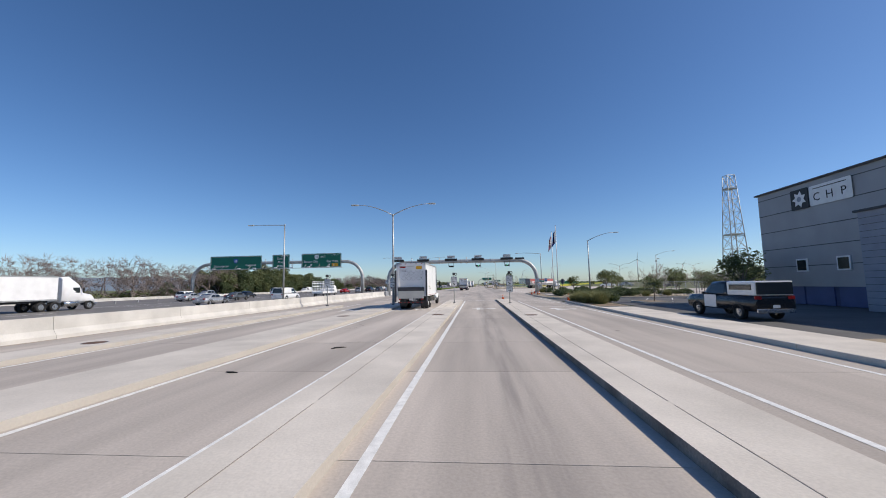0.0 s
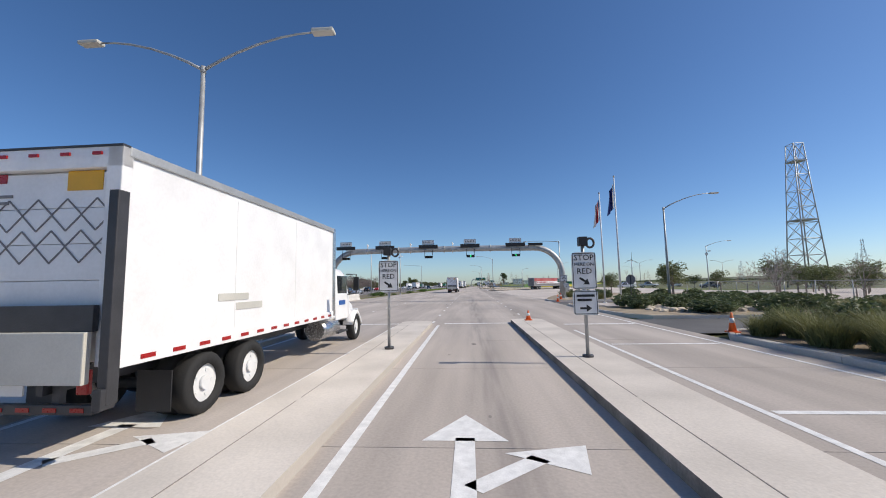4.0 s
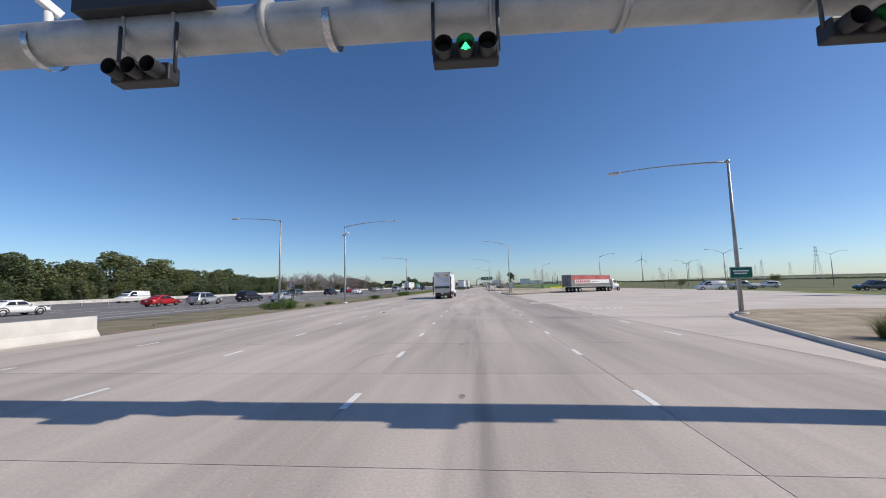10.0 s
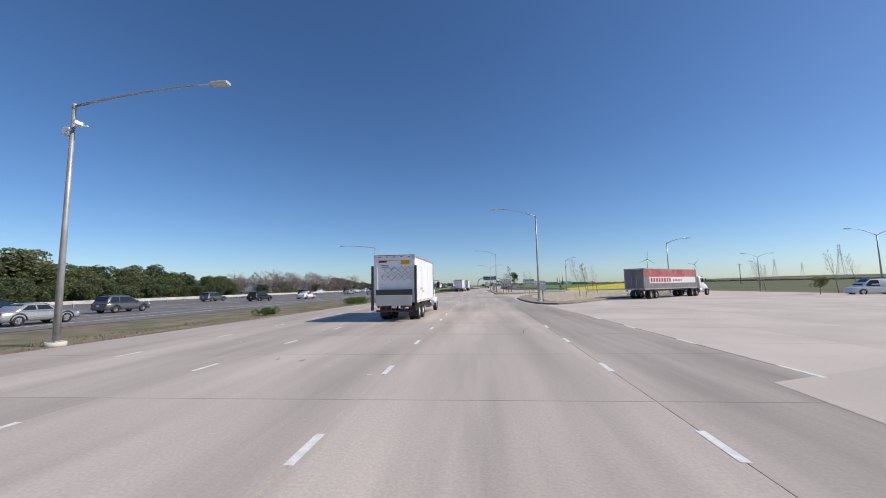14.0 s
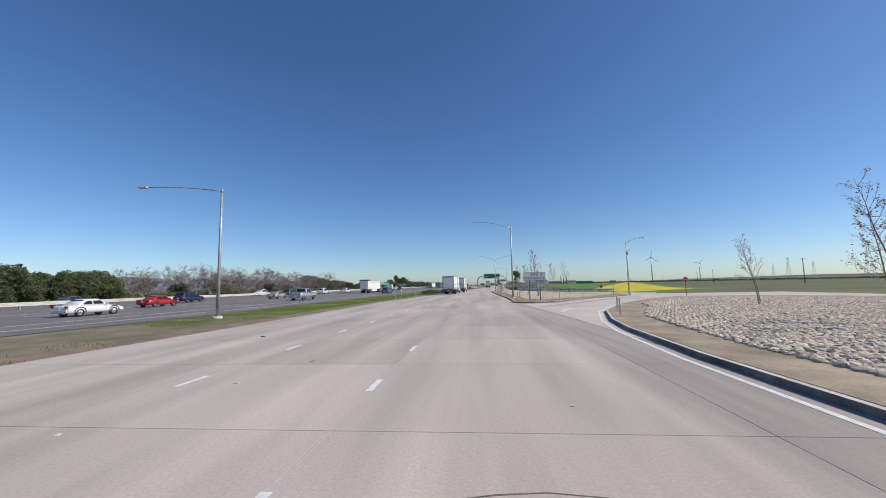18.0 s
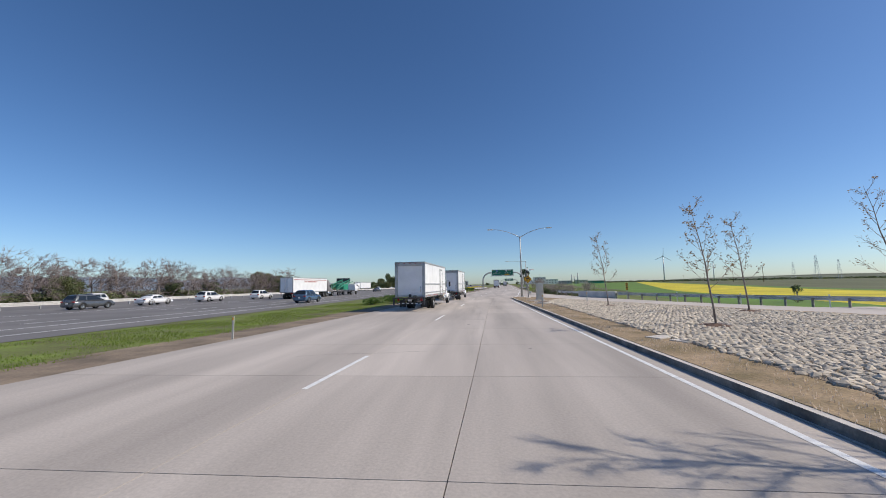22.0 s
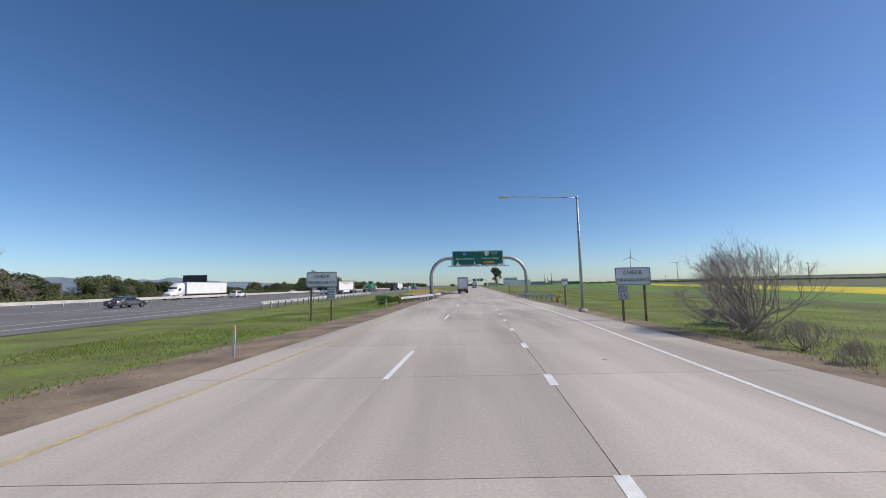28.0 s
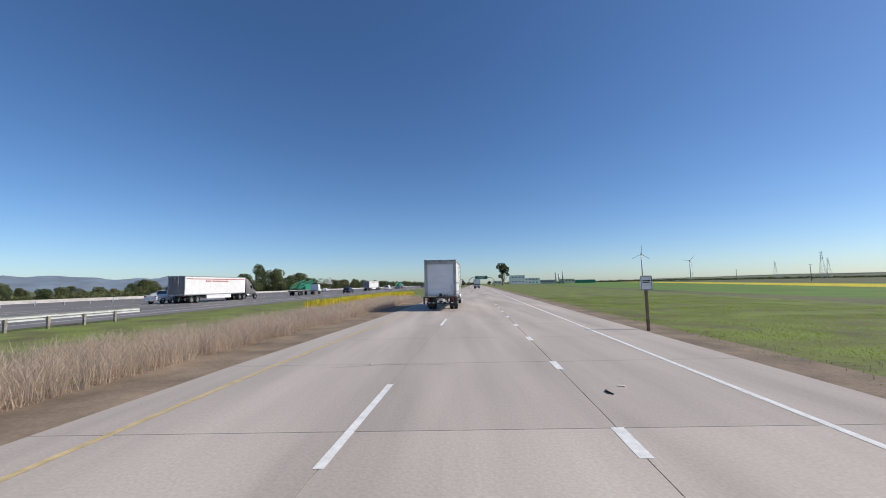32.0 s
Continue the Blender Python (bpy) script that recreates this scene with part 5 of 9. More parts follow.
# guard rails: W-beam on posts
def guard_rail(pts, label, z=0.0, side=1):
    """W-beam along pts; side 1: posts on the right of the beam, -1: on its left."""
    ob = thing("guard_rail", label, "guard rail", kind="structure")
    path = [Vector((p[0], p[1], z)) for p in pts]
    for a, b in zip(path, path[1:]):
        L = (b - a).length
        n = max(1, int(round(L / 1.9)))
        rz = -math.degrees(math.atan2((b - a).x, (b - a).y))
        for i in range(n):
            p = a + (b - a) * i / n
            bm = bmesh.new()
            box(bm, (0.1 * side, 0, 0.26), (0.13, 0.13, 0.74), bevel=0.01)
            o = part("post", bm, "rail_post", ob)
            o.matrix_world = Matrix.Translation(p) @ pose(0, 0, 0, 0, 0, rz)
        bm = bmesh.new()
        prof = [(0, 0.44), (-0.07, 0.5), (-0.07, 0.55), (0, 0.6), (-0.07, 0.65), (-0.07, 0.7), (0, 0.76), (0.012, 0.76), (-0.055, 0.695), (-0.055, 0.655), (0.012, 0.6), (-0.055, 0.545), (-0.055, 0.505), (0.012, 0.44)]
        v0 = [bm.verts.new((x * side, 0, zz)) for x, zz in prof]
        v1 = [bm.verts.new((x * side, L, zz)) for x, zz in prof]
        for k in range(len(prof)):
            j = (k + 1) % len(prof)
            bm.faces.new((v0[k], v0[j], v1[j], v1[k]))
        bmesh.ops.recalc_face_normals(bm, faces=bm.faces)
        o = part("rail", bm, "rail_steel", ob)
        o.matrix_world = Matrix.Translation(a) @ pose(0, 0, 0, 0, 0, rz)
    return ob


guard_rail([(-0.7, 329.5), (0.65, 333.6), (1.8, 338), (2.85, 343), (3.65, 347.5), (4.0, 350)], "galvanised guard rail on weathered posts beside the ramp", side=-1)
guard_rail([(17.35, 326.8), (17.05, 333), (16.75, 339), (16.65, 343), (16.7, 347)], "galvanised guard rail on wooden posts by the gantry foot")
guard_rail([(-14.25, 323), (-14.1, 336), (-14.0, 350), (-13.6, 364), (-12.8, 374)], "galvanised guard rail beside the freeway")
guard_rail([(17.8, 246.0), (19.9, 240.0), (22.4, 233.6), (25.2, 227.4), (28.2, 222.4)], "galvanised guard rail along the curving ramp")
guard_rail([(14.0, 262.6), (14.5, 258.4), (15.3, 254.4)], "short galvanised guard rail before the parapet")
pw = thing("parapet", "low plain concrete parapet beside the ramp", "parapet", kind="structure")
for y in (246.0, 248.0, 250.0, 252.0):
    bm = bmesh.new()
    box(bm, (0, 1.05, 0.36), (0.3, 2.09, 0.98), bevel=0.03)
    o = part("parapet_panel", bm, "wall", pw)
    o.matrix_world = pose(17.7 - 0.3 * (y - 246.0), y, 0, 0, 0, 16.7)
end = thing("rail_terminal", "guard rail end with yellow and black stripes", "guard rail", pose(-0.75, 329.1, -0.05))
piece("end_block", lambda bm: box(bm, (0, 0, 0.5), (0.5, 0.16, 0.62), bevel=0.03), "sign_yellow", end)
for k in range(3):
    piece("stripe", lambda bm: box(bm, (0, -0.085, 0.5), (0.62, 0.006, 0.09), pose(0, 0, 0.18 * (k - 1)) @ pose(0, 0, 0.5, 0, 35, 0) @ pose(0, 0, -0.5)), "ink", end)
piece("post", lambda bm: box(bm, (0, 0.14, 0.2), (0.16, 0.16, 0.9), bevel=0.01), "wood", end)
end2 = thing("rail_terminal", "guard rail end with a small striped plate", "guard rail", pose(17.38, 326.6, -0.05, 0, 0, 20))
piece("end_block", lambda bm: box(bm, (0, 0, 0.52), (0.42, 0.14, 0.5), bevel=0.03), "sign_yellow", end2)
for k in range(3):
    piece("stripe", lambda bm: box(bm, (0, -0.075, 0.52), (0.48, 0.006, 0.08), pose(0, 0, 0.15 * (k - 1)) @ pose(0, 0, 0.52, 0, -35, 0) @ pose(0, 0, -0.52)), "ink", end2)
piece("post", lambda bm: box(bm, (0, 0.13, 0.2), (0.16, 0.16, 0.9), bevel=0.01), "wood", end2)
om = thing("object_marker", "yellow and black striped object marker on a post", "road sign", pose(18.5, 244.6, 0))
piece("post", lambda bm: tube(bm, [(0, 0.03, -0.2), (0, 0.03, 1.7)], 0.03, 8), "steel", om)
pl = piece("sign_panel", lambda bm: box(bm, (0, 0, 1.45), (0.3, 0.02, 0.9), bevel=0.008), "sign_yellow", om)
for k in range(4):
    piece("stripe", lambda bm: box(bm, (0, -0.014, 1.12 + 0.22 * k), (0.3, 0.005, 0.09), pose(0, 0, 1.12 + 0.22 * k, 0, 25, 0) @ pose(0, 0, -1.12 - 0.22 * k)), "ink", pl)
well = thing("manhole_cover", "round iron lid in a raised concrete collar", "manhole", pose(6.75, 233.4, 0.16), "manhole covers")
piece("collar", lambda bm: tube(bm, [(0, 0, -0.1), (0, 0, 0.1), (0, 0, 0.13)], [0.66, 0.65, 0.6], 28), "kerb", well)
piece("lid", lambda bm: tube(bm, [(0, 0, 0.1), (0, 0, 0.15)], 0.46, 24), "rust", well)
piece("rim", lambda bm: tube(bm, [(0, 0, 0.1), (0, 0, 0.142)], 0.5, 24), "dark_steel", well)
for x, y, sx, sy in ((7.15, 237.7, 1.3, 0.8), (6.5, 239.6, 0.7, 1.0), (5.9, 233.4, 0.7, 0.5)):
    slab = thing("stepping_slab", "flat pale concrete slab set in the turf", "slab", pose(x, y, 0.165, 0, 0, 6), "stepping slabs")
    piece("slab", lambda bm: box(bm, (0, 0, 0), (sx, sy, 0.07), bevel=0.012), "kerb", slab)
for x, y in ((18.6, 246), (21.0, 239.0), (23.4, 233.0), (26.0, 227.5), (28.6, 223.0)):
    marker(x + 0.4, y, -0.1, 0.95, "sign_white")
for k in range(4):
    slab = thing("stepping_slab", "flat pale concrete slab set in the turf", "slab", pose(6.95 + 0.42 * k, 210.6 - 0.75 * k, 0.165, 0, 0, 30), "stepping slabs")
    piece("slab", lambda bm: box(bm, (0, 0, 0), (1.3, 0.55, 0.06), bevel=0.012), "kerb", slab)

# ---- wire fence behind the car park ----
fence = thing("wire_fence", "tall galvanised chain-link fence behind the car park", "fence", kind="structure")
for k in range(14):
    piece("post", lambda bm: tube(bm, [(28.0, 38.5 + 3 * k, -0.1), (28.0, 38.5 + 3 * k, 1.9)], 0.035, 8), "steel", fence)
piece("top_rail", lambda bm: tube(bm, [(28.0, 38.5, 1.86), (28.0, 77.5, 1.86)], 0.025, 6), "steel", fence)
def links(bm):
    for k in range(190):
        for sy in (-1, 1):
            y = 38.6 + 0.2 * k
            tube(bm, [(28.0, y + sy * 0.9, 0.05), (28.0, y - sy * 0.9, 1.84)], 0.003, 3, caps=False)
piece("wire_mesh", links, "steel", fence)

# ---- station building ----
hall = thing("station_building", "grey metal-sided station building with a dark blue base", "building")
HX, HY = 25.6, 14.0
bm = bmesh.new()
box(bm, (HX + 9, HY, 5.4), (18, 44, 8.0))
part("wall", bm, "metal_wall", hall)
bm = bmesh.new()
box(bm, (HX + 9.05, HY, 0.7), (17.7, 43.7, 1.4))
part("base_wall", bm, "blue_base", hall)
bm = bmesh.new()
box(bm, (HX + 9, HY, 9.46), (18.4, 44.4, 0.14), bevel=0.03)
part("roof", bm, "dark_steel", hall)
for z in (3.0, 4.5, 6.0, 7.5, 8.9):
    bm = bmesh.new()
    box(bm, (HX - 0.012, HY, z), (0.03, 43.9, 0.05))
    box(bm, (HX + 9, HY + 22.012, z), (17.9, 0.03, 0.05))
    part("siding_seam", bm, "dark_steel", hall)
for y in (32.0, 28.6, 22.5, 18.5):
    w = piece("window", lambda bm: box(bm, (HX - 0.03, y, 3.05), (0.1, 1.0, 1.0), bevel=0.01), "sign_white", hall, "white-framed square window")
    piece("pane", lambda bm: box(bm, (HX - 0.075, y, 3.05), (0.03, 0.8, 0.8)), "glass", w)
for y in (33.4, 30.9, 28.2):
    piece("bay_door", lambda bm: box(bm, (HX + 0.17, y, 0.95), (0.1, 2.3, 1.9), bevel=0.01), "navy_door", hall, "dark blue steel door")
wing = thing("station_building", "low blue-grey block wing of the station", "building")
piece("wall", lambda bm: box(bm, (HX - 0.6, 8, 3.0), (3.2, 34, 6.0)), "block_wall", wing)
piece("roof", lambda bm: box(bm, (HX - 0.6, 8, 6.06), (3.5, 34.3, 0.14), bevel=0.02), "dark_steel", wing)
d = piece("door", lambda bm: box(bm, (HX - 2.22, 23.2, 1.05), (0.08, 1.0, 2.1), bevel=0.01), "metal_wall", wing, "plain grey door")
piece("handle", lambda bm: box(bm, (HX - 2.29, 22.85, 1.0), (0.05, 0.12, 0.04)), "chrome", d)
for k in range(14):
    piece("block_course", lambda bm: box(bm, (HX - 2.21, 8, 0.4 + 0.4 * k), (0.02, 33.9, 0.02)), "dark_steel", wing)
badge = thing("building_sign", "white CHP sign beside a dark panel with a star", "sign", pose(HX - 0.1, 30.6, 8.2, 0, 0, -90))
panel(badge, "sign_panel", 3.3, 1.5, "sign_white", (1.6, 0, 0), None)
for k, ch in enumerate("CHP"):
    text_on(badge, ch, 0.62, "ink", (0.55 + 1.05 * k, 0, -0.15), 1.0)
bars(badge, "ink", (1.6, 0, 0.52), 2.6, 1, 0.06)
panel(badge, "badge_panel", 1.6, 1.6, "ink", (-0.95, -0.005, 0), None)
def star(bm):
    c = bm.verts.new((-0.95, -0.035, 0))
    ring = [bm.verts.new((-0.95 + (0.66 if k % 2 else 0.4) * math.cos(math.pi * k / 7), -0.03, (0.66 if k % 2 else 0.4) * math.sin(math.pi * k / 7))) for k in range(14)]
    for k in range(14):
        bm.faces.new((c, ring[k], ring[(k + 1) % 14]))
piece("star", star, "sign_white", badge)
piece("centre", lambda bm: tube(bm, [(-0.95, -0.03, 0), (-0.95, -0.045, 0)], 0.2, 14), "block_wall", badge)

# ---- vehicles (each built with its tail at y = 0, heading +y) ----
def wheel(parent, x, y, r=0.33, w=0.22, rim_mat="chrome", out=1):
    """A wheel on the side out (+1 right, -1 left)."""
    def tyre(bm):
        pts = [(-w / 2, r * 0.62), (-w / 2, r * 0.93), (-w * 0.36, r), (w * 0.36, r), (w / 2, r * 0.93), (w / 2, r * 0.62)]
        n, rings = 20, []
        for k in range(n):
            a = 2 * math.pi * k / n
            rings.append([bm.verts.new((x + px, y + pr * math.cos(a), r + pr * math.sin(a))) for px, pr in pts])
        for k in range(n):
            a, b = rings[k], rings[(k + 1) % n]
            for i in range(len(pts)):
                j = (i + 1) % len(pts)
                bm.faces.new((a[i], a[j], b[j], b[i])).smooth = True
    def rim(bm):
        face = x + out * w * 0.3
        tube(bm, [(face - out * 0.1, y, r), (face, y, r)], r * 0.63, 18)
        tube(bm, [(face, y, r), (face + out * 0.05, y, r)], r * 0.22, 10)
        for k in range(5):
            a = 2 * math.pi * k / 5
            tube(bm, [(face, y + r * 0.4 * math.cos(a), r + r * 0.4 * math.sin(a)), (face + out * 0.012, y + r * 0.4 * math.cos(a), r + r * 0.4 * math.sin(a))], r * 0.07, 6)
    o = piece("wheel", tyre, "tyre", parent)
    piece("rim", rim, rim_mat, o)


def loft(bm, sections):
    """A closed hull through sections of equal length, listed from tail to nose."""
    rings = [[bm.verts.new(p) for p in s] for s in sections]
    n = len(rings[0])
    for a, b in zip(rings, rings[1:]):
        for k in range(n):
            f = bm.faces.new((a[k], a[(k + 1) % n], b[(k + 1) % n], b[k]))
            f.smooth = True
    bm.faces.new(rings[0][::-1])
    bm.faces.new(rings[-1])
    bmesh.ops.recalc_face_normals(bm, faces=bm.faces)


def hull(y, w, z0, z1, r=0.12):
    """One cross-section: a rounded box w wide from z0 to z1."""
    h = w / 2
    return [(-h + r, y, z0), (h - r, y, z0), (h, y, z0 + r), (h + 0.02, y, (z0 + z1) / 2), (h - 0.02, y, z1 - r), (h - r, y, z1), (-h + r, y, z1), (-h + 0.02, y, z1 - r), (-h - 0.02, y, (z0 + z1) / 2), (-h, y, z0 + r)]


SHAPES = {  # length, width, belt profile (y, top), cabin profile (y, z), wheel places
    "sedan": (4.7, 1.8, ((0.0, 0.78), (0.12, 0.95), (1.0, 0.98), (3.1, 0.93), (4.2, 0.8), (4.6, 0.62), (4.7, 0.5)), ((0.75, 0.95), (1.5, 1.4), (2.5, 1.44), (3.35, 0.92)), (0.95, 3.75)),
    "suv": (4.75, 1.88, ((0.0, 0.9), (0.1, 1.02), (1.0, 1.04), (3.3, 1.02), (4.35, 0.95), (4.65, 0.75), (4.75, 0.6)), ((0.12, 1.02), (0.5, 1.66), (2.4, 1.72), (3.45, 1.0)), (0.95, 3.85)),
    "van": (5.6, 2.0, ((0.0, 0.95), (0.05, 1.1), (1.0, 1.1), (4.6, 1.1), (5.3, 0.98), (5.55, 0.75), (5.6, 0.6)), ((0.03, 1.08), (0.1, 2.0), (3.6, 2.05), (4.75, 1.08)), (1.1, 4.6)),
    "pickup": (5.7, 1.95, ((0.0, 1.1), (0.05, 1.26), (2.0, 1.26), (4.1, 1.26), (5.35, 1.2), (5.62, 1.1), (5.7, 0.85)), ((2.0, 1.24), (2.1, 1.92), (3.5, 1.96), (4.15, 1.24)), (1.15, 4.65)),
}


def car(kind, colour, label, m, canopy=False, doors=None):
    length, width, belt, cabin, axles = SHAPES[kind]
    ob = thing({"sedan": "car", "suv": "suv", "van": "van", "pickup": "pickup_truck"}[kind], label, {"sedan": "car", "suv": "car", "van": "van", "pickup": "pickup truck"}[kind], m, "traffic")
    paint = "paint_" + colour
    def body(bm):
        secs = []
        for i, (y, z) in enumerate(belt):
            taper = 0.9 if i in (0, len(belt) - 1) else 1.0
            low = 0.46 if kind == "pickup" else 0.28
            secs.append(hull(y, width * taper, low if 0 < i < len(belt) - 1 else low + 0.12, z))
        loft(bm, secs)
    piece("body", body, paint, ob)
    lo, hi = width / 2 - 0.05, width / 2 - 0.2
    (yr0, zr0), (yr1, zr1), (yf1, zf1), (yf0, zf0) = cabin
    def cabin_shell(bm):
        def section(y, z0, z1, w1):
            w0 = lo - (lo - w1) * 0.15
            return [(-lo, y, z0), (lo, y, z0), (w0, y, z0 + (z1 - z0) * 0.3), (w1, y, z1 - 0.1), (w1 - 0.13, y, z1), (-w1 + 0.13, y, z1), (-w1, y, z1 - 0.1), (-w0, y, z0 + (z1 - z0) * 0.3)]
        base = min(zr0, zf0) - 0.05
        mid = (yr1 + yf1) / 2
        loft(bm, [section(yr0, base, zr0 + 0.06, lo - 0.04), section((yr0 + yr1) / 2, base, (zr0 + zr1) / 2 + 0.07, (lo + hi) / 2), section(yr1, base, zr1, hi), section(mid, base, max(zr1, zf1) + 0.02, hi),
                  section(yf1, base, zf1, hi), section((yf0 + yf1) / 2, base, (zf0 + zf1) / 2 + 0.06, (lo + hi) / 2), section(yf0, base, zf0 + 0.05, lo - 0.04)])
    piece("cabin", cabin_shell, paint, ob)
    def pane(corners, push):
        """A thin glass plate over four corners, pushed out by push."""
        def fill(bm):
            a = [bm.verts.new(Vector(c) + Vector(push)) for c in corners]
            b = [bm.verts.new(Vector(c) - Vector(push) * 2) for c in corners]
            bm.faces.new(a)
            bm.faces.new(b[::-1])
            for k in range(4):
                bm.faces.new((a[k], b[k], b[(k + 1) % 4], a[(k + 1) % 4]))
            bmesh.ops.recalc_face_normals(bm, faces=bm.faces)
        return fill
    sill = max(zr0, zf0) + 0.06
    head = min(zr1, zf1) - 0.1
    def slope(z, front):
        if front:
            return yf0 + (yf1 - yf0) * (z - zf0) / (zf1 - zf0)
        return yr0 + (yr1 - yr0) * (z - zr0) / (zr1 - zr0)
    split = yr1 + (yf1 - yr1) * (0.45 if kind in ("sedan", "suv") else 0.1)
    for sx in (-1, 1):
        xs, xh = sx * (lo - 0.005), sx * (hi + 0.012)
        back = (slope(sill, False) + 0.28, slope(head, False) + 0.2)
        spans = [(split + 0.05, split + 0.05, slope(head, True) - 0.1, slope(sill, True) - 0.3)]
        if kind in ("sedan", "suv"):
            spans.append((back[0], back[1], split - 0.04, split - 0.04))
        if kind == "van":
            spans = [(slope(head, True) - 1.0, slope(head, True) - 0.9, slope(head, True) - 0.1, slope(sill, True) - 0.3)]
        for y0, y1, y2, y3 in spans:
            piece("side_window", pane([(xs, y0, sill), (xh, y1, head), (xh, y2, head), (xs, y3, sill)], (sx * 0.014, 0, 0)), "glass", ob)
    for front in (True, False):
        zb, zt = (zf0 if front else zr0) + 0.12, (zf1 if front else zr1) - 0.06
        wb, wt = lo - 0.16, hi - 0.1
        if front or kind != "pickup" or not canopy:
            piece("windscreen" if front else "rear_window", pane([(-wb, slope(zb, front), zb + 0.02), (wb, slope(zb, front), zb + 0.02), (wt, slope(zt, front), zt + 0.02), (-wt, slope(zt, front), zt + 0.02)], (0, 0.02 if front else -0.02, 0.02)), "glass", ob)
    if kind == "pickup" and not canopy:
        piece("bed", lambda bm: box(bm, (0, 1.05, 1.07), (width - 0.3, 1.7, 0.06)), "black", ob)
    if canopy:
        piece("canopy", lambda bm: box(bm, (0, 1.02, 1.6), (width - 0.14, 2.04, 0.72), bevel=0.08), "paint_white", ob, "white canopy over the bed")
        piece("rear_hatch", lambda bm: box(bm, (0, -0.02, 1.6), (width - 0.26, 0.06, 0.6), bevel=0.03), "glass", ob, "dark glass rear hatch")
        for sx in (-1, 1):
            piece("canopy_window", lambda bm: box(bm, (sx * (width / 2 - 0.07), 1.02, 1.66), (0.05, 1.6, 0.28), bevel=0.02), "glass", ob)
    if doors:
        for sx in (-1, 1):
            piece("door", lambda bm: box(bm, (sx * (width / 2 + 0.005), cabin[2][0] - 0.1, 0.88), (0.03, 1.05, 0.7), bevel=0.01), "paint_" + doors, ob, "white front door")
    for y in axles:
        for sx in (-1, 1):
            wheel(ob, sx * (width / 2 - 0.1), y, {"sedan": 0.34, "pickup": 0.42}.get(kind, 0.38), 0.24, out=sx)
            piece("wheel_arch", lambda bm: tube(bm, [(sx * (width / 2 + 0.02), y + 0.44 * math.cos(a), 0.36 + 0.44 * math.sin(a)) for a in [math.pi * k / 8 for k in range(9)]], 0.04, 6), "black", ob)
    for sx in (-1, 1):
        piece("tail_light", lambda bm: box(bm, (sx * (width / 2 - 0.2), 0.03, belt[1][1] - 0.12), (0.3, 0.1, 0.16), bevel=0.02), "lamp_red", ob)
        piece("headlight", lambda bm: box(bm, (sx * (width / 2 - 0.28), length - 0.12, belt[-2][1] + 0.02), (0.36, 0.14, 0.13), bevel=0.03), "lamp_clear", ob)
        piece("mirror", lambda bm: box(bm, (sx * (width / 2 + 0.1), cabin[3][0] - 0.35, cabin[3][1] + 0.08), (0.2, 0.1, 0.14), bevel=0.03), paint, ob)
    piece("bumper", lambda bm: box(bm, (0, 0.0, 0.5), (width * 0.9, 0.12, 0.22), bevel=0.04), "chrome" if kind == "pickup" else paint, ob)
    piece("number_plate", lambda bm: box(bm, (0, -0.06, 0.72), (0.32, 0.02, 0.15)), "sign_white", ob)
    return ob


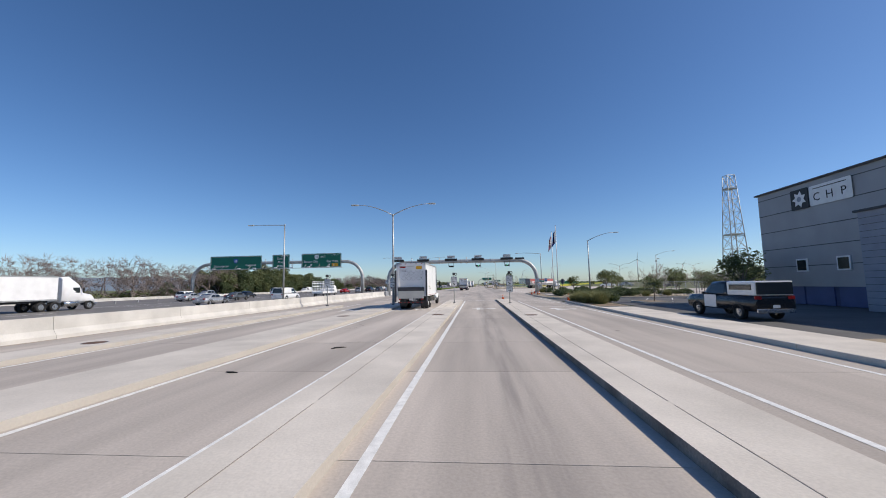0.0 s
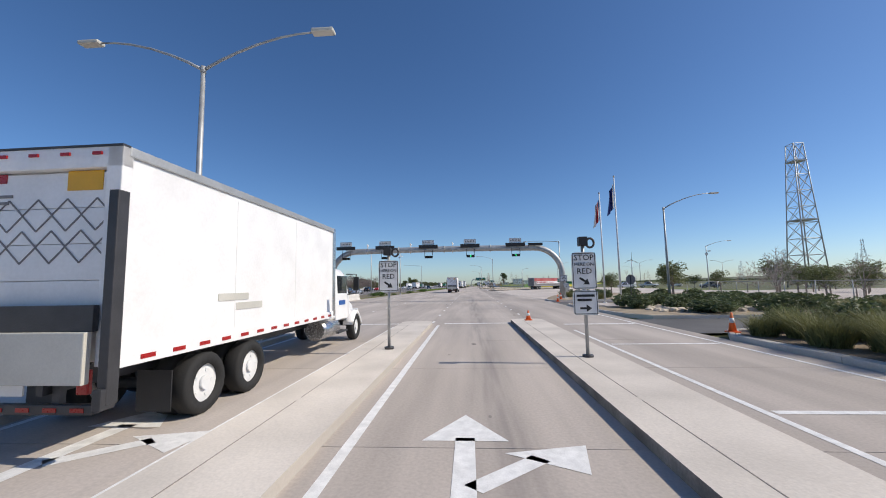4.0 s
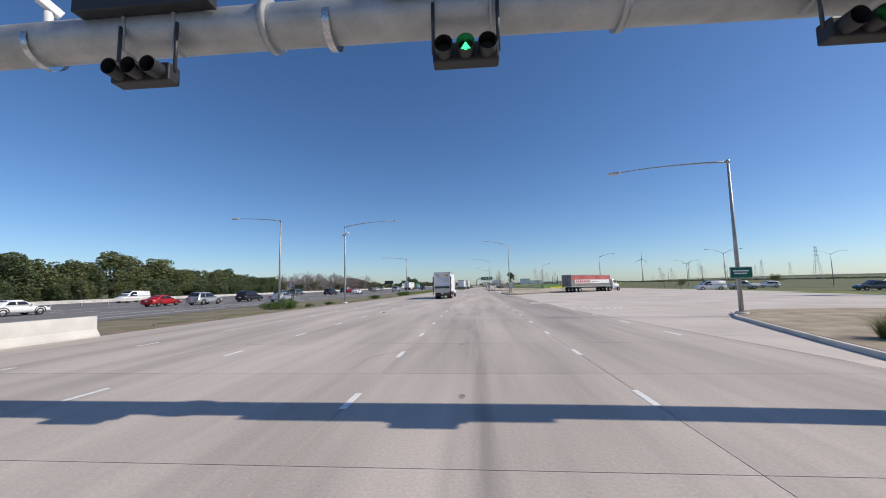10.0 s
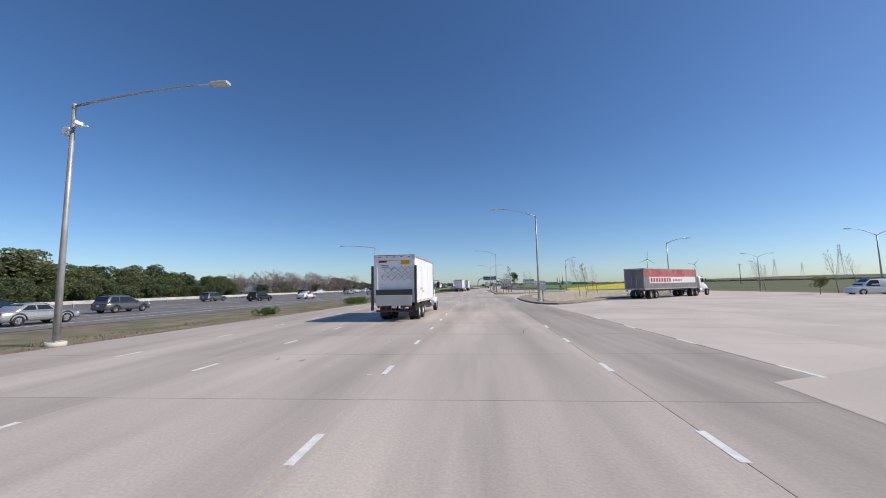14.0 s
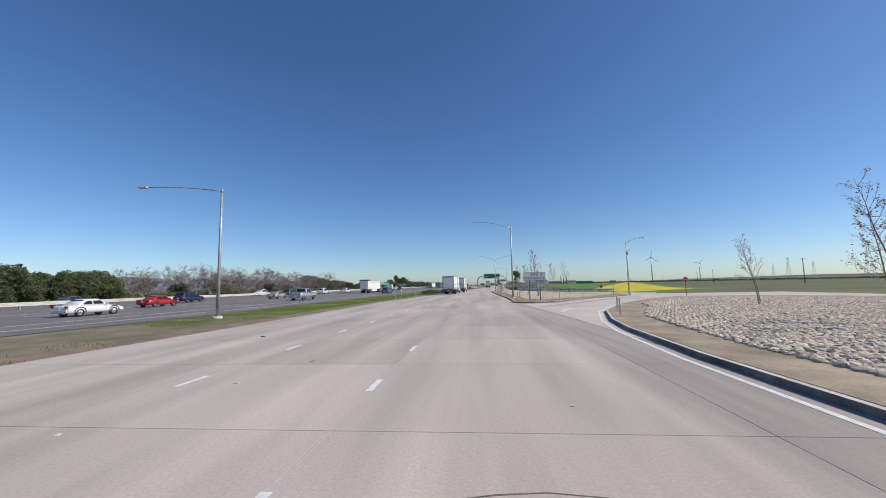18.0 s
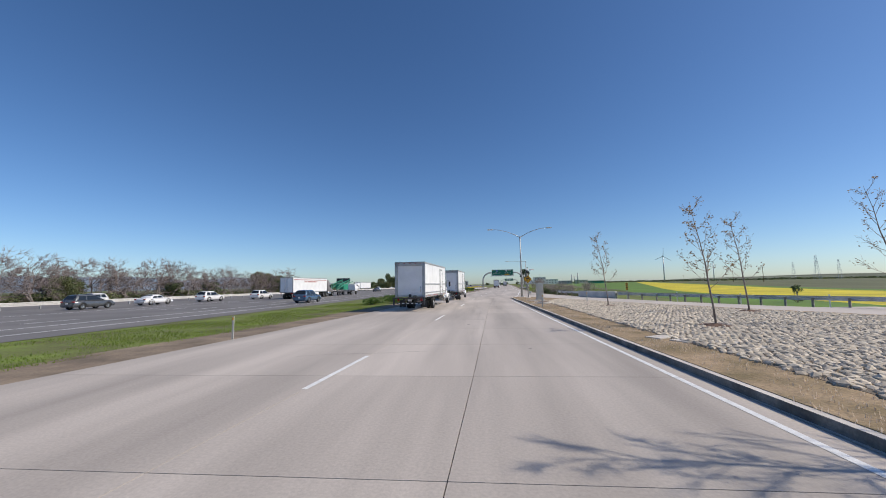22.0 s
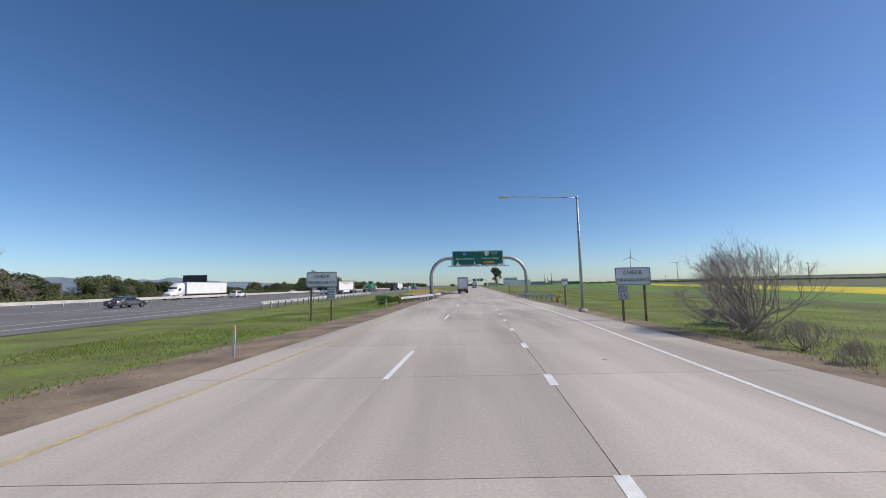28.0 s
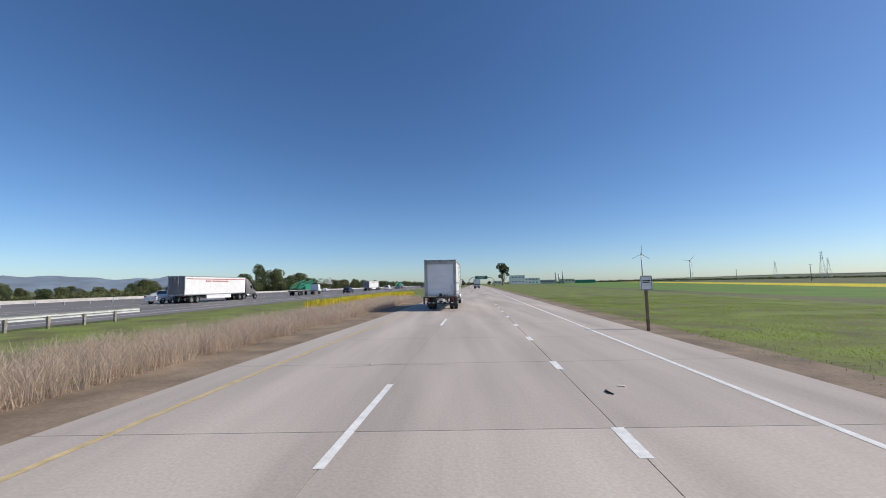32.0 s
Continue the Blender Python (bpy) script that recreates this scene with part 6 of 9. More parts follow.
def box_truck(m, label, style, length=8.0):
    """A two- or three-axle lorry with a box body. style: lift (tall tail lift, printed diamonds) or cold (side door, fridge unit)."""
    ob = thing("box_truck", label, "truck", m, "box trucks")
    W, z0, z1, DOOR = 2.5, 1.12, 3.92, 2.6
    hw = W / 2
    piece("cargo_box", lambda bm: box(bm, (0, length / 2 + 0.12, (z0 + z1) / 2), (W - 0.06, length, z1 - z0 - 0.05), bevel=0.03), "truck_white", ob, "white panelled box body")
    for sx in (-1, 1):
        piece("roof_rail", lambda bm: box(bm, (sx * (hw - 0.03), length / 2 + 0.1, z1 - 0.05), (0.08, length + 0.06, 0.13), bevel=0.015), "steel", ob)
        piece("sill_rail", lambda bm: box(bm, (sx * (hw - 0.02), length / 2 + 0.1, z0 + 0.06), (0.07, length + 0.06, 0.2), bevel=0.015), "truck_white" if style == "lift" else "steel", ob)
        piece("front_post", lambda bm: box(bm, (sx * (hw - 0.05), length + 0.1, (z0 + z1) / 2), (0.14, 0.18, z1 - z0), bevel=0.03), "chrome", ob)
        if style == "cold":
            for zz in (z0 + 0.32, z0 + 1.02):
                piece("rub_rail", lambda bm: box(bm, (sx * (hw - 0.005), length / 2 + 0.1, zz), (0.05, length - 0.2, 0.1), bevel=0.02), "steel", ob)
        for k in range(int(length / 0.55)):
            piece("reflector", lambda bm: box(bm, (sx * (hw + 0.022), 0.5 + 0.55 * k, z0 + 0.05), (0.006, 0.24, 0.06)), "lamp_red", ob)
        for k in range(2):
            piece("panel_seam", lambda bm: box(bm, (sx * (hw - 0.026), length * (0.33 + 0.33 * k), (z0 + z1) / 2), (0.012, 0.03, z1 - z0 - 0.4)), "truck_white", ob)
    for dx in (-1, 1):
        piece("rear_post", lambda bm: box(bm, (dx * (hw - 0.11), 0.05, (z0 + z1) / 2), (0.22, 0.16, z1 - z0), bevel=0.015), "steel" if style == "cold" else "truck_white", ob)
    piece("rear_header", lambda bm: box(bm, (0, 0.05, z1 - 0.14), (W, 0.16, 0.28), bevel=0.015), "steel" if style == "cold" else "truck_white", ob)
    for k in range(5):
        piece("door_panel", lambda bm: box(bm, (0, 0.09, z0 + 0.12 + (k + 0.5) * 0.475), (W - 0.46, 0.06, 0.468), bevel=0.008), "truck_white", ob)
    for k in range(5):
        piece("marker_lamp", lambda bm: box(bm, (-0.9 + 0.45 * k, -0.035, z1 - 0.09), (0.13, 0.03, 0.04)), "lamp_red", ob)
    piece("roof_edge", lambda bm: box(bm, (0, 0.02, z1 + 0.01), (W, 0.12, 0.03)), "dark_steel", ob)
    if style == "lift":
        piece("lift_platform", lambda bm: box(bm, (0, -0.16, 1.25), (W - 0.35, 0.1, 0.62), bevel=0.015), "cab_beige", ob, "folded tail-lift platform")
        piece("dark_panel", lambda bm: box(bm, (0, -0.1, 1.72), (W - 0.3, 0.08, 0.32), bevel=0.01), "dark_steel", ob)
        for sx in (-1, 1):
            piece("lift_column", lambda bm: box(bm, (sx * (hw + 0.06), -0.1, 2.0), (0.13, 0.16, 2.6), bevel=0.015), "dark_steel", ob)
            piece("lift_arm", lambda bm: box(bm, (sx * (hw + 0.06), -0.14, 0.78), (0.12, 0.2, 0.25), bevel=0.02), "dark_steel", ob)
        for row, n in ((0, 4), (1, 5)):
            for k in range(n):
                cx, cz = -0.62 + 0.42 * k + (0.2 if row == 0 else 0), 3.05 - 0.42 * row
                piece("diamond", lambda bm: [box(bm, (0, 0, 0.15), (0.3, 0.008, 0.018), pose(cx, 0.054, cz, 0, 45 + 90 * q, 0)) for q in range(4)], "trailer_grey", ob)
        for k in range(2):
            piece("printed_line", lambda bm: box(bm, (-0.6, 0.054, 3.32 - 0.09 * k), (0.45 - 0.1 * k, 0.006, 0.04)), "trailer_grey", ob)
        piece("sticker", lambda bm: box(bm, (0.66, 0.054, 3.5), (0.5, 0.01, 0.26)), "sign_yellow", ob, "yellow sticker")
        piece("red_label", lambda bm: box(bm, (-0.72, 0.054, 3.56), (0.48, 0.01, 0.12)), "lamp_red", ob)
        piece("side_print", lambda bm: [box(bm, (hw - 0.022, 2.4 + 0.5 * k, 1.9 - 0.18 * k), (0.012, 0.9, 0.13)) for k in range(2)], "cab_beige", ob)
    else:
        piece("lift_platform", lambda bm: box(bm, (0, -0.24, 1.05), (W - 0.1, 0.46, 0.09), bevel=0.015), "dark_steel", ob, "steel dock platform behind the box")
        for sx in (-1, 1):
            piece("lift_arm", lambda bm: box(bm, (sx * (hw - 0.02), -0.36, 0.82), (0.12, 0.2, 0.56), bevel=0.015), "dark_steel", ob)
        piece("latch", lambda bm: (box(bm, (0.0, 0.03, 1.22), (0.2, 0.1, 0.24), bevel=0.02), box(bm, (0.4, 0.03, 1.2), (0.3, 0.06, 0.06), bevel=0.01)), "dark_steel", ob)
        piece("grab_handle", lambda bm: tube(bm, [(0.9, -0.02, 1.5), (0.9, -0.1, 1.55), (0.9, -0.1, 1.95), (0.9, -0.02, 2.0)], 0.02, 6), "chrome", ob)
        dr = piece("side_door", lambda bm: box(bm, (hw - 0.012, length - DOOR, 2.35), (0.06, 1.0, 2.2), bevel=0.015), "truck_white", ob, "white side door")
        for dy, sy, dz, sz in ((-0.56, 0.14, 0, 2.45), (0.56, 0.14, 0, 2.45), (0, 1.26, 1.17, 0.14), (0, 1.26, -1.16, 0.14)):
            piece("door_frame", lambda bm: box(bm, (hw - 0.005, length - DOOR + dy, 2.35 + dz), (0.06, sy, sz), bevel=0.01), "steel", dr)
        for dz in (-0.8, 0.0, 0.8):
            piece("hinge", lambda bm: box(bm, (hw + 0.035, length - DOOR + 0.48, 2.35 + dz), (0.04, 0.36, 0.09), bevel=0.01), "chrome", dr)
        piece("door_latch", lambda bm: box(bm, (hw + 0.05, length - DOOR - 0.48, 1.85), (0.05, 0.34, 0.12), bevel=0.01), "chrome", dr)
        fr = piece("fridge_unit", lambda bm: box(bm, (0, length + 0.5, 3.3), (1.9, 0.7, 0.85), bevel=0.2), "truck_white", ob, "white rounded refrigeration unit")
        piece("grille", lambda bm: box(bm, (0, length + 0.87, 3.25), (1.2, 0.03, 0.4)), "black", fr)
    # underside
    for sx in (-1, 1):
        piece("chassis_rail", lambda bm: box(bm, (sx * 0.42, length / 2 + 1.0, 0.92), (0.09, length + 2.2, 0.26)), "dark_steel", ob)
        piece("mud_flap", lambda bm: box(bm, (sx * 0.9, 1.05, 0.55), (0.55, 0.02, 0.6)), "black", ob)
        piece("tail_light", lambda bm: box(bm, (sx * 0.95, -0.05, 0.95), (0.16, 0.06, 0.3), bevel=0.02), "lamp_red", ob)
    piece("rear_bumper", lambda bm: (box(bm, (0, -0.02, 0.62), (W - 0.3, 0.1, 0.12), bevel=0.015), box(bm, (-0.55, 0.02, 0.8), (0.1, 0.08, 0.4)), box(bm, (0.55, 0.02, 0.8), (0.1, 0.08, 0.4))), "dark_steel", ob)
    piece("bumper_tape", lambda bm: [box(bm, (-0.9 + 0.36 * k, -0.075, 0.62), (0.18, 0.006, 0.05)) for k in range(6)], "sign_white" if style == "cold" else "lamp_red", ob)
    piece("number_plate", lambda bm: box(bm, (0.0, -0.06, 0.86), (0.32, 0.02, 0.16)), "sign_white", ob)
    axles = (1.75, 3.05) if style == "lift" else (2.35 if length < 9 else 3.9,)
    for y in axles:
        for sx in (-1, 1):
            wheel(ob, sx * (hw - 0.18), y, 0.5, 0.3, "sign_white", sx)
            wheel(ob, sx * (hw - 0.53), y, 0.5, 0.28, "sign_white", sx)
        piece("axle", lambda bm: tube(bm, [(-0.9, y, 0.5), (0.9, y, 0.5)], 0.09, 8), "dark_steel", ob)
    # cab
    c = length + 0.35
    def cab(bm):
        secs = [hull(c, 2.1, 0.95, 2.55, 0.16), hull(c + 0.15, 2.16, 0.85, 2.68, 0.18), hull(c + 1.25, 2.16, 0.85, 2.66, 0.18), hull(c + 1.5, 2.12, 0.85, 2.5, 0.18), hull(c + 1.95, 2.06, 0.85, 1.78, 0.14), hull(c + 2.0, 2.0, 0.85, 1.7, 0.12)]
        loft(bm, secs)
    piece("cab", cab, "truck_white", ob)
    def bonnet(bm):
        loft(bm, [hull(c + 1.95, 1.75, 0.8, 1.72, 0.16), hull(c + 2.5, 1.7, 0.75, 1.66, 0.18), hull(c + 3.05, 1.6, 0.7, 1.5, 0.2), hull(c + 3.2, 1.5, 0.7, 1.36, 0.2)])
    piece("bonnet", bonnet, "truck_white", ob)
    for sx in (-1, 1):
        piece("wing", lambda bm: loft(bm, [[(px + sx * 0.0, py, pz) for px, py, pz in [(sx * 0.78, c + 2.0 + 0.13 * k, 0.62 + 0.55 * math.sin(math.pi * (k + 0.6) / 9.6)), (sx * 1.16, c + 2.0 + 0.13 * k, 0.6 + 0.52 * math.sin(math.pi * (k + 0.6) / 9.6)), (sx * 1.16, c + 2.0 + 0.13 * k, 0.52 + 0.5 * math.sin(math.pi * (k + 0.6) / 9.6)), (sx * 0.78, c + 2.0 + 0.13 * k, 0.52 + 0.5 * math.sin(math.pi * (k + 0.6) / 9.6))]] for k in range(10)]), "truck_white", ob)
        piece("side_window", lambda bm: box(bm, (sx * 1.075, c + 0.98, 2.12), (0.05, 0.95, 0.62), bevel=0.02), "glass", ob)
        dd = piece("cab_door", lambda bm: box(bm, (sx * 1.08, c + 0.95, 1.35), (0.04, 1.2, 0.85), bevel=0.015), "truck_white", ob)
        piece("door_mark", lambda bm: box(bm, (sx * 1.105, c + 0.95, 1.5), (0.01, 0.62, 0.16)), "sign_blue", dd, "plain blue stripe mark")
        mi = piece("mirror", lambda bm: box(bm, (sx * 1.42, c + 1.55, 2.15), (0.2, 0.1, 0.5), bevel=0.03), "black", ob)
        piece("mirror_arm", lambda bm: tube(bm, [(sx * 1.08, c + 1.4, 2.5), (sx * 1.42, c + 1.55, 2.5), (sx * 1.42, c + 1.55, 1.8), (sx * 1.08, c + 1.5, 1.75)], 0.022, 6), "black", mi)
        piece("fuel_tank", lambda bm: tube(bm, [(sx * 0.9, c - 0.9, 0.72), (sx * 0.9, c + 0.5, 0.72)], 0.3, 16), "chrome", ob)
        piece("step", lambda bm: box(bm, (sx * 0.98, c + 0.95, 0.5), (0.35, 0.9, 0.06), bevel=0.01), "dark_steel", ob)
        piece("headlight", lambda bm: box(bm, (sx * 0.86, c + 3.1, 1.05), (0.3, 0.2, 0.22), bevel=0.04), "lamp_clear", ob)
        wheel(ob, sx * 1.0, c + 2.55, 0.5, 0.28, "sign_white", sx)
    piece("windscreen", lambda bm: box(bm, (0, c + 1.78, 2.16), (1.75, 0.05, 0.78), pose(0, 0, 0), 0.02), "glass", ob)
    piece("front_bumper", lambda bm: box(bm, (0, c + 3.22, 0.62), (2.2, 0.2, 0.3), bevel=0.05), "dark_steel", ob)
    piece("grille", lambda bm: box(bm, (0, c + 3.22, 1.1), (0.95, 0.05, 0.45), bevel=0.02), "black", ob)
    piece("lamp_bar", lambda bm: box(bm, (0, c + 0.7, 2.74), (1.5, 0.22, 0.06), bevel=0.02), "black", ob)
    return ob


box_truck(pose(-5.4, 31.5, 0, 0, 0, -0.5), "white box truck with tail lift and printed diamonds on its door", "lift", 7.4)
box_truck(pose(-4.1, 125.0, 0, 0, 0, -2), "white box truck with a folded tail lift in the outer lane", "lift", 7.4)
box_truck(pose(-3.15, 246.9, 0, 0, 0, -3.6), "white refrigerated box truck with a steel-framed side door", "cold", 8.2)
box_truck(pose(-4.8, 227.2, 0, 0, 0, -4.2), "long white refrigerated box truck in the outer lane of the ramp", "cold", 10.2)
box_truck(pose(9.1, 376.0, 0, 0, 0, -4.3), "white refrigerated box truck on the on-ramp", "cold", 8.2)
box_truck(pose(22.0, 505.0, 0, 0, 0, -4.2), "far white box truck at the end of the on-ramp", "lift", 7.4)


def semi(m, label, side, rear, tractor, L=14.6, band=True, height=3.95, day_cab=False):
    ob = thing("semi_trailer_truck", label, "truck", m, "articulated trucks")
    W, z0 = 2.55, 1.15
    piece("trailer_box", lambda bm: box(bm, (0, L / 2, (z0 + height) / 2), (W, L, height - z0), bevel=0.04), side, ob)
    piece("rear_frame", lambda bm: [box(bm, (sx * (W / 2 - 0.06), -0.02, (z0 + height) / 2), (0.12, 0.08, height - z0)) for sx in (-1, 1)] + [box(bm, (0, -0.02, zz), (W, 0.08, 0.14)) for zz in (z0 + 0.07, height - 0.07)], "steel", ob)
    for sx in (-1, 1):
        piece("rear_door", lambda bm: box(bm, (sx * 0.58, -0.03, (z0 + height) / 2), (1.1, 0.06, height - z0 - 0.32), bevel=0.01), rear, ob)
        piece("lock_rod", lambda bm: tube(bm, [(sx * 0.3, -0.08, z0 + 0.1), (sx * 0.3, -0.08, height - 0.1)], 0.02, 6), "chrome", ob)
        piece("bottom_rail", lambda bm: box(bm, (sx * (W / 2 + 0.005), L / 2, z0 + 0.07), (0.03, L - 0.1, 0.14)), "steel", ob)
        piece("top_rail", lambda bm: box(bm, (sx * (W / 2 + 0.005), L / 2, height - 0.06), (0.03, L - 0.1, 0.12)), "steel", ob)
        piece("tail_light", lambda bm: box(bm, (sx * 1.0, -0.03, 1.0), (0.3, 0.06, 0.12)), "lamp_red", ob)
        if band == "plain":
            piece("red_banner", lambda bm: box(bm, (sx * (W / 2 + 0.012), L / 2, height - 0.62), (0.012, L - 0.3, 0.9)), "hazard_red", ob, "mottled red printed banner")
            piece("white_band", lambda bm: box(bm, (sx * (W / 2 + 0.014), L / 2 + 0.3, 2.3), (0.012, L - 1.6, 0.78)), "sign_white", ob, "white band on the side")
            for k in range(14):
                big = k < 8
                piece("mark", lambda bm: box(bm, (sx * (W / 2 + 0.024), 1.6 + (0.66 * k if big else 5.6 + 0.42 * (k - 8)), 2.3 if big else 2.26), (0.008, 0.4 if big else 0.26, 0.52 if big else 0.22)), "rust_red", ob, "dark red plain mark")
            piece("grey_skirt", lambda bm: box(bm, (sx * (W / 2 + 0.012), L / 2, 1.55), (0.012, L - 0.3, 0.62)), "trailer_grey", ob)
        elif band == "stripe":
            piece("red_stripe", lambda bm: box(bm, (sx * (W / 2 + 0.012), L / 2, height - 0.42), (0.01, L - 0.5, 0.1)), "lamp_red", ob)
            piece("lettering", lambda bm: [box(bm, (sx * (W / 2 + 0.012), L * 0.3 + 0.4 * k, height - 0.75), (0.01, 0.24, 0.26)) for k in range(14) if k != 3], "lamp_red", ob)
            piece("side_skirt", lambda bm: box(bm, (sx * (W / 2 - 0.05), L * 0.52, 0.85), (0.04, 6.0, 0.6)), "truck_white", ob)
    piece("underride_bar", lambda bm: (box(bm, (0, 0.1, 0.6), (W - 0.3, 0.1, 0.1)), box(bm, (-0.5, 0.1, 0.85), (0.08, 0.08, 0.5)), box(bm, (0.5, 0.1, 0.85), (0.08, 0.08, 0.5))), "dark_steel", ob)
    piece("chassis_rail", lambda bm: box(bm, (0, L / 2, 1.03), (1.0, L - 0.6, 0.24)), "dark_steel", ob)
    c = L - 0.2
    for y in (1.5, 2.75, c - 1.2, c + 0.1):
        for sx in (-1, 1):
            wheel(ob, sx * (W / 2 - 0.17), y, 0.5, 0.3, "chrome", sx)
            wheel(ob, sx * (W / 2 - 0.5), y, 0.5, 0.28, "chrome", sx)
    def cab(bm):
        if day_cab:
            loft(bm, [hull(c + 1.3, 2.2, 0.9, 2.75, 0.25), hull(c + 1.6, 2.25, 0.8, 2.9, 0.28), hull(c + 2.5, 2.2, 0.8, 2.8, 0.28), hull(c + 3.1, 2.15, 0.8, 1.85, 0.22), hull(c + 4.3, 1.9, 0.7, 1.6, 0.25), hull(c + 4.6, 1.7, 0.7, 1.3, 0.22)])
            return
        loft(bm, [hull(c + 0.7, 2.3, 0.9, 3.6, 0.25), hull(c + 1.5, 2.35, 0.8, 3.7, 0.28), hull(c + 2.6, 2.3, 0.8, 2.9, 0.28), hull(c + 3.1, 2.2, 0.8, 1.9, 0.22), hull(c + 4.3, 1.9, 0.7, 1.65, 0.25), hull(c + 4.6, 1.7, 0.7, 1.3, 0.22)])
    piece("tractor_cab", cab, tractor, ob)
    piece("windscreen", lambda bm: box(bm, (0, c + 2.83, 2.36), (1.85, 0.06, 0.85), pose(0, 0, 0), 0.02), "glass", ob)
    for sx in (-1, 1):
        piece("side_window", lambda bm: box(bm, (sx * 1.13, c + 2.2, 2.2), (0.1, 0.8, 0.6), bevel=0.02), "glass", ob)
        piece("fuel_tank", lambda bm: tube(bm, [(sx * 1.0, c + 0.9, 0.75), (sx * 1.0, c + 2.4, 0.75)], 0.32, 14), "chrome", ob)
        piece("mirror", lambda bm: box(bm, (sx * 1.4, c + 2.8, 2.2), (0.16, 0.1, 0.55), bevel=0.03), "black", ob)
        wheel(ob, sx * 1.05, c + 3.75, 0.5, 0.28, "chrome", sx)
    piece("front_bumper", lambda bm: box(bm, (0, c + 4.6, 0.6), (2.1, 0.2, 0.32), bevel=0.05), "chrome", ob)
    return ob


semi(pose(20.4, 151.6, 0, 0, 0, -51), "parked articulated truck with red printed trailer and white band", "trailer_grey", "trailer_grey", "truck_white", 14.0, "plain", 3.75, True)


def lane_x(y, k):
    return along(FWY_R, y) - 4.85 - 3.7 * k


def on_lane(y, k):
    return pose(lane_x(y, k), y, -0.05, 0, 0, bend(FWY_R, y))


def far_lane(y, k):
    """On the far carriageway, heading back."""
    return pose(along(FWY_L, y) - 5 - 3.7 * k, y, -0.05, 0, 0, bend(FWY_L, y) + 180)


TRAFFIC = (("sedan", "silver", 45, 1), ("sedan", "silver", 60, 5), ("sedan", "grey", 61.5, 3), ("van", "white", 57, 0), ("suv", "white", 64, 6), ("van", "white", 95, 6), ("sedan", "white", 98, 3), ("sedan", "black", 76, 5),
           ("sedan", "white", 90, 2), ("suv", "silver", 117, 2), ("suv", "black", 127, 2), ("sedan", "red", 114, 3), ("sedan", "silver", 124, 0), ("suv", "grey", 137, 2),
           ("sedan", "white", 174, 2), ("pickup", "silver", 205, 1), ("suv", "black", 165, 3), ("sedan", "red", 189, 4), ("suv", "navy", 203, 6), ("suv", "grey", 168, 6), ("sedan", "beige", 217, 4), ("suv", "grey", 236, 6),
           ("suv", "white", 265, 5), ("suv", "blue", 246, 0), ("sedan", "white", 245, 6), ("suv", "white", 256, 6), ("suv", "white", 379, 8), ("suv", "white", 428, 8), ("sedan", "white", 494, 7), ("pickup", "white", 400, 4),
           ("sedan", "grey", 330, 4), ("suv", "black", 452, 1), ("van", "white", 520, 2), ("sedan", "silver", 560, 3), ("sedan", "navy", 610, 1))
WORDS = {"sedan": "sedan", "suv": "sport utility car", "van": "panel van", "pickup": "pickup truck"}
made = {}
for kind, colour, y, k in TRAFFIC:
    m = on_lane(y, k)
    if (kind, colour) in made:
        copy_thing(made[(kind, colour)], m)
    else:
        made[(kind, colour)] = car(kind, colour, "%s %s on the freeway" % (colour, WORDS[kind]), m)
for kind, colour, y, k in (("van", "white", 136, 0), ("suv", "white", 256, 1), ("sedan", "white", 430, 0), ("sedan", "black", 330, 1), ("suv", "silver", 90, 1), ("sedan", "grey", 200, 0)):
    o = copy_thing(made[(kind, colour)], far_lane(y, k))
    o["label"] = "%s %s beyond the median barrier" % (colour, WORDS[kind])
car("pickup", "black", "parked black and white patrol pickup with a white canopy", pose(14.5, 19.9, -0.02, 0, 0, 1), canopy=True, doors="white")
for kind, colour, x, y, rz in (("van", "white", 55, 156, 80), ("pickup", "silver", 62.5, 157, 80), ("suv", "white", 78, 172, 80), ("suv", "grey", 70, 138, 80)):
    if (kind, colour) in made:
        o = copy_thing(made[(kind, colour)], pose(x, y, -0.1, 0, 0, rz))
        o["label"] = "%s %s parked at the edge of the yard" % (colour, WORDS[kind])
semi(on_lane(263, 3), "white articulated truck with a red stripe on the freeway", "truck_white", "truck_white", "trailer_grey", 14.6, "stripe")
semi(on_lane(400, 3), "white articulated truck with a red stripe on the freeway", "truck_white", "trailer_grey", "trailer_grey", 14.6, "stripe")
semi(far_lane(385, 0), "white articulated truck beyond the median barrier", "truck_white", "truck_white", "truck_white", 14.6, None)
semi(on_lane(500, 3), "white articulated truck far along the freeway", "truck_white", "trailer_grey", "trailer_grey", 14.6, "stripe")
semi(on_lane(28.5, 4), "long white truck on the freeway", "truck_white", "truck_white", "truck_white", 8.5, None, 3.7)

